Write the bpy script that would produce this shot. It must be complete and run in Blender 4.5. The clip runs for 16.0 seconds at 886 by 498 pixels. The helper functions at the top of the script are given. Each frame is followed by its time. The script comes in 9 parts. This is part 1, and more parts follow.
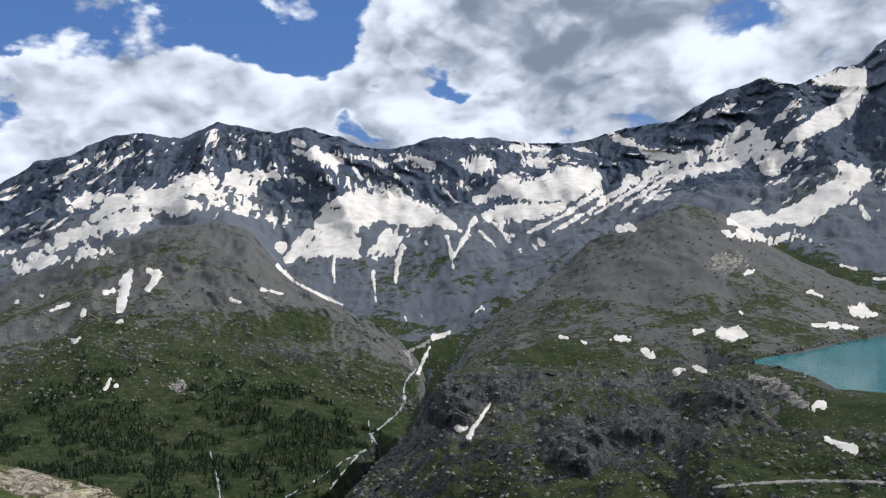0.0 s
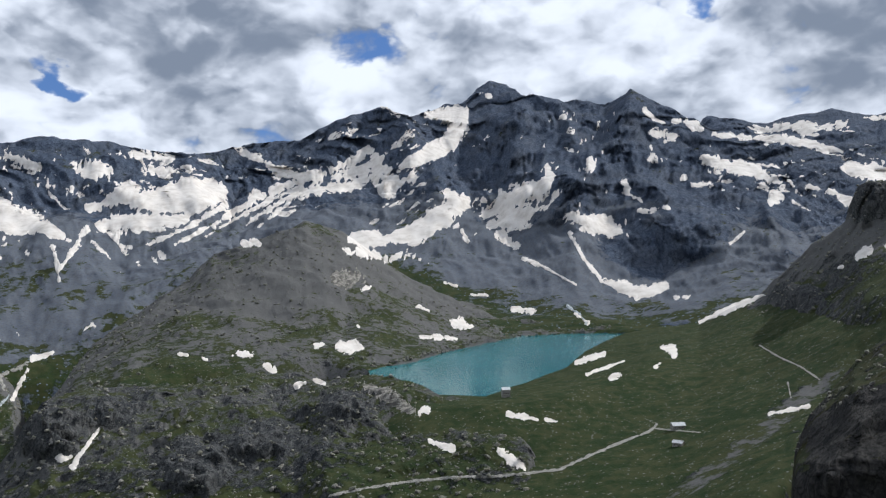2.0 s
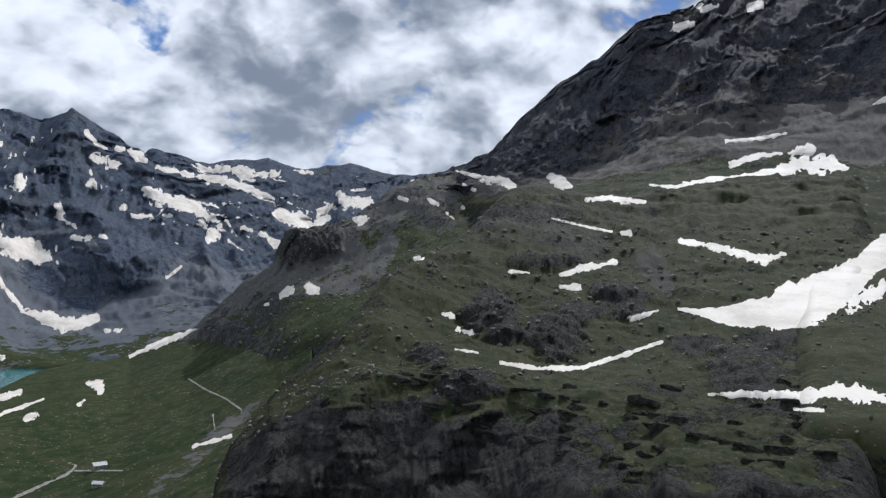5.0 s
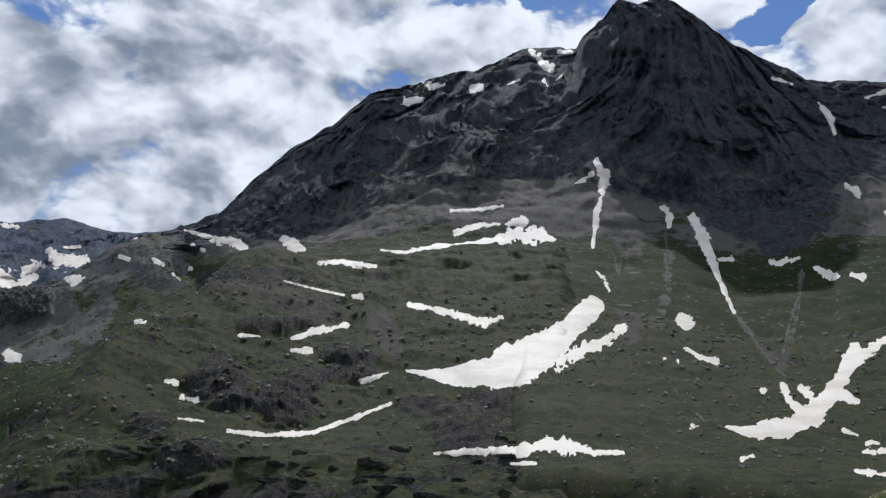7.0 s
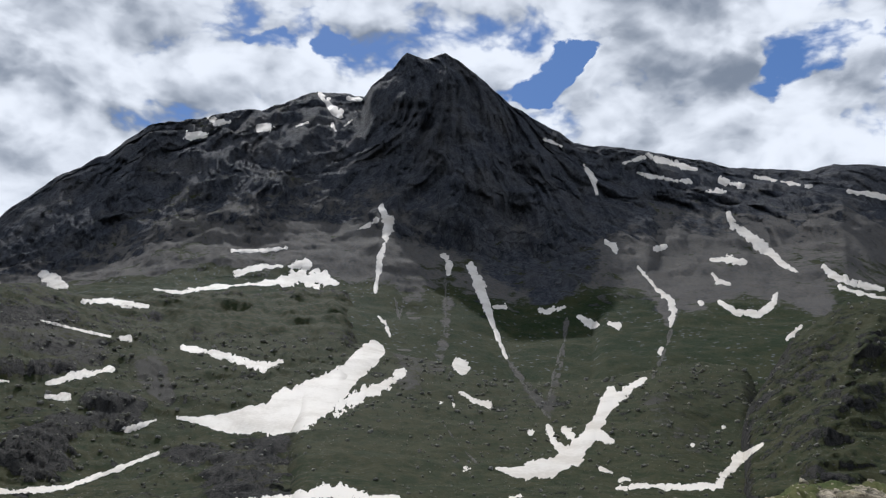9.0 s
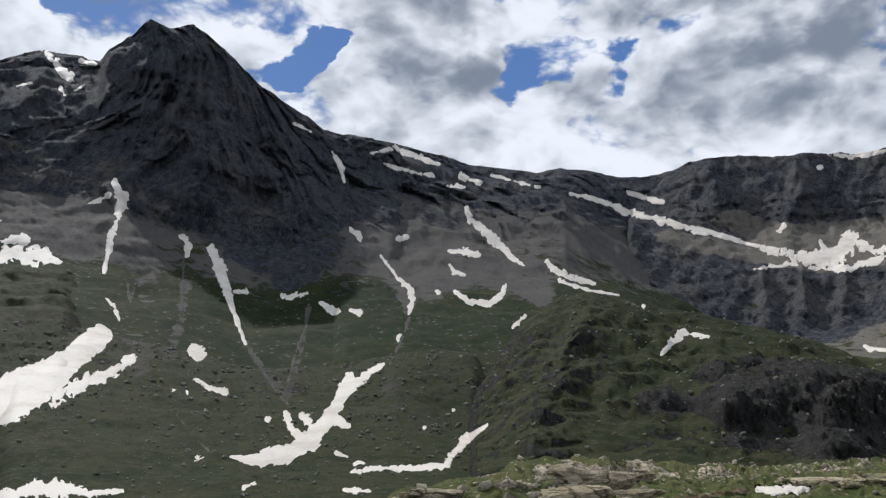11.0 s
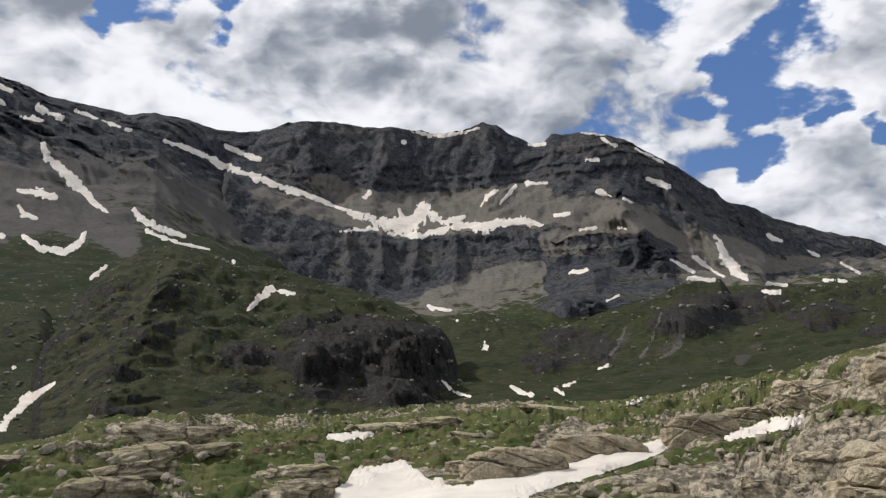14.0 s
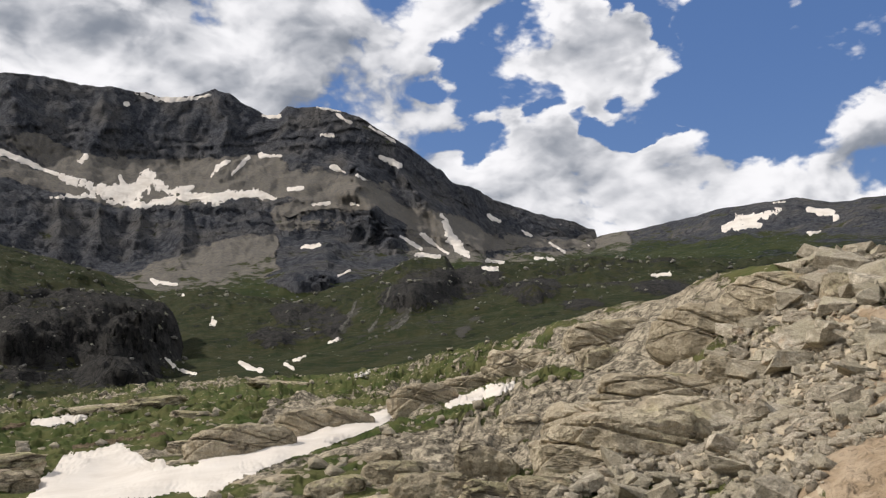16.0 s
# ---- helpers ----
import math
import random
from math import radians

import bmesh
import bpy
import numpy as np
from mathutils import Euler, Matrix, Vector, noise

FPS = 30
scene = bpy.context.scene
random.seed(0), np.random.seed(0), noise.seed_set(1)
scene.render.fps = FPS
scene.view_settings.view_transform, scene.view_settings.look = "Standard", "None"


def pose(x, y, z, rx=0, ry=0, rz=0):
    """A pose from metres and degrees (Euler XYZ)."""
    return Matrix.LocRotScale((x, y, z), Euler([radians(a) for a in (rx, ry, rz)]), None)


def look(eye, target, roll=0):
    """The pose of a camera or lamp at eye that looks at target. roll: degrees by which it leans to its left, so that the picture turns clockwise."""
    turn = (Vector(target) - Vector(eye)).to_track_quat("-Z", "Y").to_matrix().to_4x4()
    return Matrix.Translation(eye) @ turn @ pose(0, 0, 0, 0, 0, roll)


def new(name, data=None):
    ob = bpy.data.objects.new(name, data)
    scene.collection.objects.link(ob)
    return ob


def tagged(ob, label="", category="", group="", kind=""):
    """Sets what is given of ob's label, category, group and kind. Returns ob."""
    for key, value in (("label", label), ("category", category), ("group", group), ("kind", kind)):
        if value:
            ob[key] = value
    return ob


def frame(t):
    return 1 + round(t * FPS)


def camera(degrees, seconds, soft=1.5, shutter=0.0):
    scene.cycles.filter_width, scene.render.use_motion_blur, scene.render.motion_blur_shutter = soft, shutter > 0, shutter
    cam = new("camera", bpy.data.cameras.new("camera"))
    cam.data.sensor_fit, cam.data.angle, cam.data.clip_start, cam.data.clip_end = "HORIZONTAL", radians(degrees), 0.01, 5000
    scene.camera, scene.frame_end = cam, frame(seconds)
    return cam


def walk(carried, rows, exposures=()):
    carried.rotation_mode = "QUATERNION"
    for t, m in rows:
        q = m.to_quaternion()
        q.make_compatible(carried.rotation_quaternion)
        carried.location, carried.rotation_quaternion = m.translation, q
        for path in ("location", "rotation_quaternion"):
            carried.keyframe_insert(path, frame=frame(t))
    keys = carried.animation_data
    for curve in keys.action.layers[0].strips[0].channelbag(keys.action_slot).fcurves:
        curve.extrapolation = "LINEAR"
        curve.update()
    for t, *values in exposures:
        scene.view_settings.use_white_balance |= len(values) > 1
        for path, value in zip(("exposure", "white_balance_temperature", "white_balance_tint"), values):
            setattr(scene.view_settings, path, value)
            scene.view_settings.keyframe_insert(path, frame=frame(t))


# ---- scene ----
cam = camera(56.0, 16.0, soft=1.25)
EYE = 180.0  # eye height over the lake, which lies at z = 0
ROWS = [
    (0, 90.000, 2.500, 0.000),
    (0.5, 90.069, 2.590, -5.794),
    (1, 90.102, 2.246, -12.169),
    (1.5, 90.074, 1.769, -18.702),
    (2, 90.218, 1.152, -25.394),
    (2.5, 90.236, 0.803, -31.898),
    (3, 90.247, 0.237, -38.005),
    (3.5, 90.204, -0.569, -44.474),
    (4, 90.322, -1.312, -51.407),
    (4.5, 91.461, -1.622, -57.598),
    (5, 92.723, -1.717, -62.782),
    (7.5, 98.595, -0.551, -84.754),
    (8, 99.623, -0.252, -88.187),
    (8.5, 100.346, -0.366, -91.914),
    (11, 99.755, 0.312, -113.466),
    (11.5, 99.352, 0.735, -118.122),
    (12, 98.675, 0.998, -123.003),
    (12.5, 98.272, 1.112, -127.637),
    (13, 97.457, 1.000, -132.470),
    (13.5, 96.788, 0.552, -136.940),
    (14, 96.513, 0.493, -141.196),
    (14.5, 95.894, 0.347, -145.652),
    (15, 95.225, 0.350, -149.884),
    (15.5, 94.847, 0.587, -154.486),
    (16, 94.533, 0.998, -159.460),
]
walk(cam, [(t, pose(0, 0, EYE, rx, ry, rz)) for t, rx, ry, rz in ROWS], [(0.0, 0.06, 5780, 10), (5.0, 0.03, 5780, 10), (8.5, -0.06, 5880, 10), (11.5, -0.05, 6020, 10), (13.5, 0.0, 6260, 11), (16.0, 0.04, 6520, 12)])

# ---- light ----
SUN_BEARING, SUN_HEIGHT = 84.0, 40.0


def toward(bearing, height):
    b, h = radians(bearing), radians(height)
    return Vector((math.sin(b) * math.cos(h), math.cos(b) * math.cos(h), math.sin(h)))


sun = new("sun", bpy.data.lights.new("sun", "SUN"))
sun.data.energy, sun.data.angle, sun.data.color = 3.8, radians(0.6), (1.0, 0.94, 0.86)
sun.matrix_world = look(toward(SUN_BEARING, SUN_HEIGHT) * 900, (0, 0, 0))


class Nodes:
    """Short hand for building a node tree."""

    def __init__(self, tree):
        self.tree = tree
        tree.nodes.clear()

    def add(self, kind, **given):
        n = self.tree.nodes.new(kind)
        for key, value in given.items():
            setattr(n, key, value)
        return n

    def put(self, socket, value):
        if isinstance(value, bpy.types.NodeSocket):
            self.tree.links.new(value, socket)
        elif value is not None:
            if socket.type == "RGBA" and len(value) == 3:
                value = (*value, 1)
            socket.default_value = value

    def math(self, op, a, b=None, c=None, clamp=False):
        n = self.add("ShaderNodeMath", operation=op, use_clamp=clamp)
        for socket, value in zip(n.inputs, (a, b, c)):
            self.put(socket, value)
        return n.outputs[0]

    def vmath(self, op, a, b=None, scale=None):
        n = self.add("ShaderNodeVectorMath", operation=op)
        self.put(n.inputs[0], a)
        self.put(n.inputs[1], b)
        if scale is not None:
            self.put(n.inputs["Scale"], scale)
        return n.outputs["Value" if op in ("DOT_PRODUCT", "LENGTH", "DISTANCE") else "Vector"]

    def noise(self, vector, scale, detail=5, rough=0.55, kind="FBM", distortion=0.0):
        n = self.add("ShaderNodeTexNoise", noise_type=kind)
        self.put(n.inputs["Vector"], vector)
        self.put(n.inputs["Scale"], scale)
        self.put(n.inputs["Detail"], float(detail))
        self.put(n.inputs["Roughness"], rough)
        self.put(n.inputs["Distortion"], distortion)
        return n.outputs[0]

    def voronoi(self, vector, scale, feature="F1", out="Distance"):
        n = self.add("ShaderNodeTexVoronoi", feature=feature)
        self.put(n.inputs["Vector"], vector)
        self.put(n.inputs["Scale"], scale)
        return n.outputs[out]

    def ramp(self, fac, low, high, a=0.0, b=1.0):
        n = self.add("ShaderNodeMapRange", interpolation_type="SMOOTHSTEP")
        for socket, value in zip(n.inputs[:5], (fac, low, high, a, b)):
            self.put(socket, value)
        return n.outputs[0]

    def mix(self, fac, a, b, blend="MIX"):
        n = self.add("ShaderNodeMix", data_type="RGBA", blend_type=blend)
        self.put(n.inputs[0], fac)
        self.put(n.inputs[6], a)
        self.put(n.inputs[7], b)
        return n.outputs[2]

    def split(self, vector):
        n = self.add("ShaderNodeSeparateXYZ")
        self.put(n.inputs[0], vector)
        return n.outputs

    def join(self, x, y, z):
        n = self.add("ShaderNodeCombineXYZ")
        for socket, value in zip(n.inputs, (x, y, z)):
            self.put(socket, value)
        return n.outputs[0]


BLUE_GAPS = [(-26.2, 15.7, 2.7, 1), (-18.2, 16.6, 4.3, 1), (-11.7, 15.4, 3.5, 1), (-7.6, 14.7, 2.3, 0.7), (-26.9, 12.4, 1.6, 0.7), (-4.8, 9, 1.2, 0.7), (3.5, 12.1, 1, 0.5), (-1.2, 12.2, 1, 0.5), (28.1, 16.5, 1.6, 0.6), (40.1, 16.7, 1.6, 0.5), (87.9, 24.5, 1.6, 0.7), (82.2, 23.6, 1.2, 0.5), (102.1, 23.5, 1.9, 0.8), (102.8, 23.6, 1.7, 0.9), (119.6, 22.8, 2.3, 0.75), (125.2, 23.4, 2.1, 0.7), (131.8, 23.8, 1.6, 0.6), (163.4, 16.6, 2.7, 1), (165.2, 13.7, 1.7, 0.7), (172.9, 13.6, 2.3, 0.8), (171.6, 19.9, 1.9, 0.6), (169.5, 14.2, 1.4, 0.6), (174, 13.5, 1.6, 0.6), (181.1, 15, 5.4, 1), (174.9, 19.2, 3.5, 0.8), (184.6, 17.9, 4.7, 0.9)]
WHITE_HEAPS = [(-21.1, 12.7, 3.5, 1.5), (-24, 13.9, 2.3, 1.3), (-25.8, 8.8, 4.3, 1.2), (-16.6, 11.4, 3.5, 1.3), (-8.1, 11.4, 3.5, 0.7), (1.2, 13.7, 5.8, 1), (-12.4, 8.1, 3.5, 0.6), (21.9, 12.6, 2.3, 0.8), (21.9, 12.5, 2.3, 0.9), (34.7, 13.6, 5.1, 1), (37.2, 13.6, 5.1, 0.8), (66.8, 18, 4.3, 0.8), (57, 18.1, 3.9, 0.6), (59.2, 8.6, 1.9, 0.8), (68.9, 22.8, 6.2, 0.7), (84.6, 22.6, 2.7, 0.8), (99.3, 24.1, 2.3, 0.8), (111, 21.3, 5.1, 1), (122.5, 25.2, 2.3, 0.6), (116.3, 24.9, 2.3, 0.6), (135.6, 20.4, 5.8, 1), (118.4, 17.2, 4.7, 0.8), (163.4, 11.8, 3.5, 0.9), (166.5, 18.8, 3.5, 0.6), (176.3, 8.9, 3.5, 0.8), (181.4, 7.9, 3.1, 0.9), (167.3, 18, 2.7, 0.6), (162.4, 11.1, 3.1, 0.9), (185.9, 12.7, 4.3, 1.6), (176.1, 11.5, 1.9, 0.8), (170.8, 8.1, 4.3, 0.9)]
GREY_BASES = [(7.1, 14.1, 5.4, 1), (-19.5, 9.9, 3.9, 0.5), (7.1, 12.1, 4.3, 0.9), (13.9, 14.3, 4.3, 0.8), (52.1, 12.6, 5.1, 0.6), (46, 10.5, 3.5, 0.5), (49.5, 12.1, 5.1, 1), (62.2, 13.9, 6.2, 0.4), (64.1, 13.2, 5.8, 0.4), (113.4, 17.9, 3.5, 0.4), (143.7, 18.1, 5.8, 0.3), (151.6, 19.8, 3.9, 0.25), (162.6, 17.9, 3.9, 0.35), (161.2, 10, 2.7, 0.4), (137.7, 17.9, 6.2, 0.4)]


def make_world():
    world = bpy.data.worlds.new("sky")
    scene.world = world
    world.use_nodes = True
    n = Nodes(world.node_tree)
    way = n.add("ShaderNodeTexCoord").outputs["Generated"]
    sky = n.add("ShaderNodeTexSky", sky_type="NISHITA", sun_disc=False)
    sky.sun_elevation, sky.sun_rotation = radians(SUN_HEIGHT), radians(SUN_BEARING)
    sky.altitude = 2400
    blue = n.mix(0.6, n.vmath("SCALE", sky.outputs[0], scale=0.085), (0.085, 0.19, 0.47))
    low = n.vmath("MULTIPLY", way, (1.0, 1.0, 1.55))

    stir = n.add("ShaderNodeTexNoise")
    n.put(stir.inputs["Vector"], low)
    n.put(stir.inputs["Scale"], 7.0)
    n.put(stir.inputs["Detail"], 7.0)
    bent = n.vmath("NORMALIZE", n.vmath("ADD", way, n.vmath("SCALE", n.vmath("SUBTRACT", stir.outputs["Color"], (0.5, 0.5, 0.5)), scale=0.34)))

    def spots(places):
        """Soft round regions of the sky, at bearing and height in degrees, so many degrees wide and so strong."""
        total = 0.0
        for bearing, height, wide, strong in places:
            near = n.vmath("DOT_PRODUCT", bent, tuple(toward(bearing, height)))
            total = n.math("ADD", total, n.ramp(near, math.cos(radians(wide * 1.5)), math.cos(radians(wide * 0.25)), 0.0, strong))
        return total

    def heap(p, detail, rough):
        """Billows: round lumps with creases between them, broken by finer noise."""
        soft = n.math("SUBTRACT", n.noise(p, 7.0, detail, rough, distortion=0.2), 0.5)
        lumps = n.add("ShaderNodeTexVoronoi", feature="SMOOTH_F1")
        for key, value in (("Vector", n.vmath("ADD", p, n.vmath("SCALE", stir.outputs["Color"], scale=0.10))), ("Scale", 10.0), ("Detail", min(detail, 4.0) - 1.0), ("Roughness", 0.55), ("Lacunarity", 2.3), ("Smoothness", 0.35)):
            n.put(lumps.inputs[key], value)
        return n.math("ADD", soft, n.math("MULTIPLY", n.math("SUBTRACT", 0.42, lumps.outputs["Distance"]), 0.40))

    gaps, heaps, dull = spots(BLUE_GAPS), spots(WHITE_HEAPS), spots(GREY_BASES)
    gaps, heaps, dull = (n.math("MINIMUM", v, 1.2) for v in (gaps, heaps, dull))
    pull = n.math("SUBTRACT", n.math("MULTIPLY", n.math("ADD", heaps, dull), 0.30), n.math("MULTIPLY", gaps, 1.02))
    big = n.math("SUBTRACT", n.noise(low, 3.6, 2, 0.5), 0.5)
    body = n.math("ADD", n.math("ADD", n.math("MULTIPLY", heap(low, 10, 0.56), 2.3), big), n.math("ADD", pull, 1.10))
    cover = n.ramp(body, -0.05, 0.42)
    sunward = tuple(0.055 * w for w in toward(SUN_BEARING, 70))
    round_here, round_above = heap(low, 3.5, 0.5), heap(n.vmath("ADD", low, sunward), 3.5, 0.5)
    fine_here, fine_above = heap(low, 9, 0.62), heap(n.vmath("ADD", low, tuple(0.35 * w for w in sunward)), 9, 0.62)
    relief = n.math("ADD", n.math("MULTIPLY", n.math("SUBTRACT", round_above, round_here), 2.2), n.math("MULTIPLY", n.math("SUBTRACT", fine_above, fine_here), 0.75))
    thick = n.ramp(body, 0.35, 1.3, 0.0, 0.42)
    mottle = n.math("MULTIPLY", n.math("SUBTRACT", n.noise(low, 4.2, 4, 0.5), 0.5), 1.2)
    grey = n.math("ADD", n.math("ADD", relief, thick), n.math("ADD", mottle, n.math("SUBTRACT", n.math("MULTIPLY", dull, 0.22), n.math("MULTIPLY", heaps, 0.16))))
    grey = n.ramp(n.math("ADD", grey, 0.16), -0.35, 1.15)
    cloud = n.mix(grey, (0.93, 0.935, 0.95), (0.23, 0.26, 0.31))
    colour = n.mix(cover, blue, cloud)
    back = n.add("ShaderNodeBackground")
    n.put(back.inputs[0], colour)
    n.put(back.inputs[1], 1.0)
    n.put(n.add("ShaderNodeOutputWorld").inputs[0], back.outputs[0])


make_world()

# ---- materials ----
def surface(name, build, gloss=0.04):
    m = bpy.data.materials.new(name)
    m.use_nodes = True
    n = Nodes(m.node_tree)
    shader = n.add("ShaderNodeBsdfPrincipled")
    n.put(n.add("ShaderNodeOutputMaterial").inputs[0], shader.outputs[0])
    spot = n.add("ShaderNodeNewGeometry").outputs["Position"]
    colour, rough, height, depth = build(n, spot)
    n.put(shader.inputs["Base Color"], colour)
    n.put(shader.inputs["Roughness"], rough)
    shader.inputs["Specular IOR Level"].default_value = gloss
    if height is not None:
        bump = n.add("ShaderNodeBump")
        n.put(bump.inputs["Height"], height)
        bump.inputs["Strength"].default_value = 1.0
        bump.inputs["Distance"].default_value = depth
        n.put(shader.inputs["Normal"], bump.outputs[0])
    return m


def land_material(name, grain, dark, light, scree_tone, grass_a, grass_b):
    """Rock, scree and turf that give way to one another by steepness, by the ground's cover and by chance. grain: metres of the coarse mottling."""

    def build(n, spot):
        at = n.add("ShaderNodeAttribute", attribute_name="grass").outputs["Fac"]
        loose = n.add("ShaderNodeAttribute", attribute_name="scree").outputs["Fac"]
        up = n.split(n.add("ShaderNodeNewGeometry").outputs["Normal"])[2]
        coarse = n.noise(spot, 0.25 / grain, 4, 0.6)
        mid = n.noise(spot, 1.0 / grain, 6, 0.62)
        fine = n.noise(spot, 5.0 / grain, 6, 0.7)
        runs = n.noise(n.vmath("MULTIPLY", spot, (1.0, 1.0, 0.42)), 1.7 / grain, 8, 0.68, distortion=0.6)
        crest = n.math("SUBTRACT", 1.0, n.math("MULTIPLY", n.math("ABSOLUTE", n.math("SUBTRACT", n.noise(n.vmath("MULTIPLY", spot, (1.0, 1.0, 0.6)), 0.8 / grain, 7, 0.62), 0.5)), 4.0))
        cracks = n.voronoi(n.vmath("ADD", spot, n.vmath("SCALE", n.join(mid, fine, coarse), scale=grain)), 1.1 / grain, "DISTANCE_TO_EDGE")
        tone = n.math("ADD", n.math("MULTIPLY", runs, 0.55), n.math("MULTIPLY", fine, 0.45))
        rock = n.mix(n.ramp(tone, 0.43, 0.60), dark, light)
        rock = n.mix(n.ramp(coarse, 0.4, 0.7, 0.0, 0.35), rock, scree_tone)
        rock = n.mix(n.ramp(cracks, 0.0, 0.05, 0.75, 0.0), rock, tuple(0.4 * w for w in dark))
        stones = n.voronoi(spot, 9.0 / grain, "F1", "Color")
        pebble = n.split(stones)[0]
        rubble = n.mix(n.ramp(n.math("ADD", n.math("MULTIPLY", pebble, 0.4), n.math("MULTIPLY", mid, 0.6)), 0.25, 0.75), scree_tone, light)
        rubble = n.mix(0.5, rubble, n.mix(n.ramp(fine, 0.38, 0.56), tuple(0.6 * w for w in scree_tone), scree_tone))
        turf = n.mix(n.ramp(n.math("ADD", n.math("MULTIPLY", mid, 0.6), n.math("MULTIPLY", coarse, 0.4)), 0.38, 0.62), grass_a, grass_b)
        turf = n.mix(n.ramp(fine, 0.45, 0.75, 0.0, 0.5), turf, (0.045, 0.05, 0.018))
        specks = n.voronoi(spot, 2.6 / grain, "F1")
        specks = n.math("MULTIPLY", n.ramp(specks, 0.16, 0.24, 1.0, 0.0), n.ramp(mid, 0.44, 0.56))
        turf = n.mix(specks, turf, tuple((1.5 if grain > 2 else 0.55) * w for w in light))
        chance = n.math("SUBTRACT", n.math("ADD", n.math("MULTIPLY", coarse, 0.7), n.math("ADD", n.math("MULTIPLY", mid, 0.7), n.math("MULTIPLY", fine, 0.3))), 0.85)
        broad = n.noise(spot, 0.055 / grain, 3, 0.55)
        chance = n.math("ADD", chance, n.math("MULTIPLY", n.math("SUBTRACT", broad, 0.5), 0.75))
        flat = n.math("MULTIPLY", n.math("SUBTRACT", up, 0.72), 0.9)
        wants_scree = n.ramp(n.math("ADD", n.math("MULTIPLY_ADD", loose, 1.6, n.math("MULTIPLY_ADD", chance, 1.6, -0.22)), n.math("MULTIPLY", flat, 0.3)), 0.35, 0.60)
        wants_grass = n.ramp(n.math("ADD", n.math("ADD", at, n.math("MULTIPLY", chance, 1.7)), flat), 0.42, 0.62)
        colour = n.mix(wants_scree, rock, rubble)
        colour = n.mix(wants_grass, colour, turf)
        bare = n.math("SUBTRACT", 1.0, n.math("MAXIMUM", n.math("MULTIPLY", wants_grass, 0.7), n.math("MULTIPLY", wants_scree, 0.6)))
        height = n.math("ADD", n.math("ADD", n.math("MULTIPLY", runs, 0.55), n.math("MULTIPLY", crest, 0.08)), n.math("ADD", n.math("MULTIPLY", fine, 0.42), n.math("MULTIPLY", n.ramp(cracks, 0.0, 0.08), 0.05)))
        height = n.math("MULTIPLY", height, bare)
        return colour, 0.9, height, grain * 0.32

    return surface(name, build)


MEADOW_A, MEADOW_B = (0.017, 0.030, 0.011), (0.042, 0.047, 0.020)
# Distance haze is put into the rock: blue in FAR, fainter in FAR_WARM.
FAR = land_material("far_hazed_slopes", 30.0, (0.046, 0.060, 0.088), (0.100, 0.121, 0.158), (0.122, 0.128, 0.138), MEADOW_A, MEADOW_B)
FAR_WARM = land_material("far_brown_slopes", 24.0, (0.034, 0.038, 0.047), (0.086, 0.088, 0.094), (0.165, 0.148, 0.122), MEADOW_A, MEADOW_B)
FAR_DARK = land_material("far_dark_slopes", 22.0, (0.033, 0.037, 0.046), (0.074, 0.077, 0.085), (0.105, 0.096, 0.084), (0.013, 0.023, 0.009), (0.032, 0.036, 0.016))
MID = land_material("middle_slopes", 12.0, (0.026, 0.029, 0.031), (0.105, 0.104, 0.098), (0.108, 0.106, 0.100), MEADOW_A, MEADOW_B)
# Darker than the other slopes: cloud shade is put into these tones.
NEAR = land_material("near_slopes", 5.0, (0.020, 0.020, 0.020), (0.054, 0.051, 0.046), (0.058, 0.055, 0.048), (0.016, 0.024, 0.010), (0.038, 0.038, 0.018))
CLOSE = land_material("close_ground", 1.6, (0.150, 0.132, 0.10), (0.54, 0.47, 0.35), (0.48, 0.40, 0.285), (0.048, 0.066, 0.02), (0.10, 0.10, 0.04))


def lake_water(n, spot):
    ripple = n.noise(n.vmath("MULTIPLY", spot, (0.09, 0.16, 1.0)), 1.0, 4, 0.6)
    wide = n.noise(spot, 0.006, 3, 0.5)
    return n.mix(n.ramp(wide, 0.35, 0.7), (0.020, 0.135, 0.150), (0.030, 0.170, 0.180)), 0.14, ripple, 0.12


WATER = surface("glacial_water", lake_water, 0.5)


# ---- ground forms ----
def lattice(ix, iy, iz):
    h = (ix * 374761393 + iy * 668265263 + iz * 2147483647 + 1274126177) & 0xFFFFFFFF
    h = ((h ^ (h >> 13)) * 1274126177) & 0xFFFFFFFF
    return ((h ^ (h >> 16)) & 0xFFFF) / 32767.5 - 1.0


def value_noise(p):
    """Smooth noise, -1 to 1, at each row of p."""
    base = np.floor(p)
    f = p - base
    f = f * f * f * (f * (f * 6 - 15) + 10)
    i = base.astype(np.int64)
    out = np.zeros(len(p))
    for dx in (0, 1):
        for dy in (0, 1):
            for dz in (0, 1):
                w = (f[:, 0] if dx else 1 - f[:, 0]) * (f[:, 1] if dy else 1 - f[:, 1]) * (f[:, 2] if dz else 1 - f[:, 2])
                out += w * lattice(i[:, 0] + dx, i[:, 1] + dy, i[:, 2] + dz)
    return out


def fractal(p, octaves, ridged=False, gain=0.52):
    total, size, out = 0.0, 1.0, np.zeros(len(p))
    for k in range(octaves):
        v = value_noise(p * 2.03 ** k + 17.3 * k)
        out += size * ((0.55 - np.abs(v)) * 1.6 if ridged else v)
        total += size
        size *= gain
    return out / total


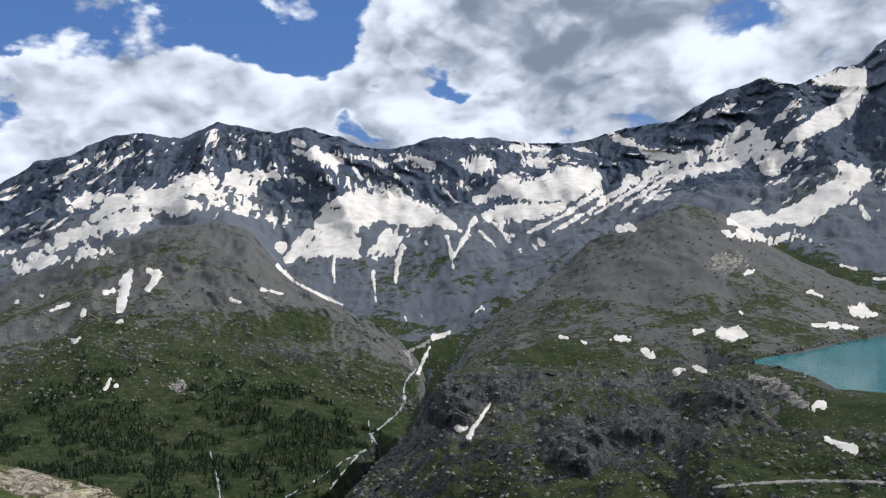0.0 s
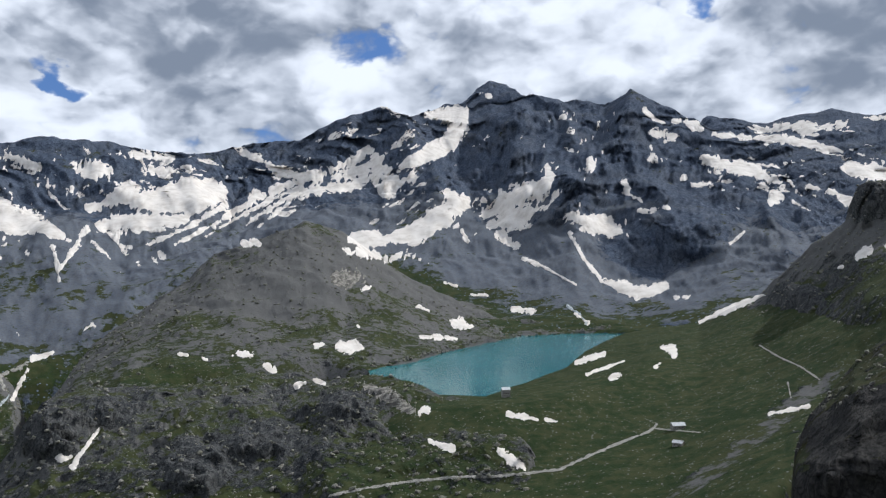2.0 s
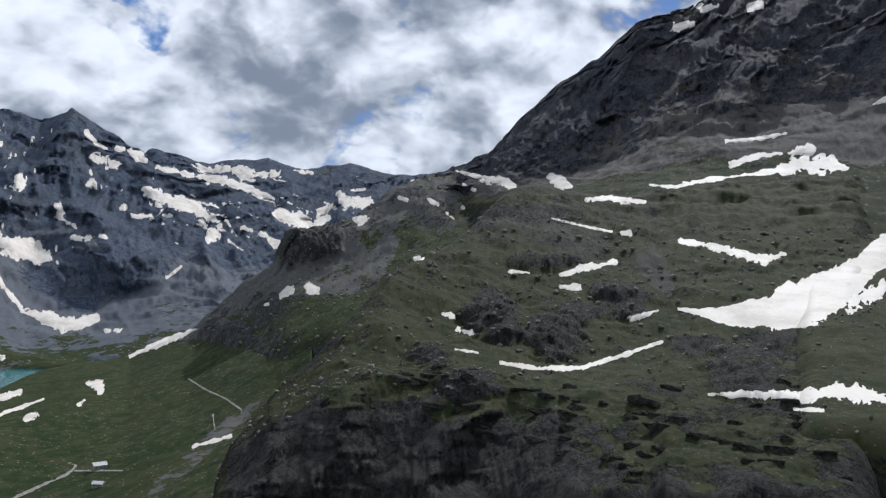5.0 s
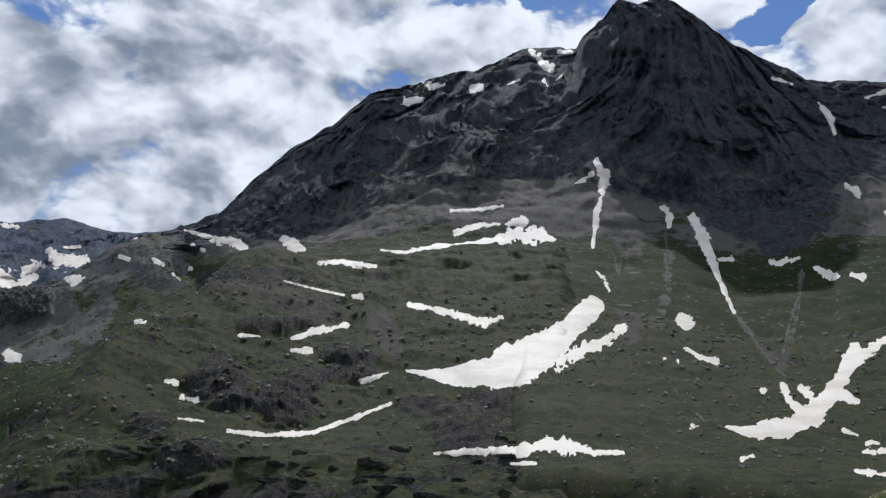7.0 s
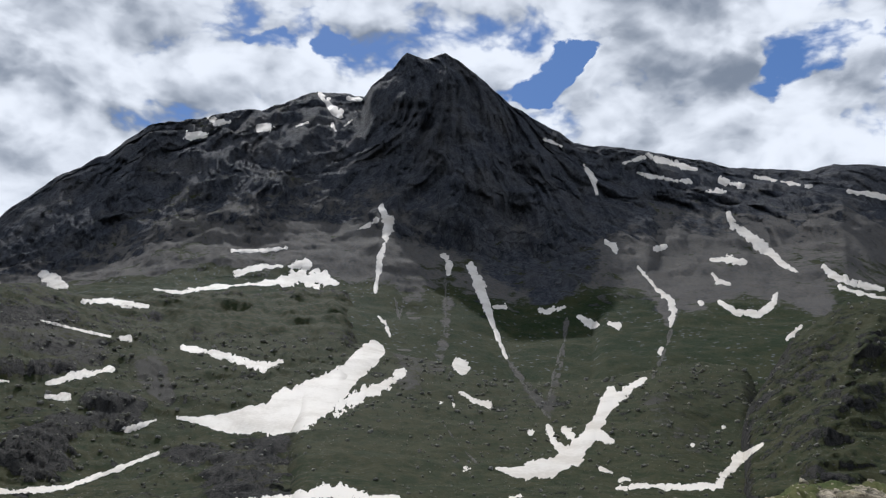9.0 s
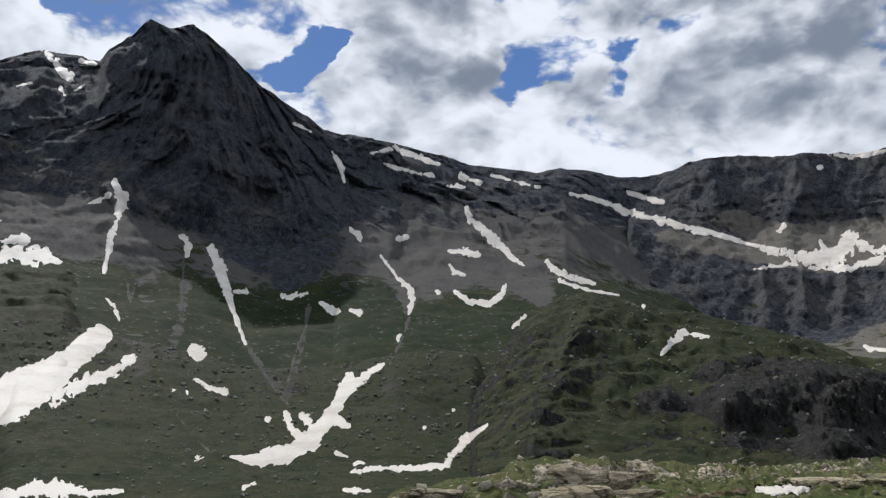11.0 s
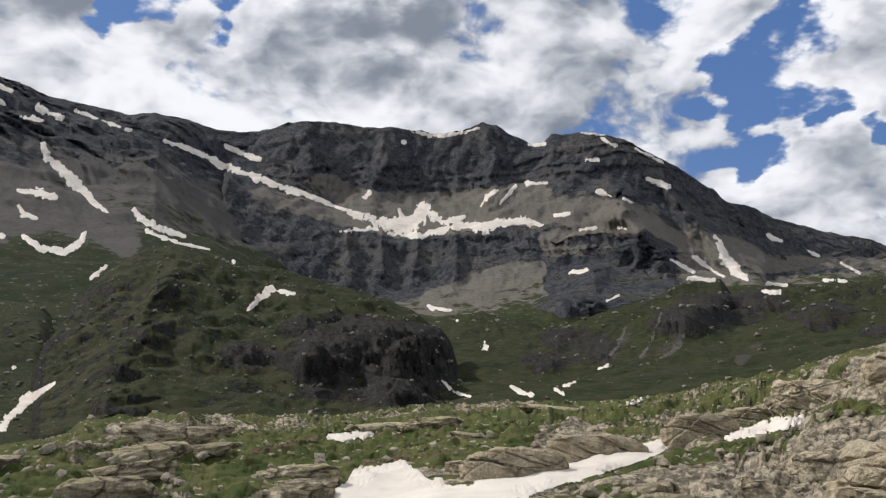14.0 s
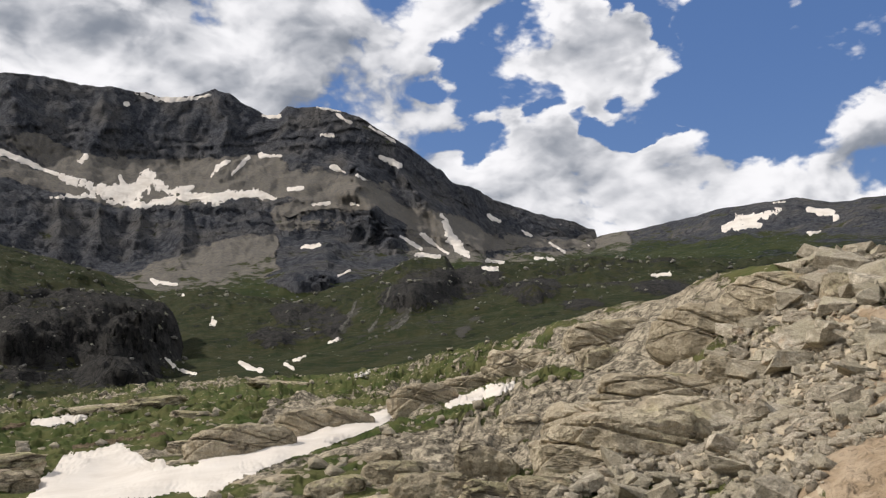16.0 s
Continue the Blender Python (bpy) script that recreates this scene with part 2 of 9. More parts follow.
def sheet(name, verts, rows, cols, material, extra=()):
    """A mesh object of a grid of rows x cols points, with named values at its points."""
    k = np.arange((rows - 1) * (cols - 1))
    a = (k // (cols - 1)) * cols + k % (cols - 1)
    quads = np.stack([a, a + 1, a + cols + 1, a + cols], 1)
    me = bpy.data.meshes.new(name)
    me.vertices.add(len(verts))
    me.vertices.foreach_set("co", verts.astype(np.float32).ravel())
    me.loops.add(quads.size)
    me.loops.foreach_set("vertex_index", quads.astype(np.int32).ravel())
    me.polygons.add(len(quads))
    me.polygons.foreach_set("loop_start", np.arange(0, quads.size, 4, dtype=np.int32))
    for key, values in extra:
        me.attributes.new(key, "FLOAT", "POINT").data.foreach_set("value", values.astype(np.float32))
    me.polygons.foreach_set("use_smooth", np.ones(len(quads), dtype=bool))
    me.materials.append(material)
    me.update(calc_edges=True)
    ob = new(name, me)
    return ob


FORMS = {}


def paving(v, size, bearing):
    """Jointed bedrock: for each point of v the height of its plate, 0 to 1, and how near it lies to a joint, 0 to 1."""
    grow = 1 + 1.3 * np.clip((bearing - 160) / 8, 0, 1)
    stir = fractal(v / (1.6 * size) + 2.2, 4)
    turn = math.radians(28)
    u = (v[:, 0] * math.cos(turn) + v[:, 1] * math.sin(turn)) / (1.9 * size * grow) + 0.5 * stir
    w = (v[:, 1] * math.cos(turn) - v[:, 0] * math.sin(turn)) / (0.85 * size * grow) + 0.5 * stir
    iu, iw = np.floor(u).astype(np.int64), np.floor(w).astype(np.int64)
    near, next_near, height = np.full(len(v), 9.0), np.full(len(v), 9.0), np.zeros(len(v))
    for du in (-1, 0, 1):
        for dw in (-1, 0, 1):
            a, c = iu + du, iw + dw
            far = np.hypot(a + 0.5 + 0.42 * lattice(a, c, a * 0 + 3) - u, c + 0.5 + 0.42 * lattice(a, c, a * 0 + 8) - w)
            first = far < near
            next_near = np.where(first, near, np.minimum(next_near, far))
            height = np.where(first, 0.5 + 0.5 * lattice(a, c, a * 0 + 13), height)
            near = np.where(first, far, near)
    return height, np.clip(1 - (next_near - near) / 0.16, 0, 1)


def landform(name, lines, material, label, category, step=0.12, seed=0.0, waves=0.10, ends=(2.0, 2.0), kind="", relief=3.4, bands=0.0, plates=0.0, slant=3.2):
    """A mountain or hill, lofted from its crest down over shoulder lines to its foot. Each line: how grassy, how loose and how rugged
    the ground is along it, and its points (bearing in degrees, distance, height)."""
    lo = min(p[0] for g, s, r, pts in lines for p in pts)
    hi = max(p[0] for g, s, r, pts in lines for p in pts)
    b = np.arange(lo, hi + step, step)
    sets = []
    for g, s, r, pts in lines:
        q = np.array(pts, dtype=float)
        sets.append((np.interp(b, q[:, 0], q[:, 1]), np.interp(b, q[:, 0], q[:, 2]), g, s, r))
    d0, z0, g0, s0, r0 = sets[0]
    back = [(d0 * 1.16, z0 - 0.13 * d0, g0, s0, r0), (d0 * 1.07, z0 - 0.05 * d0, g0, s0, r0)]
    dl, zl, gl, sl, rl = sets[-1]
    sets = back + sets + [(dl * 0.94, zl - 0.07 * dl, gl, sl, rl)]
    D, Z, C = [], [], []
    crest = 0
    for i in range(len(sets) - 1):
        (da, za, ga, sa, ra), (db, zb, gb, sb, rb) = sets[i], sets[i + 1]
        turn = np.degrees(np.abs(np.arctan((za - EYE) / da) - np.arctan((zb - EYE) / db)))
        n = 5 if i < 2 or i == len(sets) - 2 else int(np.clip(np.percentile(turn, 80) / step, 4, 120))
        if i == 2:
            crest = len(D)
        for k in range(n):
            t = k / n
            D.append(da + (db - da) * t), Z.append(za + (zb - za) * t)
            C.append((ga + (gb - ga) * t, sa + (sb - sa) * t, ra + (rb - ra) * t))
    D.append(sets[-1][0]), Z.append(sets[-1][1]), C.append(sets[-1][2:])
    D, Z, C = np.array(D), np.array(Z), np.array(C)
    for _ in range(5):
        for F in (D, Z):
            soft = F.copy()
            soft[1:-1] = (F[:-2] + 2 * F[1:-1] + F[2:]) / 4
            keep = F[crest].copy()
            F[:] = soft
            F[crest] = keep
    rows, cols = D.shape
    for far, width in ((b - lo, ends[0]), (hi - b, ends[1])):
        e = 1 - np.clip(far / width, 0, 1)
        Z -= e * e * 0.16 * D
    B = np.radians(np.broadcast_to(b, D.shape))
    flat = np.stack([D * np.sin(B), D * np.cos(B), Z], 2).reshape(-1, 3)
    middle = D[crest].mean()
    wave = waves * middle
    q = flat / wave * np.array([1, 1, 0.55]) + seed
    rough = (C[:, 2] * (1.1 + 1.3 * (1 - C[:, 0])))[:, None] * D
    ease = np.clip(np.abs(np.arange(rows) - crest) / 8.0, 0.25, 1)[:, None]
    bare = np.clip(1 - C[:, 0] - 0.8 * C[:, 1], 0, 1)[:, None]
    big = fractal(q, 6, True).reshape(rows, cols)
    small = fractal(q * 5.1 + 31, 4).reshape(rows, cols)
    hummocks = fractal(q * 2.3 + 57, 6, gain=0.56).reshape(rows, cols)
    warp, lean = fractal(q * 0.9 + 11, 3), fractal(q * 0.4 + 23, 2)
    side = np.radians(np.broadcast_to(b, D.shape) - 0.5 * (lo + hi)).ravel() * middle / wave
    tall = (Z.ravel() - EYE) / wave
    ribs = fractal(np.stack([side * 2.6 + 0.9 * warp + slant * lean * tall, tall * 1.0 + 0.3 * warp, 0 * side + seed], 1), 7, True, 0.66).reshape(rows, cols)
    Z = Z + rough * ease * ((1.4 - 0.9 * bare) * big + 0.35 * small) + rough * 0.25 * small
    depth = rough * (np.maximum(bare, 0.45 * (1 - C[:, 0])[:, None]) * relief * ribs + (0.6 + 1.5 * (1 - bare)) * hummocks)
    if bands:
        storey = (flat[:, 2] + 26 * warp + 40 * lean) / bands
        ledge = storey - np.floor(storey)
        hard = value_noise(np.stack([np.floor(storey) * 3.7, 0 * storey, 0 * storey + seed], 1))
        depth += rough * bare * (0.3 + 0.35 * hard.reshape(rows, cols)) * (np.clip(ledge * 1.35, 0, 1) * -1.0 + 0.5).reshape(rows, cols)
    lift = 0
    if plates:
        lift, crack = paving(flat, plates, np.degrees(B).ravel())
        rocky = np.clip(1.15 - C[:, 0][:, None] + 0.5 * hummocks, 0, 1)
        lift, crack = lift.reshape(rows, cols), crack.reshape(rows, cols)
        Z = Z + ease * rocky * plates * (0.13 * lift - 0.09 * crack)
    shrink = 1 - depth / D
    D, Z = D * shrink, EYE + (Z - EYE) * shrink
    co = np.stack([D * np.sin(B), D * np.cos(B), Z], 2).reshape(-1, 3)
    grass = np.repeat(C[:, 0], cols)
    scree = np.repeat(C[:, 1], cols)
    if plates:
        grass = grass + (0.34 - 0.62 * lift + 0.25 * crack).ravel()
    ob = sheet(name, co, rows, cols, material, (("grass", grass), ("scree", scree)))
    tagged(ob, label, category, kind=kind)
    FORMS[name] = (ob, co, rows, cols, crest, ribs)
    return ob


SURVEY = {}
SURVEY["range_west"] = [
    (0, 0, 0.006, [(-41, 4300, 349.4), (-33.6, 4300, 480.8), (-27.82, 4300, 567.1), (-25.92, 4300, 658.5), (-23.66, 4300, 707.2), (-21.81, 4250, 760.5), (-19.41, 4250, 807.7), (-17.15, 4250, 772.3), (-14.78, 4200, 841.6), (-12.78, 4200, 812.8), (-10.93, 4200, 788.7), (-9.03, 4150, 806.6), (-6.78, 4150, 749.7), (-4.51, 4100, 679.6), (-2.95, 4050, 680.6), (-0.6, 4000, 708.6), (1.73, 4000, 706.7), (3.66, 4000, 697.3), (5.96, 4000, 664.2), (8.63, 4050, 656.3), (10.34, 4100, 670.8), (13.02, 4000, 460.8)]),
    (0, 0.2, 0.006, [(-41.05, 3800, 232.5), (-27.92, 3800, 351.1), (-21.44, 3700, 475.2), (-16.91, 3650, 513.2), (-13.66, 3650, 509), (-10.71, 3600, 475.8), (-5.4, 3450, 429.7), (-1.55, 3400, 394), (1.96, 3400, 407.9), (5.47, 3400, 443.9), (8.91, 3400, 432.9), (12.96, 3400, 328.9)]),
    (0, 0.8, 0.004, [(-41.14, 3200, 77.2), (-28.04, 3200, 151.7), (-21.56, 3000, 267.9), (-14.52, 2900, 289.9), (-10.92, 2900, 167.3), (-6.36, 2850, 176.5), (-4.06, 2800, 152.6), (0.64, 2800, 199.5), (4.46, 2700, 136.1), (8.36, 2750, 201.3), (12.89, 2800, 228.7)]),
    (0.35, 0.8, 0.004, [(-41.19, 2800, 4.5), (-28.13, 2700, 43.2), (-14.65, 2600, 142.1), (-11.02, 2550, 67.1), (-7.27, 2450, 30.2), (-3.46, 2350, -3.3), (-0.8, 2250, -46.2), (1.18, 2250, -19), (4.36, 2350, 46.5), (8.28, 2500, 115.6), (12.83, 2600, 156.5)]),
    (0.6, 0.5, 0.003, [(-41.27, 2400, -68), (-28.24, 2300, -46.2), (-11.15, 2200, -34.4), (-3.59, 2050, -90.8), (0.27, 2050, -111.3), (8.06, 2200, -68.6), (12.63, 2400, -32.1)]),
]
SURVEY["massif_south"] = [
    (0, 0, 0.006, [(8.54, 4000, 505.8), (10.35, 4100, 681.8), (12.43, 4200, 733.6), (15.74, 4200, 750.5), (18.29, 4200, 850.7), (19.7, 4200, 885.9), (21.43, 4150, 913.6), (23.07, 3950, 830.3), (24.92, 4350, 923.2), (27.23, 4500, 995.1), (27.94, 4600, 1078.7), (28.8, 4600, 1116), (29.96, 4600, 1090.5), (31.11, 4300, 983.6), (33.83, 4200, 921.8), (36.54, 4150, 883), (38.28, 4000, 926.8), (39.99, 4000, 849.6), (42.25, 4000, 781.7), (43.36, 3950, 713), (45.94, 3900, 641.9), (49.53, 3900, 584.8), (51.61, 3800, 519), (52.95, 3500, 377.5)]),
    (0, 0.1, 0.007, [(8.41, 3500, 277.5), (12.28, 3600, 435.5), (15.95, 3600, 444.6), (19.5, 3600, 475.4), (22.9, 3550, 499.3), (24.86, 3500, 532.6), (28.69, 3350, 425.6), (32.59, 3300, 486.3), (36.47, 3300, 482.2), (40.3, 3300, 432.5), (44.05, 3300, 404.6), (47.69, 3200, 328.8), (52.92, 3000, 235.3)]),
    (0, 0.75, 0.005, [(8.28, 2800, 107.9), (10.29, 2800, 198.1), (17.32, 2800, 276.4), (24.79, 2700, 215.7), (30.56, 2600, 140.4), (34.46, 2600, 190.8), (36.37, 2500, 104.7), (40.2, 2400, 73.8), (43.97, 2400, 120.5), (47.63, 2300, 106.8), (52.88, 2200, 123.1)]),
    (0.5, 0.7, 0.003, [(3.85, 2300, -15.3), (13.7, 2350, 110.1), (26.28, 2250, 57.2), (30.52, 2100, 27.1), (34.4, 2050, 21.9), (38.25, 1980, 6.2), (43.93, 1900, 32.2), (47.6, 1900, 57.5), (52.86, 1900, 82.7)]),
    (0.6, 0.4, 0.002, [(3.82, 2100, -98.7), (13.66, 2150, -22.3), (26.25, 1850, 4.1), (30.49, 1790, -7.4), (34.38, 1800, -0.2), (38.24, 1800, 6.3), (43.91, 1750, -2.6), (47.57, 1700, 3.8), (52.81, 1700, 6.8)]),
]
SURVEY["plateau_south"] = [
    (0, 0.1, 0.004, [(41.09, 4600, 740), (42.24, 4650, 836), (43.19, 4700, 883.6), (44.86, 4700, 864.8), (46.68, 4700, 817.2), (47.77, 4700, 849.4), (50.61, 4700, 866), (53.1, 4700, 823), (56.14, 4700, 867.6), (58.88, 4700, 813), (62.39, 4700, 836), (67.09, 4700, 768.6)]),
    (0, 0.1, 0.005, [(41.07, 4200, 584.4), (43.35, 4200, 690.9), (47.74, 4000, 600.9), (51.26, 3900, 529), (54.63, 3700, 431), (55.51, 3700, 468.1), (62.5, 3700, 458.8), (67.18, 3700, 416.8)]),
    (0, 0.4, 0.005, [(41.01, 3200, 230.9), (47.67, 3100, 223), (51.9, 3000, 255.6), (55.64, 2800, 228.2), (67.24, 2800, 245.4)]),
]
SURVEY["spur_west"] = [
    (0.05, 0.8, 0.0048, [(-41.21, 2700, -16.7), (-33.83, 2650, 66.6), (-28.07, 2600, 129.1), (-25.55, 2550, 167.1), (-23.26, 2500, 209.1), (-20.54, 2450, 250.2), (-18.09, 2400, 276), (-15.24, 2380, 275.9), (-13.07, 2350, 251.4), (-10.96, 2200, 141.1), (-7.28, 2100, 47.4), (-3.53, 2000, -34.2), (-1.86, 1850, -73.4), (-0.21, 1600, -101.1)]),
    (0.25, 0.7, 0.006, [(-41.29, 1900, -35.6), (-28.19, 1900, 38.4), (-23.42, 1900, 72.1), (-18.29, 1950, 94.9), (-12.91, 1900, 74.1), (-7.35, 1800, 9.5), (-3.59, 1700, -44.6), (-2.31, 1550, -68.6), (-0.63, 1400, -84.5)]),
    (0.42, 0.5, 0.0072, [(-41.37, 1500, -51.1), (-28.29, 1550, -9.4), (-23.5, 1600, 29.6), (-18.43, 1600, 17.6), (-13.07, 1550, -8.7), (-7.47, 1500, -32.6), (-4.06, 1450, -60), (-2.95, 1400, -81.7), (-0.71, 1250, -98.5)]),
    (0.9, 0.05, 0.0036, [(-41.46, 1200, -65.5), (-28.42, 1250, -47), (-18.66, 1250, -67), (-11.4, 1250, -66.3), (-6.08, 1300, -80.8), (-4.14, 1330, -80.6), (-3, 1320, -89), (-0.8, 1150, -115.1)]),
    (0.9, 0.05, 0.0036, [(-41.56, 950, -62.2), (-28.57, 1000, -66.8), (-18.83, 1000, -91.2), (-11.62, 1020, -115.5), (-8.2, 1060, -118.9), (-6.17, 1180, -100.4), (-5.17, 1230, -92.9), (-3.83, 1200, -92), (-0.93, 1000, -130.8)]),
]
SURVEY["spur_middle"] = [
    (0.1, 0.9, 0.0035, [(-3.86, 1200, -108.3), (-0.99, 1350, -60.9), (0.66, 1500, -28.5), (2.32, 1750, 6), (5.12, 1900, 58.3), (8.28, 2000, 128.5), (9.95, 2050, 180.5), (12, 2080, 205.9), (13.74, 2100, 228.5), (16.06, 2150, 262.7), (18.42, 2200, 241), (20.25, 2250, 189.5), (23.23, 2280, 103.9), (26.28, 2300, 51.3), (29.35, 2250, 9.3), (32.45, 2150, -2.4), (35.55, 2050, -3.5), (38.63, 1950, -5.6)]),
    (0.3, 0.8, 0.003, [(-3.91, 1150, -119.5), (-1.05, 1250, -72.7), (1.43, 1350, -12.9), (4.24, 1500, 23.8), (8.15, 1550, 56.9), (11.92, 1550, 64.1), (17.34, 1500, 44.8), (18.69, 1480, 25.6), (20.52, 1336, 0), (22.4, 1363, 0), (24.69, 1468, 0), (26.62, 1578, 0), (29.33, 1715, 0), (32.44, 1817, 0), (35.54, 1857, 0), (38.63, 1878, 0)]),
    (0.45, 0.6, 0.003, [(-3.96, 1100, -128.8), (0.08, 1120, -62.6), (4.12, 1200, -1.7), (8, 1260, 3.8), (15.44, 1300, 4.1), (17.21, 1330, 7.7), (20.14, 1280, -5.7), (20.89, 1311, -4), (23.16, 1375, -4), (24.69, 1453, -4), (26.61, 1557, -4), (29.33, 1687, -4), (32.44, 1784, -4), (35.54, 1822, -4), (38.62, 1854, -4)]),
]
SURVEY["lower_slope"] = [
    (0.35, 0.5, 0.0048, [(-9.45, 900, -114.3), (-6.26, 1000, -91.2), (-3.04, 1080, -58.4), (-1.18, 1130, -17.6), (-0.15, 1150, 5.3), (2.21, 1180, 10.7), (5.3, 1200, 5.6), (7.98, 1220, 1.2), (11.77, 1250, 7.7), (15.43, 1230, 5.5), (16.83, 1150, 2.8), (18.29, 1120, 13.3), (19.77, 1100, 20), (21.63, 1080, 19.2), (23.52, 1060, 12.3), (25.03, 1030, 2.9), (26.57, 1000, 2.5), (29.27, 960, 1.9), (31.57, 860, -2.3), (34.25, 760, -17.5)]),
    (0.32, 0.5, 0.0072, [(-9.49, 880, -119.5), (-4.72, 960, -82.2), (-1.47, 1000, -35.4), (0.11, 1010, -25.1), (4.01, 1000, -18.8), (7.9, 1040, -7.4), (11.68, 1050, -3.1), (15.33, 1030, -6.5), (17.17, 980, 1.8), (20.85, 960, -4.5), (24.62, 900, -7.7), (28.47, 870, -9.3), (31.55, 800, -11.2), (34.24, 720, -16.8)]),
    (0.37, 0.45, 0.0072, [(-9.52, 860, -124.1), (-4.02, 880, -84.9), (0.01, 900, -39.3), (3.91, 880, -30.6), (7.77, 880, -22.9), (11.57, 900, -18.8), (15.19, 860, -26.5), (17.14, 850, -13.5), (20.82, 840, -14.9), (24.6, 800, -13.7), (28.44, 770, -13.6), (34.23, 680, -15.1)]),
    (0.5, 0.35, 0.0048, [(-9.57, 820, -126.4), (-4.1, 800, -87.8), (3.72, 740, -52.2), (15.02, 720, -44.8), (17.09, 700, -25.1), (24.55, 680, -25.7), (34.21, 640, -20.9)]),
]
SURVEY["meadow"] = [
    (0.9, 0.2, 0.002, [(16.43, 1010, -22.7), (23.13, 1000, 11.4), (25.04, 1051, -0), (28.11, 1033, 0), (30.84, 1137, -0), (33.57, 1274, 0), (35.14, 1510, 0), (37.66, 1815, 0), (40.16, 1750, 18), (42.43, 1700, 31.8), (44.31, 1620, 64.7), (46.34, 1580, 94.7), (47.62, 1560, 115.1), (51.17, 1500, 151), (54.57, 1450, 178.6)]),
    (1, 0.03, 0.0012, [(16.41, 940, -33.1), (23.12, 920, 7.6), (28.1, 900, 13.5), (30.82, 920, 13.2), (33.55, 950, 16.8), (36.27, 1020, 18.3), (39.36, 1150, 28.8), (42.4, 1250, 32.7), (46.31, 1300, 62), (47.59, 1300, 79.2), (51.14, 1250, 107.9), (54.54, 1200, 133.8)]),
    (1, 0.03, 0.0012, [(16.37, 810, -51.1), (23.06, 760, -18.3), (28.44, 770, -13.6), (33.49, 790, -9.2), (39.31, 900, 1.2), (42.35, 950, 11.1), (46.27, 1020, 33.8), (48.98, 1000, 57.3), (51.1, 1000, 80.7), (54.52, 950, 113.7)]),
    (0.8, 0.3, 0.0015, [(16.35, 730, -52.1), (28.39, 640, -19.8), (36.15, 620, -10.3), (39.99, 620, -3.3), (43.78, 660, 12.7), (47.49, 760, 29.3), (49.66, 850, 43.1), (51.77, 900, 65), (54.49, 850, 94.1)]),
    (0.7, 0.4, 0.002, [(16.32, 660, -55.6), (28.35, 520, -10.4), (36.1, 500, -0.5), (39.94, 480, 10.7), (43.72, 480, 21.8), (47.43, 560, 30.6), (51.72, 700, 45.9), (54.44, 650, 73.6)]),
]
SURVEY["rocky_ridge"] = [
    (0.2, 0.7, 0.006, [(41.5, 1500, -4.6), (43.12, 1530, 34.6), (44.79, 1560, 69.6), (46.17, 1560, 90), (47.89, 1540, 139.1), (49.29, 1520, 180.5), (51.09, 1500, 211.8), (51.97, 1490, 252.2), (52.88, 1490, 271.1), (54.77, 1510, 283.5), (56.28, 1530, 300), (57.79, 1560, 333.6), (59.3, 1600, 367.5), (60.84, 1640, 394), (62.78, 1680, 414.8), (64.33, 1720, 426.5), (67.08, 1800, 420.2), (70.96, 1850, 388.7)]),
    (0.5, 0.5, 0.005, [(41.51, 1430, -4.9), (43.15, 1430, 26), (46.24, 1420, 58.8), (49.39, 1360, 117.9), (52.1, 1310, 165), (54.9, 1290, 184.3), (57.94, 1270, 203.5), (60.99, 1260, 239.6), (67.14, 1280, 296.7), (71, 1300, 291.5)]),
    (0.8, 0.3, 0.003, [(41.55, 1330, -8.6), (43.19, 1310, 18.2), (46.31, 1250, 33.1), (49.53, 1120, 63), (52.26, 1000, 95.7), (55.79, 900, 129.1), (61.11, 830, 163.1), (67.26, 800, 187.9), (71.08, 800, 200.2)]),
]
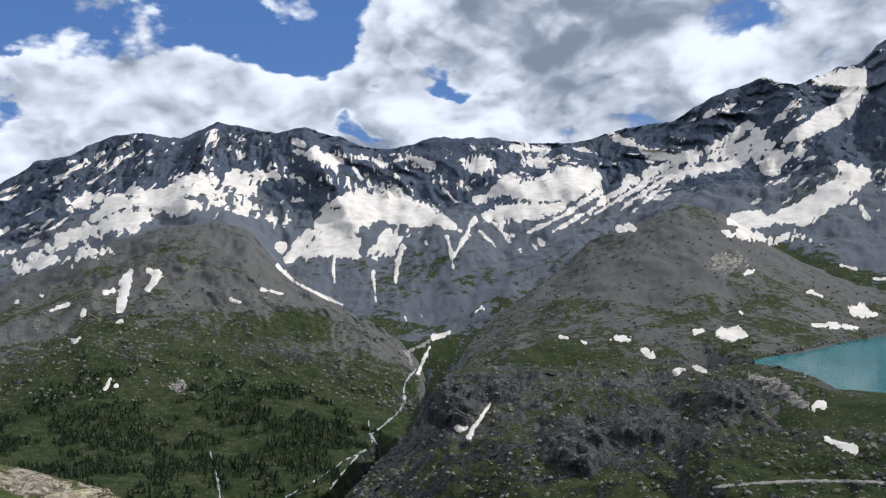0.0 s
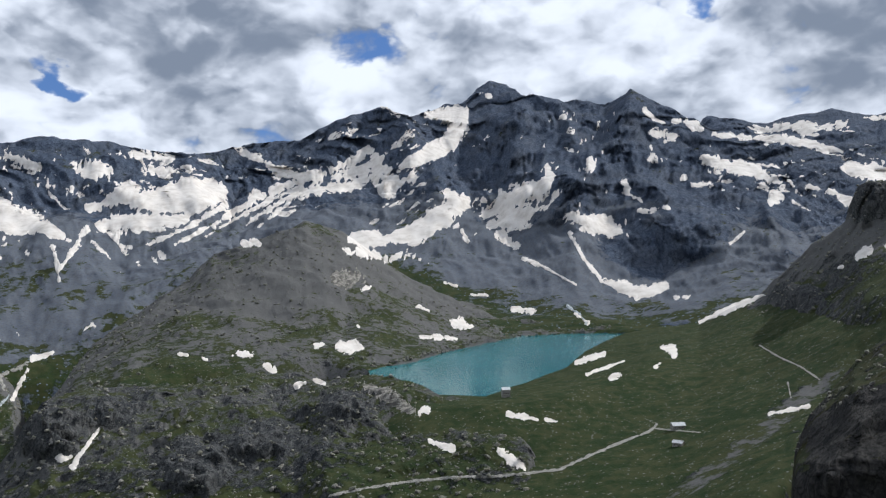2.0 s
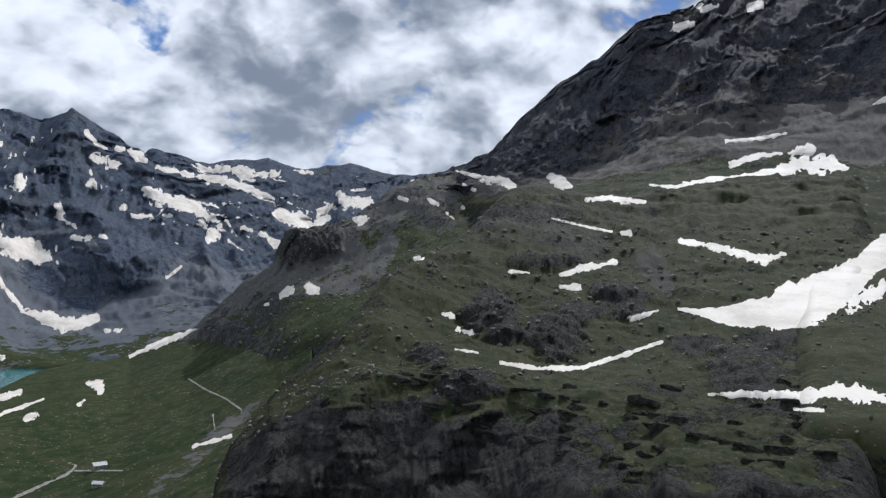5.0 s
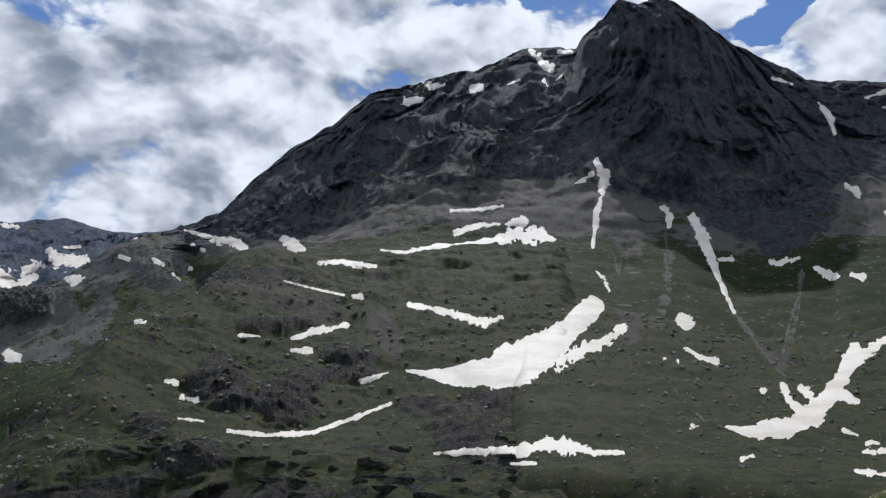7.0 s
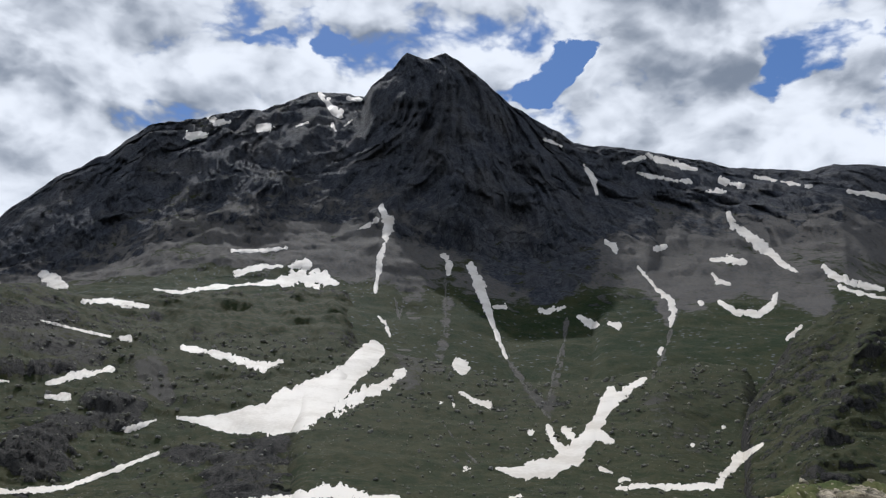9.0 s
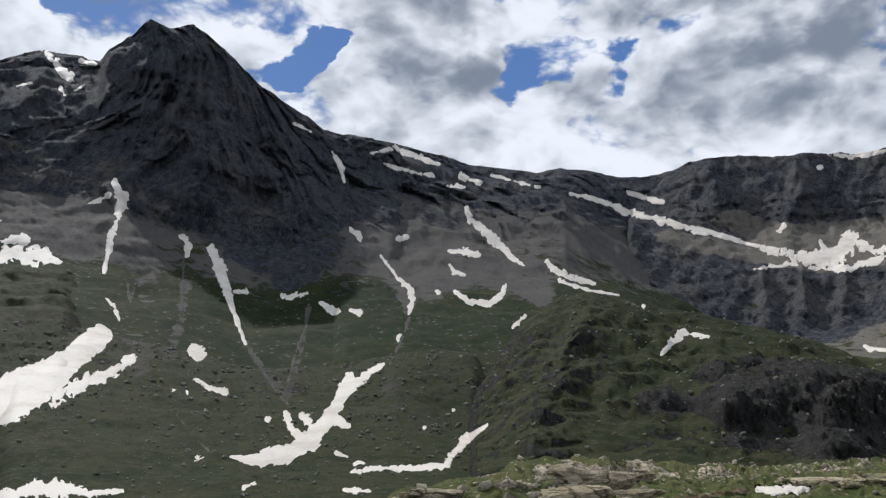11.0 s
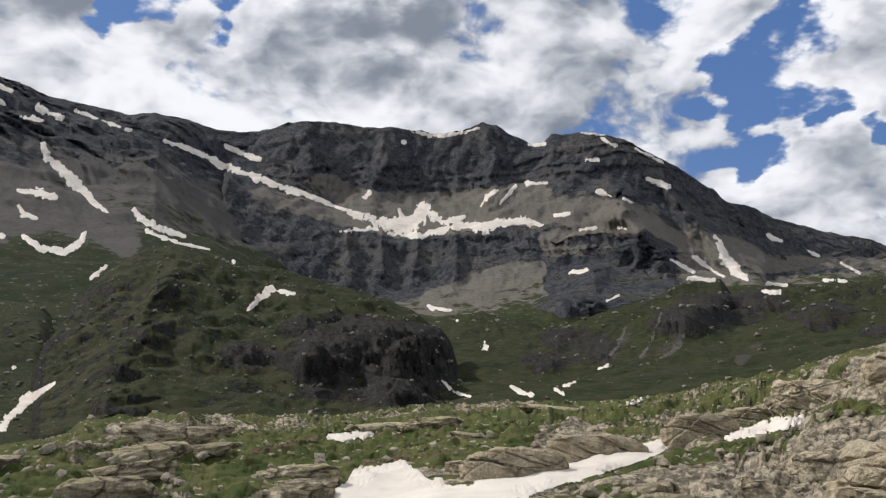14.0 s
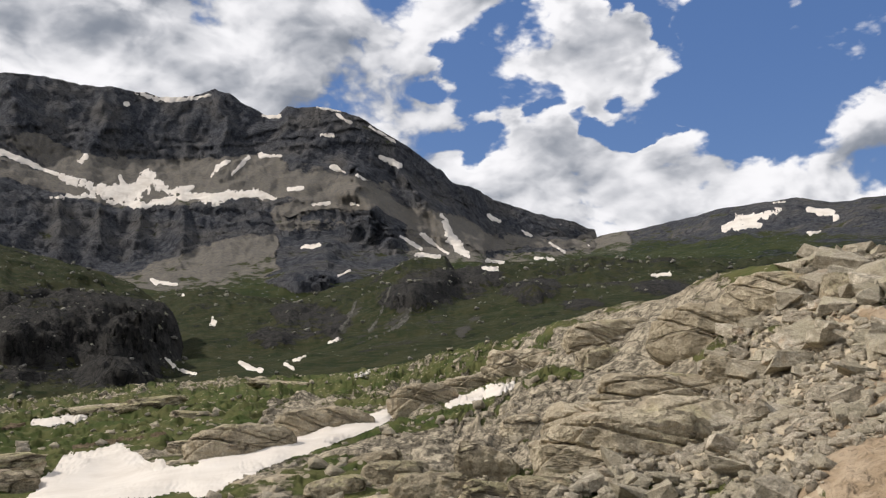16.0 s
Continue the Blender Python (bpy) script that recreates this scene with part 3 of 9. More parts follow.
SURVEY["bench"] = [
    (0.43, 0.4, 0.0052, [(47.36, 255, 114.1), (48.18, 265, 119.8), (48.99, 275, 128.1), (50.2, 290, 133.6), (51.43, 305, 140.2), (53.59, 325, 148.8), (55.79, 355, 159.9), (57.26, 385, 170.1), (59.11, 430, 185.9), (61.21, 490, 196.6), (63.31, 560, 210.2), (64.83, 640, 229), (65.96, 720, 252.7), (67.1, 780, 273.4), (69.02, 820, 284.3), (71.33, 860, 282.9), (74.74, 900, 282.1), (77.17, 1000, 305.5), (82.92, 1020, 317.3), (88.78, 1020, 319.7)]),
    (0.68, 0.2, 0.0065, [(47.38, 245, 115.1), (49.07, 250, 124.7), (51.5, 262, 137.2), (53.67, 272, 144.6), (55.88, 285, 150.6), (58.92, 300, 153.4), (61.21, 330, 155.5), (63.49, 370, 160.4), (67.3, 440, 172.5), (71.09, 500, 185.9), (76.67, 560, 199.2), (77.37, 565, 198.3), (83.01, 600, 208), (88.79, 640, 214.5), (92.66, 700, 227.2)]),
    (0.68, 0.2, 0.0065, [(47.38, 240, 116.1), (49.81, 240, 125.3), (52.27, 246, 136.6), (55.16, 258, 148.2), (57.41, 268, 151.8), (61.27, 272, 151.1), (63.55, 290, 154.5), (67.41, 300, 152.3), (71.22, 330, 150.9), (76.79, 360, 152.3), (77.59, 365, 153.1), (83.14, 370, 156.1), (88.81, 390, 161.2), (92.61, 420, 172.2)]),
    (0.53, 0.4, 0.0078, [(47.39, 236, 116.9), (49.84, 232, 124.1), (52.32, 234, 134.1), (55.2, 250, 145), (57.43, 262, 151), (61.27, 264, 150.5), (63.58, 268, 152.3), (67.45, 255, 150), (71.27, 250, 148.9), (76.84, 250, 147.8), (77.7, 250, 147.5), (83.2, 250, 149.5), (88.82, 255, 149.7), (92.56, 260, 149.3)]),
    (0.1, 0.1, 0.0104, [(47.4, 230, 117.6), (49.89, 220, 122.8), (55.44, 222, 123.4), (61.54, 218, 123.9), (63.83, 212, 126.4), (67.66, 200, 128.7), (71.43, 190, 133.3), (76.95, 180, 137.1), (77.91, 170, 140.8), (83.33, 170, 140.4), (88.83, 170, 141.3), (92.51, 170, 141.5)]),
]
SURVEY["pyramid_mountain"] = [
    (0, 0, 0.006, [(59.96, 2000, 414.7), (62.21, 1900, 443.3), (63.95, 1880, 460.1), (65.56, 1850, 479.5), (66.68, 1820, 512.8), (67.81, 1800, 550), (69.15, 1800, 593.3), (70.18, 1800, 624.2), (73.04, 1760, 672.8), (74.31, 1750, 710.1), (75.6, 1750, 744.4), (78.31, 1800, 786), (80.67, 1850, 826.1), (82.67, 1900, 852.1), (84.68, 1950, 899.5), (86.7, 2000, 949.2), (88.74, 1980, 937.6), (90.05, 1950, 920.1), (90.58, 1720, 864.9), (92.02, 1680, 886.1), (93.05, 1650, 908.9), (94.47, 1650, 894.8), (95.9, 1650, 910.3), (98.08, 1650, 865.5), (100.77, 1680, 804), (102.66, 1700, 772.4), (105.05, 1720, 733.8), (108.12, 1800, 736.1), (110.2, 1880, 749.1), (112.52, 2000, 771.4)]),
    (0, 0.05, 0.008, [(59.99, 1800, 380.4), (62.26, 1650, 388.2), (66.31, 1550, 402.3), (70.4, 1500, 441.1), (75.06, 1500, 519.9), (80.79, 1520, 585.4), (86.75, 1550, 631.1), (90.77, 1500, 638.5), (94.78, 1460, 645.5), (98.71, 1460, 620.1), (102.51, 1500, 594.4), (106.16, 1550, 568.9), (109.72, 1650, 596.4), (112.63, 1750, 612.2)]),
    (0.05, 0.5, 0.006, [(60.01, 1850, 374.8), (62.31, 1500, 352.6), (66.38, 1400, 353.9), (69.83, 1350, 353.6), (73.4, 1300, 366.3), (77.06, 1300, 413.9), (80.89, 1290, 437.5), (84.81, 1290, 448.6), (88.77, 1290, 454.1), (91.15, 1310, 486.1), (92.72, 1270, 440.4), (96.61, 1250, 408.6), (100.41, 1250, 389.2), (104.15, 1300, 411.8), (107.07, 1340, 437.8), (109.54, 1390, 452.6), (112.71, 1480, 488.4)]),
    (0.3, 0.8, 0.004, [(60.04, 1800, 358.7), (66.42, 1300, 329.1), (71.64, 1120, 316.7), (77.13, 1120, 343.3), (82.89, 1120, 361.6), (88.78, 1120, 362.9), (92.7, 1110, 353.4), (96.57, 1120, 346.2), (100.34, 1080, 316.8), (104.04, 1100, 324.8), (107.64, 1140, 342.3), (111.07, 1160, 349), (112.85, 1150, 346.5)]),
    (0.95, 0.2, 0.004, [(60.07, 1750, 343.2), (66.45, 1200, 306.2), (71.67, 1000, 292.2), (77.18, 960, 297.2), (82.92, 980, 305.2), (88.78, 980, 306.1), (92.68, 940, 281.6), (96.52, 920, 272.8), (100.25, 860, 243.1), (103.93, 900, 257), (107.47, 900, 255.8), (110.9, 940, 269.4), (112.97, 960, 270.7)]),
    (0.9, 0.4, 0.003, [(60.16, 1700, 308), (66.55, 1100, 267.8), (69.99, 900, 253.7), (77.31, 700, 221.1), (88.8, 620, 201), (92.64, 640, 201.8), (96.43, 640, 193.4), (100.11, 600, 177.1), (103.73, 620, 181.1), (107.22, 620, 181.3), (110.64, 660, 193.6), (113.15, 640, 189)]),
]
SURVEY["bench_north"] = [
    (0.75, 0.3, 0.0042, [(82.97, 800, 249.5), (88.79, 740, 234.9), (92.65, 720, 223.8), (96.46, 700, 213.1), (100.16, 660, 198.1), (103.79, 660, 198), (107.32, 680, 202.7), (110.72, 700, 211.7), (113.07, 720, 216.7), (118.83, 700, 207.4)]),
    (0.65, 0.4, 0.0042, [(83.07, 460, 177.1), (88.8, 460, 177.3), (92.62, 470, 177.4), (96.38, 440, 172), (100.06, 420, 167.2), (103.66, 420, 167.5), (107.13, 420, 167.8), (110.47, 420, 168.2), (113.26, 440, 164.7), (118.95, 440, 163.6)]),
    (0.75, 0.25, 0.0035, [(83.17, 270, 155.6), (88.81, 270, 155.7), (92.57, 270, 154.1), (96.3, 290, 154.3), (99.97, 300, 155.6), (103.53, 290, 155.1), (106.95, 290, 153.9), (110.24, 280, 153.7), (113.38, 290, 154.2), (119.05, 280, 152.1)]),
    (0.75, 0.25, 0.0042, [(83.22, 215, 151.1), (88.82, 215, 151.1), (96.25, 210, 152.1), (103.41, 200, 153), (110.1, 190, 154.4), (113.49, 190, 154), (119.13, 180, 153.2)]),
]
SURVEY["snow_shoulder"] = [
    (0, 0.1, 0.004, [(103.01, 2050, 833.1), (104.98, 1950, 807.3), (106.17, 1950, 801.8), (108.57, 2000, 798.2), (110.98, 2050, 800), (113.4, 2100, 789.3), (115.4, 2150, 776.5), (118.19, 2200, 775.4), (120.17, 2250, 775.1), (121.75, 2250, 787.1), (123.7, 2250, 776.9), (125.99, 2250, 751.1), (128.63, 2250, 748.7), (131.53, 2250, 711.9)]),
    (0, 0.1, 0.006, [(103.07, 1700, 648.6), (106.21, 1700, 639.9), (110.19, 1750, 630.6), (114.18, 1800, 617.8), (118.16, 1900, 633.1), (122.09, 1950, 640.6), (125.88, 2050, 607.7), (131.32, 2200, 552.4)]),
    (0.05, 0.6, 0.005, [(103.18, 1400, 457.8), (106.28, 1400, 459.7), (110.21, 1430, 456.9), (114.16, 1450, 450.5), (118.1, 1500, 458.4), (122.02, 1600, 496.2), (125.82, 1850, 515.1), (131.27, 2150, 515.5)]),
    (0.3, 0.8, 0.004, [(103.26, 1180, 349.3), (106.33, 1150, 338.1), (110.22, 1150, 338.7), (114.14, 1160, 339.9), (118.04, 1160, 331), (121.9, 1180, 332), (125.68, 1350, 342.2), (131.13, 1800, 378.1)]),
    (0.9, 0.3, 0.004, [(103.33, 900, 260.6), (106.37, 900, 261), (110.23, 900, 261.1), (114.12, 900, 260.9), (118, 900, 260.3), (121.85, 950, 270.2), (125.62, 1000, 276.8), (129.26, 1250, 286.4), (132.75, 1600, 292.5)]),
    (0.9, 0.3, 0.003, [(103.46, 580, 178.5), (114.08, 600, 177.8), (121.74, 700, 204.5), (132.61, 1300, 222)]),
]
SURVEY["cirque_mountain"] = [
    (0, 0, 0.003, [(125.17, 2350, 745.9), (127.47, 2320, 764.7), (129.41, 2280, 769.6), (130.39, 2250, 778.6), (131.37, 2220, 779.2), (133.75, 2200, 774.8), (135.73, 2180, 753.9), (138.12, 2150, 749.8), (140.5, 2150, 734.2), (142.48, 2130, 731.3), (144.06, 2100, 745.1), (145.04, 2080, 732.2), (146, 2060, 704.9), (147.52, 2050, 673.7), (148.29, 2050, 675), (148.88, 2000, 683.9), (151.71, 1950, 671.3), (152.81, 1920, 654.3), (153.9, 1900, 637.4), (156.35, 1900, 588.3), (158.37, 1900, 538.7), (159.52, 1900, 510.8), (160.31, 1920, 483.8), (161.62, 1950, 480), (163.13, 2100, 469.1), (165.43, 2200, 450.1), (168.47, 2300, 427.1), (170.7, 2400, 400.6)]),
    (0, 0.05, 0.004, [(125.19, 2150, 656.1), (126.73, 2050, 607.4), (129.82, 2000, 585.4), (133.73, 1960, 516.9), (136.1, 1960, 544), (139.64, 1950, 527), (143.56, 1930, 540.3), (147.45, 1880, 554.7), (150.1, 1800, 534.5), (153.04, 1780, 516.5), (156.56, 1780, 467.9), (159.89, 1780, 414.8), (163.09, 1950, 388.4), (166.91, 2050, 360.5), (170.68, 2300, 366.9)]),
    (0, 1, 0.003, [(125.19, 1900, 587.6), (127.9, 1800, 494), (133.73, 1700, 425.1), (138.81, 1650, 390.5), (143.5, 1630, 402.2), (147.73, 1620, 409.3), (151.12, 1600, 420.9), (154.73, 1580, 402.2), (157.45, 1580, 351.8), (162.34, 1580, 305.2), (163.05, 1750, 319.3), (170.67, 2050, 335.6)]),
    (0, 0.05, 0.0045, [(125.2, 1850, 557.8), (127.9, 1780, 475.8), (133.73, 1680, 408.3), (138.81, 1630, 381.3), (143.49, 1610, 394), (147.72, 1600, 400), (151.08, 1560, 388.7), (154.68, 1540, 366.2), (157.42, 1540, 332.7), (162.32, 1540, 294.4), (163.04, 1700, 303.7), (170.67, 1980, 327.7)]),
    (0, 0.05, 0.0045, [(125.26, 1550, 385.7), (126.79, 1500, 344.1), (130.62, 1450, 297.8), (134.49, 1420, 263.2), (137.59, 1400, 256.7), (141.49, 1420, 282.5), (145.36, 1430, 308.5), (149.14, 1430, 315.6), (152.82, 1430, 312.6), (157.38, 1450, 300.5), (162.3, 1450, 281.5), (163.04, 1600, 287.8), (170.66, 1900, 317.9)]),
    (0.2, 0.9, 0.003, [(125.29, 1300, 308.7), (130.63, 1200, 258.8), (134.48, 1180, 237.2), (137.58, 1150, 223.5), (141.45, 1120, 219.3), (145.29, 1150, 233.1), (149.08, 1200, 253.9), (152.77, 1250, 271.3), (157.35, 1300, 275.6), (162.29, 1300, 265.4), (163.03, 1450, 270.8), (170.66, 1800, 304.6)]),
    (0.7, 0.4, 0.004, [(125.32, 1000, 245.6), (133.71, 950, 210.1), (141.43, 930, 195.8), (148.99, 930, 194.3), (156.22, 950, 217.1), (162.23, 1000, 228.6), (163, 1100, 222.8), (170.63, 1300, 252.7)]),
]
SURVEY["far_hill"] = [
    (0, 0.2, 0.0026, [(168.04, 2450, 369.5), (169.94, 2450, 396.5), (171.07, 2400, 403.2), (172.56, 2300, 397.8), (175.84, 2200, 414.6), (177.98, 2100, 424.3), (181.4, 2000, 420.5), (182.73, 2000, 424.8), (184.64, 1950, 404.2), (185.89, 1920, 403.4), (186.76, 1900, 404.6), (192.04, 1900, 411.2), (200.61, 1900, 409.5)]),
    (0.1, 0.3, 0.0039, [(168.03, 2200, 335.3), (171.05, 2100, 352.9), (175.79, 1900, 336.7), (181.32, 1700, 328.7), (186.65, 1600, 311.2), (200.42, 1600, 292)]),
    (0.45, 0.3, 0.0026, [(168.01, 1500, 270.8), (171.01, 1400, 265.5), (175.75, 1300, 261.8), (181.25, 1200, 254.8), (186.58, 1100, 243.8), (200.33, 1000, 224.6)]),
    (0.65, 0.3, 0.0026, [(167.98, 1000, 223.8), (175.7, 950, 218.2), (186.51, 850, 208.9), (200.23, 800, 195.5)]),
]
SURVEY["valley_north"] = [
    (0.55, 0.45, 0.0068, [(131.4, 1050, 234.8), (136.03, 1000, 214.7), (139.51, 980, 206.8), (141.44, 960, 207.9), (143.75, 960, 215.1), (146.76, 860, 200.5), (149.36, 820, 195.2), (151.96, 850, 209), (154.84, 900, 221.4), (157.33, 950, 243.8), (159.7, 1000, 248.8), (160.3, 1000, 233.3), (163.03, 1050, 242.2), (166.87, 1100, 244.9), (170.64, 1200, 253.5), (177.84, 1100, 242.8), (186.56, 1000, 232), (200.31, 900, 215.6)]),
    (0.6, 0.45, 0.0085, [(131.4, 650, 170.5), (139.47, 620, 165.9), (143.32, 650, 177.8), (146.73, 640, 181.7), (150.81, 640, 185.4), (154.76, 640, 188.9), (157.25, 700, 207), (160.27, 700, 198.4), (166.83, 750, 208.2), (170.6, 780, 210.7), (177.8, 750, 209.3), (186.51, 700, 203.8), (200.23, 600, 191.6)]),
    (0.68, 0.45, 0.0068, [(131.41, 330, 157.8), (139.43, 320, 157.9), (143.26, 350, 162.6), (146.64, 350, 162.6), (150.7, 360, 164.4), (154.62, 360, 166.7), (159.41, 380, 170.8), (160.22, 400, 171.6), (166.77, 420, 178.9), (174.2, 420, 183.5), (186.44, 400, 184.1), (200.12, 350, 176.2)]),
    (0.7, 0.45, 0.0051, [(131.41, 200, 161.3), (139.41, 200, 162.3), (146.58, 200, 162.9), (154.52, 190, 165.2), (159.27, 180, 167.9), (160.16, 170, 166.2), (166.68, 160, 170), (174.09, 150, 173.5), (186.33, 140, 176.4), (200.01, 120, 175.1)]),
]
# Bare dark rock widened among the real outcrops: cloud shade put into the cover.
SURVEY["dark_hill"] = [
    (0.55, 0.05, 0.005, [(113.92, 420, 162.7), (115.49, 470, 177.7), (116.78, 500, 193.2), (118.43, 540, 218.4), (119.81, 560, 231), (121.58, 580, 244.6), (123.78, 590, 248.5), (126.04, 590, 241.7), (128.32, 580, 234.5), (130.62, 570, 229), (132.94, 560, 222.4), (135.27, 540, 214.5), (137.59, 520, 206.7), (139.13, 500, 200.5), (140.28, 480, 191.5), (141.41, 450, 181.6), (142.53, 420, 170.3), (143.63, 380, 158.6)]),
    (0.55, 0.15, 0.01, [(113.97, 340, 157.7), (116.85, 400, 175.4), (119.89, 440, 197.2), (123.84, 450, 206.5), (128.34, 440, 197.1), (132.94, 430, 190.8), (137.56, 410, 184.5), (140.24, 390, 173.7), (142.5, 360, 162.2), (143.61, 340, 156.4)]),
    (0.55, 0.15, 0.01, [(114.02, 280, 154.9), (116.93, 320, 162.4), (119.98, 340, 171.5), (123.92, 340, 173.3), (128.38, 330, 171), (132.93, 320, 166.7), (137.53, 310, 164.8), (140.2, 310, 162.7), (142.46, 290, 158), (143.59, 280, 156.9)]),
    (0.6, 0.1, 0.005, [(114.11, 210, 152.4), (120.11, 230, 154), (128.41, 230, 155.8), (137.49, 230, 156.7), (143.56, 230, 156.6)]),
]
SURVEY["foreground_rocks"] = [
    (0.45, 0.2, 0.006, [(105.14, 40, 173.3), (108.06, 48, 173.4), (111.03, 55, 173.7), (114.03, 58, 173.8), (117.05, 62, 173.9), (118, 64, 174.6), (121.54, 68, 174.5), (124.48, 72, 174.2), (125.44, 100, 171.9), (129.9, 112, 170.2), (133.69, 125, 169.3), (139.42, 140, 169.2), (145.11, 150, 169.4), (150.63, 150, 169.2), (154.2, 140, 170.8), (156.97, 125, 172.9), (159.33, 110, 174.8), (162.57, 95, 176.6), (162.9, 75, 177.3), (166.75, 68, 179.1), (170.54, 64, 180.4), (174.21, 60, 180.9), (177.8, 54, 182.2), (181.22, 49, 182.5), (184.46, 45, 182.3), (186.56, 42, 182.2), (191.85, 38, 182.5), (200.46, 34, 182.7)]),
    (0.5, 0.2, 0.01, [(105.16, 36, 173.5), (111.03, 45, 174.1), (117.78, 50, 174.6), (124.44, 56, 174.4), (125.46, 72, 172.5), (133.68, 74, 171.6), (139.39, 80, 171.3), (145.06, 85, 171.4), (150.59, 90, 171.5), (154.14, 90, 171.9), (159.24, 80, 173.9), (162.86, 60, 175.9), (166.69, 54, 177), (170.46, 52, 178.1), (174.13, 48, 178.8), (177.72, 44, 180.3), (181.12, 40, 180.5), (186.46, 36, 180.6), (200.31, 28, 181.1)]),
    (0.4, 0.25, 0.01, [(105.17, 32, 173.9), (117.76, 40, 174.7), (125.48, 50, 173.2), (133.68, 52, 172.6), (139.37, 54, 172.6), (145.02, 56, 172.7), (150.53, 56, 173.3), (154.07, 54, 173.6), (159.14, 50, 174.5), (162.8, 44, 174.7), (166.59, 42, 175.2), (170.34, 40, 175.9), (173.98, 37, 176.5), (177.54, 34, 177.7), (186.24, 28, 178.5), (200.04, 22, 179.3)]),
    (0.3, 0.35, 0.01, [(105.2, 28, 174), (125.52, 34, 173.9), (139.33, 36, 173.5), (153.94, 34, 174.3), (162.73, 32, 174.4), (170.23, 29, 175.4), (177.36, 26, 176.3), (186.02, 21, 177.2), (199.74, 16, 178.2)]),
    (0.3, 0.5, 0.008, [(105.28, 22, 173.8), (125.58, 22, 174.4), (153.75, 22, 174.7), (162.63, 20, 175), (177.16, 18, 175.8), (185.76, 15, 176.7), (199.41, 11, 177.8)]),
]
SURVEY["near_knoll"] = [
    (0.6, 0.2, 0.006, [(-36.72, 60, 168.9), (-32.79, 58, 168.7), (-28.48, 56, 168.4), (-27.28, 55, 168.2), (-25.74, 54, 167.7), (-24.16, 53, 167.4), (-22.87, 52, 167), (-21.4, 51, 166.4), (-18.9, 48, 165.6)]),
    (0.6, 0.2, 0.01, [(-36.77, 48, 170.1), (-28.53, 47, 169.1), (-25.79, 46, 168.5), (-21.45, 45, 167.1), (-18.95, 44, 166)]),
    (0.7, 0.2, 0.006, [(-36.91, 38, 169.5), (-28.71, 38, 168.1), (-21.6, 37, 167.1), (-19.07, 37, 166.3)]),
]


landform("mountain_range", SURVEY["range_west"], FAR, "grey mountain range tinted blue for haze, with snowfields and scree fans", "mountain", seed=3.1)
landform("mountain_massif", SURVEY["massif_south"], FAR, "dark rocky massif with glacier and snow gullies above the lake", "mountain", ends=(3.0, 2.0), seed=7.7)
landform("mountain_plateau", SURVEY["plateau_south"], FAR, "distant grey ridge tinted blue for haze, with broad snowfields", "mountain", seed=1.9)
landform("scree_spur", SURVEY["spur_west"], MID, "grey scree spur falling into dark green valley side", "hill", seed=5.2)
landform("mountain_spur", SURVEY["spur_middle"], MID, "grey scree shoulder between the valley and the lake", "hill", seed=9.4)
landform("rocky_hillside", SURVEY["lower_slope"], MID, "green and rocky hillside above the stream valley", "hill", ends=(2.0, 4.0), seed=2.6)
landform("meadow", SURVEY["meadow"], MID, "green alpine meadow sloping down to the lake", "meadow", ends=(1.0, 0.6), seed=4.4)
landform("rocky_ridge", SURVEY["rocky_ridge"], MID, "dark rocky ridge with boulders and scree", "ridge", ends=(4.0, 2.0), seed=8.3)
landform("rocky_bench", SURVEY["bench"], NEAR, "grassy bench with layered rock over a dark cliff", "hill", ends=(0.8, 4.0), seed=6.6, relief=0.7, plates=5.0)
landform("pyramid_mountain", SURVEY["pyramid_mountain"], FAR_DARK, "dark pyramid-shaped peak with scree and green foot", "mountain", ends=(2.0, 3.5), seed=12.3, relief=2.2)
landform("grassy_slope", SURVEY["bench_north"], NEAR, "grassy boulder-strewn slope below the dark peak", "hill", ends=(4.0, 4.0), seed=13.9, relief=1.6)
landform("mountain_shoulder", SURVEY["snow_shoulder"], FAR_DARK, "rocky mountain shoulder streaked with snow", "mountain", ends=(4.0, 1.5), seed=14.2)
landform("cirque_mountain", SURVEY["cirque_mountain"], FAR_WARM, "banded cliff mountain with a snow-filled cirque", "mountain", ends=(1.5, 0.8), seed=15.8, waves=0.06, bands=30.0, relief=2.2, slant=0.8)
landform("far_hill", SURVEY["far_hill"], FAR_WARM, "far grey-green hill with snow patches", "hill", ends=(0.8, 2.0), seed=16.4)
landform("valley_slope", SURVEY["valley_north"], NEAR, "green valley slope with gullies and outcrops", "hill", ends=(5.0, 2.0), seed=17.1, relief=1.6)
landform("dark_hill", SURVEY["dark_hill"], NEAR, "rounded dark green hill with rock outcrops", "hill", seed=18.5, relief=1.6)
landform("rock_terrain", SURVEY["foreground_rocks"], CLOSE, "pale ochre bedrock and turf in the foreground", "rock", seed=19.9, relief=1.6, step=0.075, plates=1.7)
landform("rock_knoll", SURVEY["near_knoll"], CLOSE, "pale lichen-covered rock knoll", "rock", seed=21.3, relief=1.6, plates=1.7)


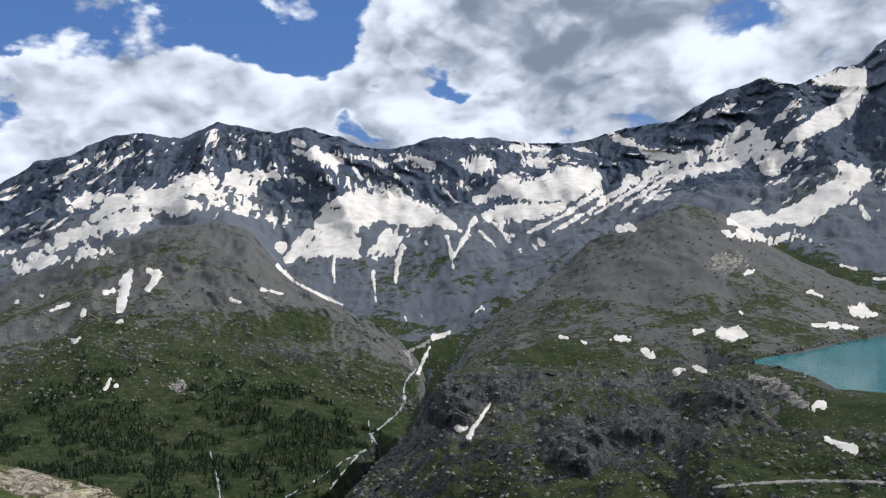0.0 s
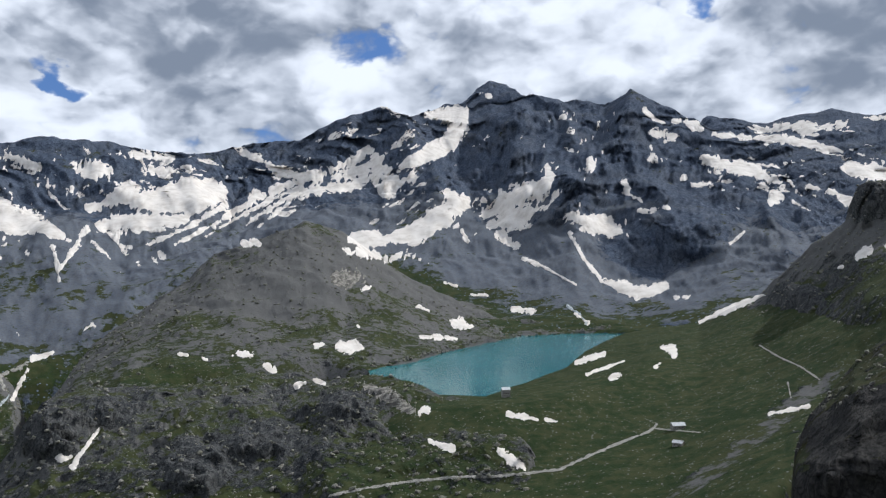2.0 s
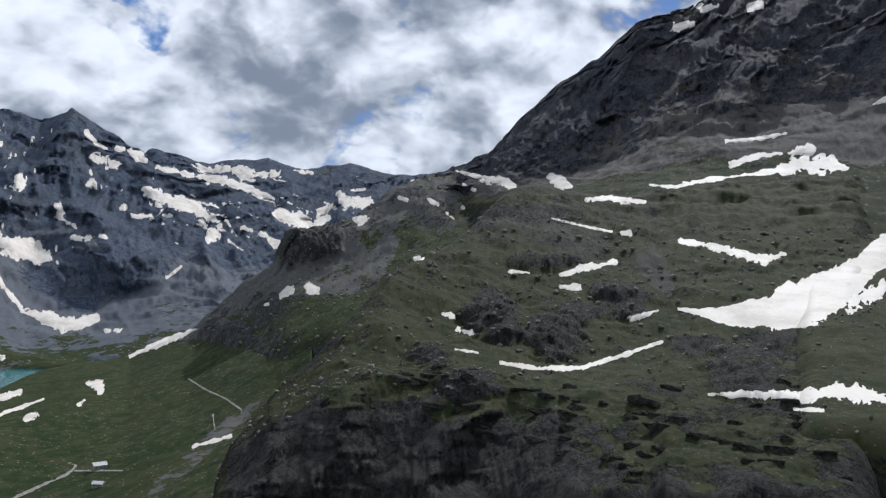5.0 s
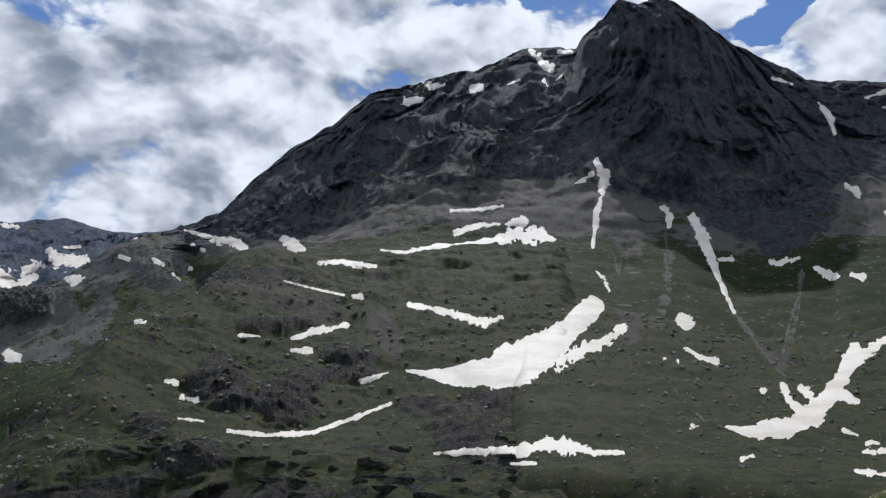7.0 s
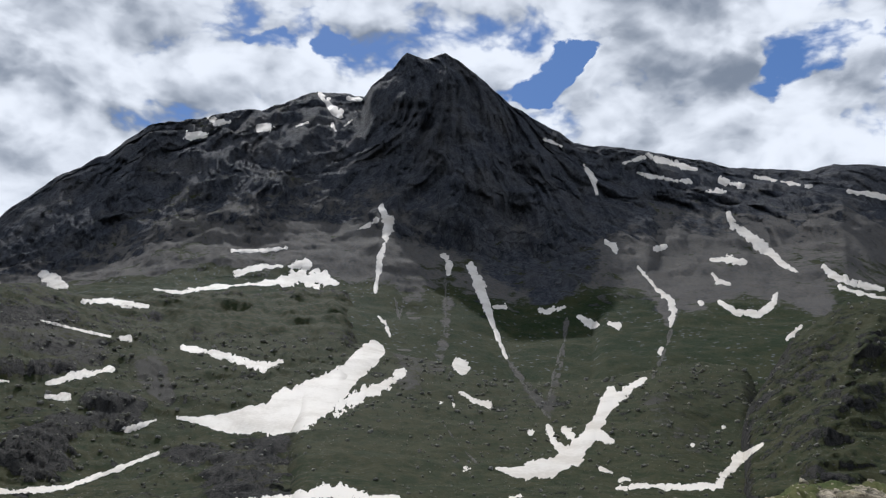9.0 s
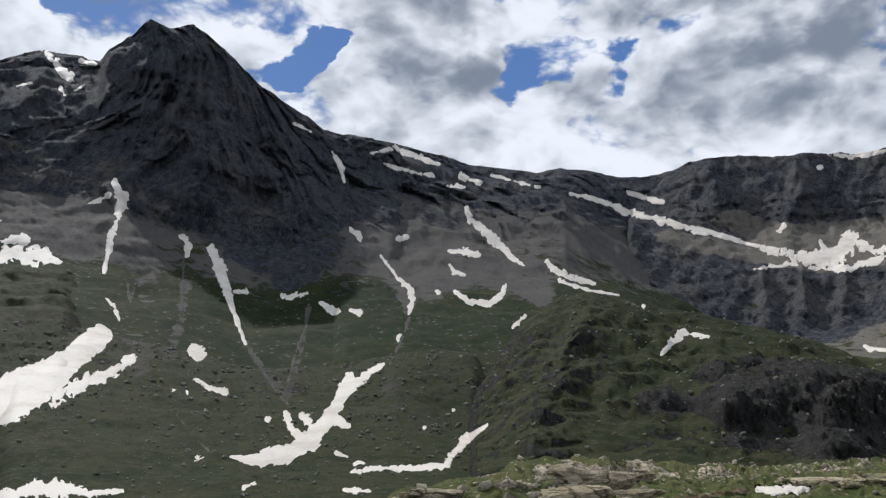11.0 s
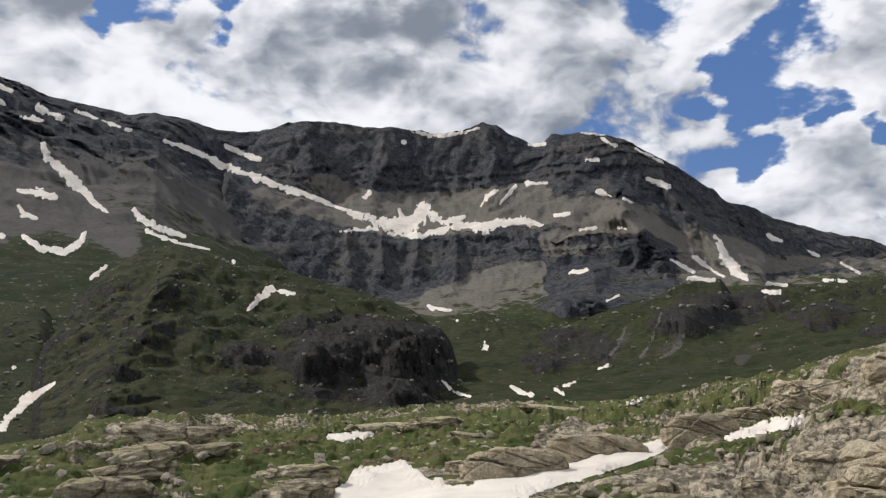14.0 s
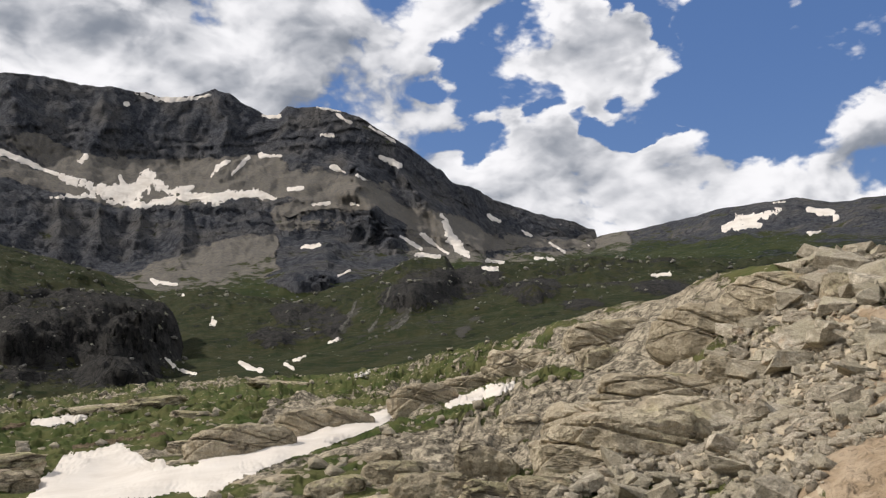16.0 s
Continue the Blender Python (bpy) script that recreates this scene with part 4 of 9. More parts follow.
def make_ground():
    """The ground under everything, from the viewpoint's knoll to the horizon."""
    b = np.linspace(-180, 180, 361)
    rings = [0.01, 3, 6, 10, 20, 60, 150, 300, 500, 800, 1200, 1800, 2600, 3600, 4900]
    west = [178.3, 178.2, 176.5, 172, 160, 130, 80, 20, -60, -160, -190, -190, -170, -120, -60]
    east = [178.3, 178.2, 176.5, 173, 168, 155, 140, 125, 110, 100, 100, 110, 120, 120, 120]
    south = [178.3, 178.3, 178.4, 178.6, 179.5, 190, 205, 240, 290, 360, 420, 420, 400, 380, 350]
    knots = [-180, -120, -50, 45, 75, 180]
    table = np.array([east, south, west, west, east, east])
    D, Z = [], []
    for k, d in enumerate(rings):
        D.append(np.full(len(b), float(d)))
        Z.append(np.interp(b, knots, table[:, k]))
    D, Z = np.array(D), np.array(Z)
    B = np.radians(np.broadcast_to(b, D.shape))
    co = np.stack([D * np.sin(B) + 0.4, D * np.cos(B) + 0.3, Z], 2).reshape(-1, 3)
    ob = sheet("ground", co, len(rings), len(b), MID, (("grass", np.full(len(co), 0.8)), ("scree", np.full(len(co), 0.3))))
    tagged(ob, "rough alpine ground of turf and stones", "ground", kind="structure")


make_ground()


def make_lake():
    bm = bmesh.new()
    shore = [(20.0, 1330), (22.5, 1480), (25.5, 1640), (29, 1830), (34, 1960), (39.5, 1960), (38.5, 1500), (35.5, 1280), (32.5, 1110), (29, 985), (25, 990), (22, 1100), (20.3, 1220)]
    b, d = np.array(shore + shore[:1], dtype=float).T
    u = np.linspace(0, len(shore), 120, endpoint=False)
    rim = [bm.verts.new((r * math.sin(radians(a)), r * math.cos(radians(a)), 0)) for a, r in zip(np.interp(u, range(len(b)), b), np.interp(u, range(len(d)), d))]
    rim.reverse()
    bm.faces.new(rim)
    me = bpy.data.meshes.new("lake")
    bm.to_mesh(me)
    bm.free()
    me.materials.append(WATER)
    tagged(new("lake", me), "turquoise glacial lake below the massif", "water", kind="structure")


make_lake()


def bearings(v):
    """Bearing and height angle, in radians, and distance of points as the viewpoint on the knoll sees them."""
    flat = np.hypot(v[:, 0], v[:, 1])
    b = np.arctan2(v[:, 0], v[:, 1])
    return np.where(b < -1.8, b + 2 * math.pi, b), np.arctan2(v[:, 2] - EYE, flat), np.hypot(flat, v[:, 2] - EYE)


def chain_of(spots):
    """Bearing, height angle, angular radius and distance along a chain of spots (x, y, z, half width, half length)."""
    p = np.array(spots, dtype=float)
    b, e, d = bearings(p)
    return np.stack([b, e, p[:, 3] / d, d], 1)


def nearness(v, spots, step=0.6, seen=None, flat=1.0):
    """How far each point of v lies from a chain of spots, as seen from the viewpoint, in radii of the spots."""
    b, e, d = bearings(v) if seen is None else seen
    p = chain_of(spots)
    chain = [p[:1]]
    for a, c in zip(p[:-1], p[1:]):
        n = int(np.clip(math.hypot(c[0] - a[0], c[1] - a[1]) / (step * min(a[2], c[2])), 1, 60))
        t = (np.arange(1, n + 1) / n)[:, None]
        run = a + (c - a) * t
        run[:, 3] = np.where(t[:, 0] < 0.5, a[3], c[3])
        chain.append(run)
    best = np.full(len(b), 9.0)
    for cb, ce, r, far in np.concatenate(chain):
        some = np.nonzero((np.abs(b - cb) < 3 * r) & (np.abs(e - ce) < 3 * r) & (np.abs(np.log(d / far)) < 0.35))[0]
        best[some] = np.minimum(best[some], np.hypot((b[some] - cb) / r, (e[some] - ce) / (r * flat)))
    return best


def on_ground(form, x, y, z):
    """The place on a landform in the direction of a point."""
    co, crest, cols = FORMS[form][1], FORMS[form][4], FORMS[form][3]
    face = co[crest * cols:]
    b, e, d = bearings(face)
    pb, pe, pd = (float(w[0]) for w in bearings(np.array([[x, y, z]], dtype=float)))
    miss = np.hypot(b - pb, e - pe) + 0.02 * np.abs(np.log(d / pd))
    return tuple(face[miss.argmin()])


def cover(form, grass, scree, spots):
    """What grows or lies on a stretch of a landform."""
    ob, co, rows, cols, crest, ribs = FORMS[form]
    near = nearness(co, spots, 0.8)
    w = np.clip((1.45 - near) / 0.9, 0, 1)
    for key, value in (("grass", grass), ("scree", scree)):
        data = ob.data.attributes[key].data
        old = np.empty(len(co), dtype=np.float32)
        data.foreach_get("value", old)
        data.foreach_set("value", (old * (1 - w) + value * w).astype(np.float32))


def crag(form, x, y, z, wide, tall):
    """A rugged outcrop that stands out of a landform's slope."""
    ob, co, rows, cols, crest, ribs = FORMS[form]
    x, y, z = on_ground(form, x, y, z)
    near = nearness(co, [(x, y, z + 0.4 * tall, 0.55 * wide, 0.0)], flat=float(np.clip(1.3 * tall / wide, 0.3, 0.8)))
    near[:crest * cols] = 9
    some = np.nonzero(near < 1.5)[0]
    if not len(some):
        return
    v = co[some]
    far = np.hypot(v[:, 0], v[:, 1])
    rugged = fractal(v / (0.22 * wide) + 4.7, 4, True)
    steps = fractal(v / (0.5 * wide) + 8.1, 3)
    w = np.clip(1.25 - near[some] + 0.45 * steps, 0, 1) ** 0.7
    push = w * tall * (0.6 + 0.4 * rugged)
    v[:, 2] += 0.5 * push
    v[:, 0] -= v[:, 0] / far * push * 0.8
    v[:, 1] -= v[:, 1] / far * push * 0.8
    co[some] = v
    ob.data.vertices.foreach_set("co", co.astype(np.float32).ravel())
    bare = np.clip((w - 0.15) * 3, 0, 1)
    for key in ("grass", "scree"):
        data = ob.data.attributes[key].data
        old = np.empty(len(co), dtype=np.float32)
        data.foreach_get("value", old)
        old[some] *= 1 - 0.9 * bare
        data.foreach_set("value", old)
    ob.data.update()


def buttress(form, bearing, top, drop, wide, lean, push):
    """A rock rib that stands out of a mountain's face: its top at a bearing and height angle in degrees, how far down it runs, its half
    width at the foot, how it leans sideways on the way down (degrees for each degree), and how many metres it stands out."""
    ob, co, rows, cols, crest, ribs = FORMS[form]
    b, e, d = bearings(co)
    down = top - np.degrees(e)
    way = np.clip(down / drop, 0, 1)
    wander = 0.35 * wide * fractal(np.stack([np.degrees(e) / 1.6, 0 * e + bearing, 0 * e], 1), 4)
    off = np.abs(np.degrees(b) - bearing - lean * down - wander) / (wide * (0.15 + 0.85 * way))
    rise = np.clip(1 - off, 0, 1) * np.clip(down / (0.25 * drop), 0, 1) * np.clip((1.5 * drop - down) / (0.5 * drop), 0, 1)
    rise[:crest * cols] = 0
    notch = 1 + 0.55 * ribs.ravel()
    shrink = (1 - push * rise * notch / d)[:, None]
    co[:] = np.array([0, 0, EYE]) + (co - np.array([0, 0, EYE])) * shrink
    ob.data.vertices.foreach_set("co", co.astype(np.float32).ravel())
    ob.data.update()


for form, ribs_of_it in (
    ("mountain_massif", [(22.9, 9.3, 3.6, 3.0, 0.1, 109), (29.8, 10.9, 6.5, 4.2, 0.25, 176), (38.2, 10.4, 6.0, 3.6, -0.5, 139), (25.7, 6.8, 3.0, 2.6, -0.2, 84), (39.5, 5.0, 4.0, 4.5, 0.3, 139), (46.3, 3.0, 3.5, 2.6, 0.3, 109), (19.6, 9.3, 3.0, 2.4, -0.6, 84), (34.0, 9.3, 4.0, 1.8, 0.3, 76), (43.0, 7.5, 3.0, 2.0, 0.2, 67)]),
    ("mountain_range", [(-14.8, 8.8, 4.5, 2.6, -0.4, 150), (-9.0, 8.4, 5.0, 2.2, 0.4, 160), (-18.9, 8.3, 4.0, 2.0, -0.3, 120), (-23.6, 7.4, 4.0, 2.2, -0.3, 120), (4.0, 7.2, 2.6, 2.2, 0.2, 85), (-2.5, 6.8, 2.6, 1.6, -0.2, 85), (8.6, 6.6, 2.5, 1.6, 0.2, 85)]),
    ("pyramid_mountain", [(95.0, 23.6, 9.0, 5.5, 0.15, 65), (87.1, 20.7, 8.0, 3.0, -0.5, 45), (82.3, 19.2, 8.0, 2.6, -0.6, 40), (76.0, 17.5, 7.0, 2.4, -0.6, 35), (101.0, 19.5, 9.0, 3.6, 0.4, 50), (71.0, 13.5, 5.0, 2.0, -0.7, 30), (91.3, 16.5, 7.0, 2.2, 0.2, 30)]),
    ("cirque_mountain", [(144.4, 14.8, 4.0, 1.8, 0.1, 48), (137.3, 14.5, 3.5, 1.6, -0.1, 48), (131.8, 15.0, 4.0, 2.0, 0.1, 56), (152.5, 11.5, 5.5, 3.2, 0.5, 88), (156.0, 10.5, 5.0, 2.0, 0.8, 64), (134.5, 8.3, 3.4, 0.9, 0.1, 36), (137.0, 8.3, 3.4, 0.8, 0.0, 36), (139.6, 8.4, 3.4, 0.9, -0.1, 40), (142.0, 8.6, 3.6, 1.0, 0.0, 44), (151.5, 5.6, 2.6, 3.4, 0.0, 72)]),
    ("rocky_bench", [(57.4, -6.4, 7.0, 3.8, -0.35, 11), (65.9, -6.6, 8.0, 4.2, -0.5, 14), (76.5, -9.4, 6.0, 5.0, -0.5, 8), (52.0, -7.5, 6.0, 2.2, -0.3, 8), (84.0, -10.0, 5.0, 3.0, -0.5, 6)]),
    ("dark_hill", [(124.0, 6.0, 9.0, 3.4, -0.5, 20), (131.0, 4.0, 6.5, 3.0, 0.2, 13), (137.0, 2.6, 6.0, 2.6, 0.3, 11)]),
):
    for rib in ribs_of_it:
        buttress(form, *rib)

cover("mountain_range", 0.1, 1, [(-529, 2737, 149, 56.7, 188.0), (-309, 2008, 86, 41.4, 136.0), (-238, 2367, 31, 40.4, 87.9)])
cover("scree_spur", 0.1, 1, [(-529, 2737, 149, 56.7, 188.0), (-309, 2008, 86, 41.4, 136.0), (-238, 2367, 31, 40.4, 87.9)])
cover("scree_spur", 0.45, 0.7, [(-640, 1523, 54, 33.7, 172.4), (-553, 1538, 38, 33.4, 106.2)])
cover("scree_spur", 0.55, 0.6, [(-470, 1611, 38, 34.3, 86.1), (-349, 1661, 27, 40.4, 126.7), (-270, 1730, 29, 35.8, 139.9)])
cover("scree_spur", 1, 0, [(-573, 1146, -43, 52.9, 150.9), (-474, 1171, -53, 61.0, 154.8), (-344, 1216, -60, 61.0, 154.3), (-250, 1341, -45, 46.9, 119.6), (-237, 1056, -96, 45.5, 88.1)])
cover("rocky_hillside", 0.1, 0.1, [(-7, 1082, -3, 13.4, 47.3), (10, 1029, -15, 15.6, 48.2), (2, 956, -21, 10.6, 33.1)])
cover("rocky_hillside", 0.2, 0.3, [(76, 1064, -3, 14.7, 37.0), (104, 1120, 9, 15.4, 49.1)])
cover("rocky_hillside", 0.2, 0.3, [(306, 950, 6, 13.7, 42.1), (342, 926, 9, 17.0, 58.3)])
cover("rocky_hillside", 0.15, 0.1, [(117, 822, -25, 10.4, 29.2), (152, 829, -23, 10.6, 24.8)])
cover("rocky_hillside", 0.3, 0.1, [(209, 927, -11, 11.8, 28.9), (261, 910, -7, 13.1, 48.7)])
cover("mountain_spur", 0.1, 0.8, [(203, 1738, 78, 35.7, 170.4), (301, 1746, 121, 48.1, 180.9), (367, 1627, 99, 56.6, 157.1), (471, 1676, 126, 70.9, 194.3)])
cover("mountain_range", 0.2, 1, [(1, 2274, -4, 21.7, 52.4), (82, 2334, 35, 22.2, 49.8), (153, 2414, 77, 23.0, 82.6)])
cover("mountain_range", 0.3, 0.9, [(-134, 2188, -35, 20.9, 53.5), (-74, 2151, -49, 14.7, 32.4)])
cover("meadow", 0.4, 0.8, [(392, 461, 1, 6.0, 25.6), (471, 491, 14, 7.6, 30.1), (563, 529, 28, 8.5, 33.5), (656, 564, 45, 8.3, 26.1), (696, 566, 60, 5.5, 17.1)])
cover("mountain_massif", 0, 1, [(1383, 2202, 192, 52.9, 111.5), (1322, 1984, 126, 42.0, 102.7), (1259, 1837, 69, 30.2, 87.5)])
cover("mountain_massif", 0, 1, [(1688, 1749, 160, 57.7, 185.7), (1539, 1682, 94, 46.4, 180.2), (1446, 1666, 53, 30.0, 144.9)])
cover("mountain_massif", 0, 1, [(1233, 2333, 177, 53.7, 149.2), (1179, 2093, 112, 48.9, 178.9), (1081, 2187, 129, 33.1, 94.5)])
cover("mountain_massif", 0, 0, [(1623, 2082, 206, 71.6, 206.4), (1580, 1920, 154, 67.5, 186.3), (1856, 1971, 257, 73.5, 283.1)])
cover("rocky_ridge", 0, 0, [(1149, 868, 243, 21.5, 49.8), (1135, 806, 240, 17.0, 47.8)])
cover("rocky_ridge", 0.1, 1, [(1152, 949, 199, 25.3, 46.9), (1072, 781, 196, 27.0, 72.5), (995, 666, 186, 16.2, 72.3)])
cover("meadow", 1, 0, [(469, 640, -5, 27.6, 96.0), (632, 750, 12, 40.5, 160.7), (777, 808, 33, 30.7, 145.7), (516, 814, 15, 16.6, 109.2)])
cover("rocky_ridge", 0.6, 0.4, [(978, 860, 96, 26.5, 75.0), (890, 718, 107, 19.4, 64.3)])
cover("rocky_bench", 0, 0, [(184.4, 154.0, 129.9, 6.66, 17.30), (193.6, 138.0, 139.7, 6.54, 8.76), (179.3, 134.5, 128.7, 6.24, 6.52), (190.5, 120.7, 131.4, 7.82, 9.72), (200.9, 105.8, 132.9, 9.44, 12.05), (197.2, 84.4, 134.7, 8.92, 13.28), (198.6, 69.9, 140.4, 7.26, 15.89)])
cover("rocky_bench", 1, 0, [(209.0, 139.3, 147.4, 3.09, 5.29), (221.6, 133.2, 148.4, 3.18, 4.98), (231, 126, 148, 2.5, 6.3)])
cover("rocky_bench", 0.5, 0.2, [(237, 108, 151, 3.9, 10.5), (237.8, 80.7, 149.5, 4.29, 19.90), (225.8, 52.8, 148.6, 4.76, 15.16), (211.4, 29.1, 148.5, 5.85, 21.07), (198.8, 10.0, 148.5, 5.47, 19.14)])
cover("rocky_bench", 0, 0, [(382, 169, 170, 7.9, 35.1)])
cover("rocky_bench", 0, 0, [(346, 125, 162, 8.0, 42.5)])
cover("rocky_bench", 0, 0, [(336, 41, 156, 9.2, 54.2)])
cover("rocky_bench", 0.2, 0.5, [(572, 255, 228, 12.8, 54.3), (600, 224, 230, 17.4, 79.8), (569, 175, 215, 14.2, 79.2)])
cover("rocky_bench", 0, 1, [(535, 127, 201, 10.5, 57.4), (480, 104, 184, 4.7, 14.2)])
cover("rocky_ridge", 0, 0, [(1147, 872, 241, 25.4, 62.3), (1196, 868, 264, 16.1, 66.1)])
cover("rocky_ridge", 0.05, 1, [(1126, 771, 236, 23.2, 54.6), (1044, 654, 211, 16.7, 70.0), (1133, 680, 250, 12.6, 39.6)])
cover("rocky_bench", 1, 0, [(279, 163, 160, 6.6, 20.2), (351, 188, 172, 8.1, 25.5), (411, 199, 184, 6.2, 18.7)])
cover("pyramid_mountain", 0.05, 1, [(1228, 111, 424, 17.0, 50.5), (1181, 58, 398, 29.3, 111.9), (1148, -7, 383, 31.6, 101.9), (1125, -53, 371, 23.2, 81.4)])
cover("pyramid_mountain", 0.3, 1, [(1075, -73, 341, 19.2, 60.4), (940, -63, 282, 11.6, 69.1)])
cover("pyramid_mountain", 0.05, 1, [(1164, -396, 394, 18.6, 51.2), (1150, -460, 375, 25.5, 104.8), (1106, -500, 360, 25.0, 112.3)])
cover("mountain_shoulder", 0.05, 1, [(1164, -396, 394, 18.6, 51.2), (1150, -460, 375, 25.5, 104.8), (1106, -500, 360, 25.0, 112.3)])
cover("mountain_shoulder", 0.1, 1, [(941, -361, 301, 11.0, 50.9), (789, -306, 250, 6.9, 32.6), (684, -255, 218, 5.9, 22.8)])
cover("pyramid_mountain", 0.3, 1, [(818, -38, 252, 8.4, 42.7), (575, -38, 200, 10.2, 73.0)])
cover("grassy_slope", 0.3, 1, [(818, -38, 252, 8.4, 42.7), (575, -38, 200, 10.2, 73.0)])
cover("grassy_slope", 0.4, 0.9, [(440, -162, 178, 9.5, 50.6), (382, -152, 166, 11.2, 66.1)])
cover("pyramid_mountain", 0.2, 0, [(1259, -172, 438, 26.4, 53.4), (1188, -242, 382, 33.3, 97.8), (1200, -318, 392, 34.2, 102.7), (1081, -249, 334, 22.8, 78.4)])
cover("rocky_bench", 1, 0, [(772, 164, 258, 10.8, 74.8), (825, 108, 269, 14.8, 87.3), (834, 40, 270, 13.7, 95.3), (916, -6, 285, 11.3, 69.0)])
cover("pyramid_mountain", 1, 0, [(772, 164, 258, 10.8, 74.8), (825, 108, 269, 14.8, 87.3), (834, 40, 270, 13.7, 95.3), (916, -6, 285, 11.3, 69.0)])
cover("pyramid_mountain", 1, 0, [(684, -136, 204, 14.2, 64.4), (765, -189, 227, 21.4, 106.3), (755, -217, 226, 16.0, 72.9), (708, -292, 228, 20.8, 103.6)])
cover("mountain_shoulder", 1, 0, [(684, -136, 204, 14.2, 64.4), (765, -189, 227, 21.4, 106.3), (755, -217, 226, 16.0, 72.9), (708, -292, 228, 20.8, 103.6)])
cover("rocky_bench", 0, 0, [(384, 169, 171, 8.5, 35.1)])
cover("rocky_bench", 0, 0, [(365, 127, 162, 8.4, 38.2)])
cover("rocky_bench", 0, 0, [(317, 40, 155, 7.8, 52.0)])
cover("pyramid_mountain", 0.3, 0.8, [(997, -108, 308, 8.2, 33.0), (783, -81, 238, 6.4, 27.8), (662, -62, 211, 7.2, 69.6)])
cover("grassy_slope", 0.3, 0.8, [(997, -108, 308, 8.2, 33.0), (783, -81, 238, 6.4, 27.8), (662, -62, 211, 7.2, 69.6)])
cover("pyramid_mountain", 0.2, 0.9, [(914, -233, 273, 3.9, 13.0), (717, -177, 214, 3.0, 12.0), (506, -117, 181, 2.8, 19.4)])
cover("grassy_slope", 0.2, 0.9, [(914, -233, 273, 3.9, 13.0), (717, -177, 214, 3.0, 12.0), (506, -117, 181, 2.8, 19.4)])
cover("pyramid_mountain", 0.2, 0.9, [(723, -135, 215, 3.5, 14.7), (548, -116, 188, 2.7, 26.6), (474, -110, 178, 2.6, 18.1)])
cover("grassy_slope", 0.2, 0.9, [(723, -135, 215, 3.5, 14.7), (548, -116, 188, 2.7, 26.6), (474, -110, 178, 2.6, 18.1)])
cover("pyramid_mountain", 0, 1, [(1130, -399, 370, 21.4, 69.4), (1054, -438, 337, 31.2, 149.6), (1124, -551, 369, 25.8, 111.5), (1043, -583, 343, 29.4, 169.0), (871, -509, 290, 13.8, 105.7)])
cover("mountain_shoulder", 0, 1, [(1130, -399, 370, 21.4, 69.4), (1054, -438, 337, 31.2, 149.6), (1124, -551, 369, 25.8, 111.5), (1043, -583, 343, 29.4, 169.0), (871, -509, 290, 13.8, 105.7)])
cover("cirque_mountain", 0, 1, [(1486, -1311, 582, 19.2, 39.8), (1455, -1382, 568, 22.2, 36.3)])
cover("dark_hill", 0.6, 0.5, [(357, -310, 208, 9.6, 63.1), (303, -296, 193, 11.5, 50.6), (271, -296, 185, 10.9, 53.5)])
cover("cirque_mountain", 0, 1, [(1443, -1362, 556, 19.2, 63.1), (1260, -1345, 490, 27.9, 102.3), (1183, -1410, 488, 30.4, 108.0), (1061, -1457, 491, 29.8, 114.5), (934, -1482, 490, 28.9, 93.4)])
cover("cirque_mountain", 0.05, 1, [(753, -920, 236, 17.8, 146.2), (742, -971, 250, 19.9, 110.0), (745, -1047, 274, 21.0, 93.4), (749, -1132, 301, 14.8, 55.8)])
cover("cirque_mountain", 0.2, 0.9, [(796, -1296, 366, 16.6, 40.4), (750, -1358, 398, 23.4, 57.0), (681, -1397, 394, 21.3, 43.6)])
cover("cirque_mountain", 0, 1, [(564, -1391, 323, 26.6, 128.6), (513, -1443, 318, 37.5, 237.1), (461, -1394, 297, 20.0, 180.7)])
cover("cirque_mountain", 0.3, 0, [(576, -990, 243, 20.2, 120.1), (553, -1075, 260, 24.7, 130.4), (471, -1054, 255, 23.5, 235.3)])
cover("valley_slope", 0.3, 0.9, [(203, -490, 190, 2.9, 28.8), (159, -358, 175, 2.7, 26.6), (155, -327, 169, 2.5, 24.5)])
cover("valley_slope", 0.3, 0.9, [(258, -521, 188, 3.2, 19.6), (187, -360, 173, 2.2, 22.0)])
cover("valley_slope", 0, 0, [(229, -554, 201, 10.6, 103.5), (243, -630, 208, 7.3, 73.3)])
cover("cirque_mountain", 0, 0, [(629, -1036, 263, 13.2, 73.5)])
cover("dark_hill", 0.35, 0.2, [(266, -261, 179, 12.6, 60.2), (227, -245, 173, 11.3, 61.7), (275, -256, 184, 7.6, 35.1)])
cover("dark_hill", 0.2, 0.1, [(206, -231, 165, 8.4, 35.6), (215, -258, 170, 6.8, 44.1), (224, -232, 171, 4.4, 15.5)])
cover("rock_terrain", 1, 0, [(43.3, -34.3, 173.8, 0.45, 3.15), (45.0, -43.0, 173.1, 0.59, 5.74), (45.8, -53.4, 172.6, 0.67, 5.99), (41.5, -53.9, 173.1, 0.56, 5.57)])
cover("rock_terrain", 1, 0, [(37.7, -18.2, 175.0, 0.29, 0.77), (30.4, -16.0, 174.9, 0.38, 2.33)])
cover("rock_terrain", 0.1, 0.1, [(47.4, -27.1, 174.9, 0.52, 3.01), (46.8, -30.7, 174.8, 0.61, 4.76), (49.6, -39.3, 173.9, 0.43, 4.31)])
cover("rock_terrain", 0.1, 0.1, [(40.5, -15.8, 174.7, 0.59, 2.98), (38.6, -17.0, 174.5, 0.58, 3.09)])
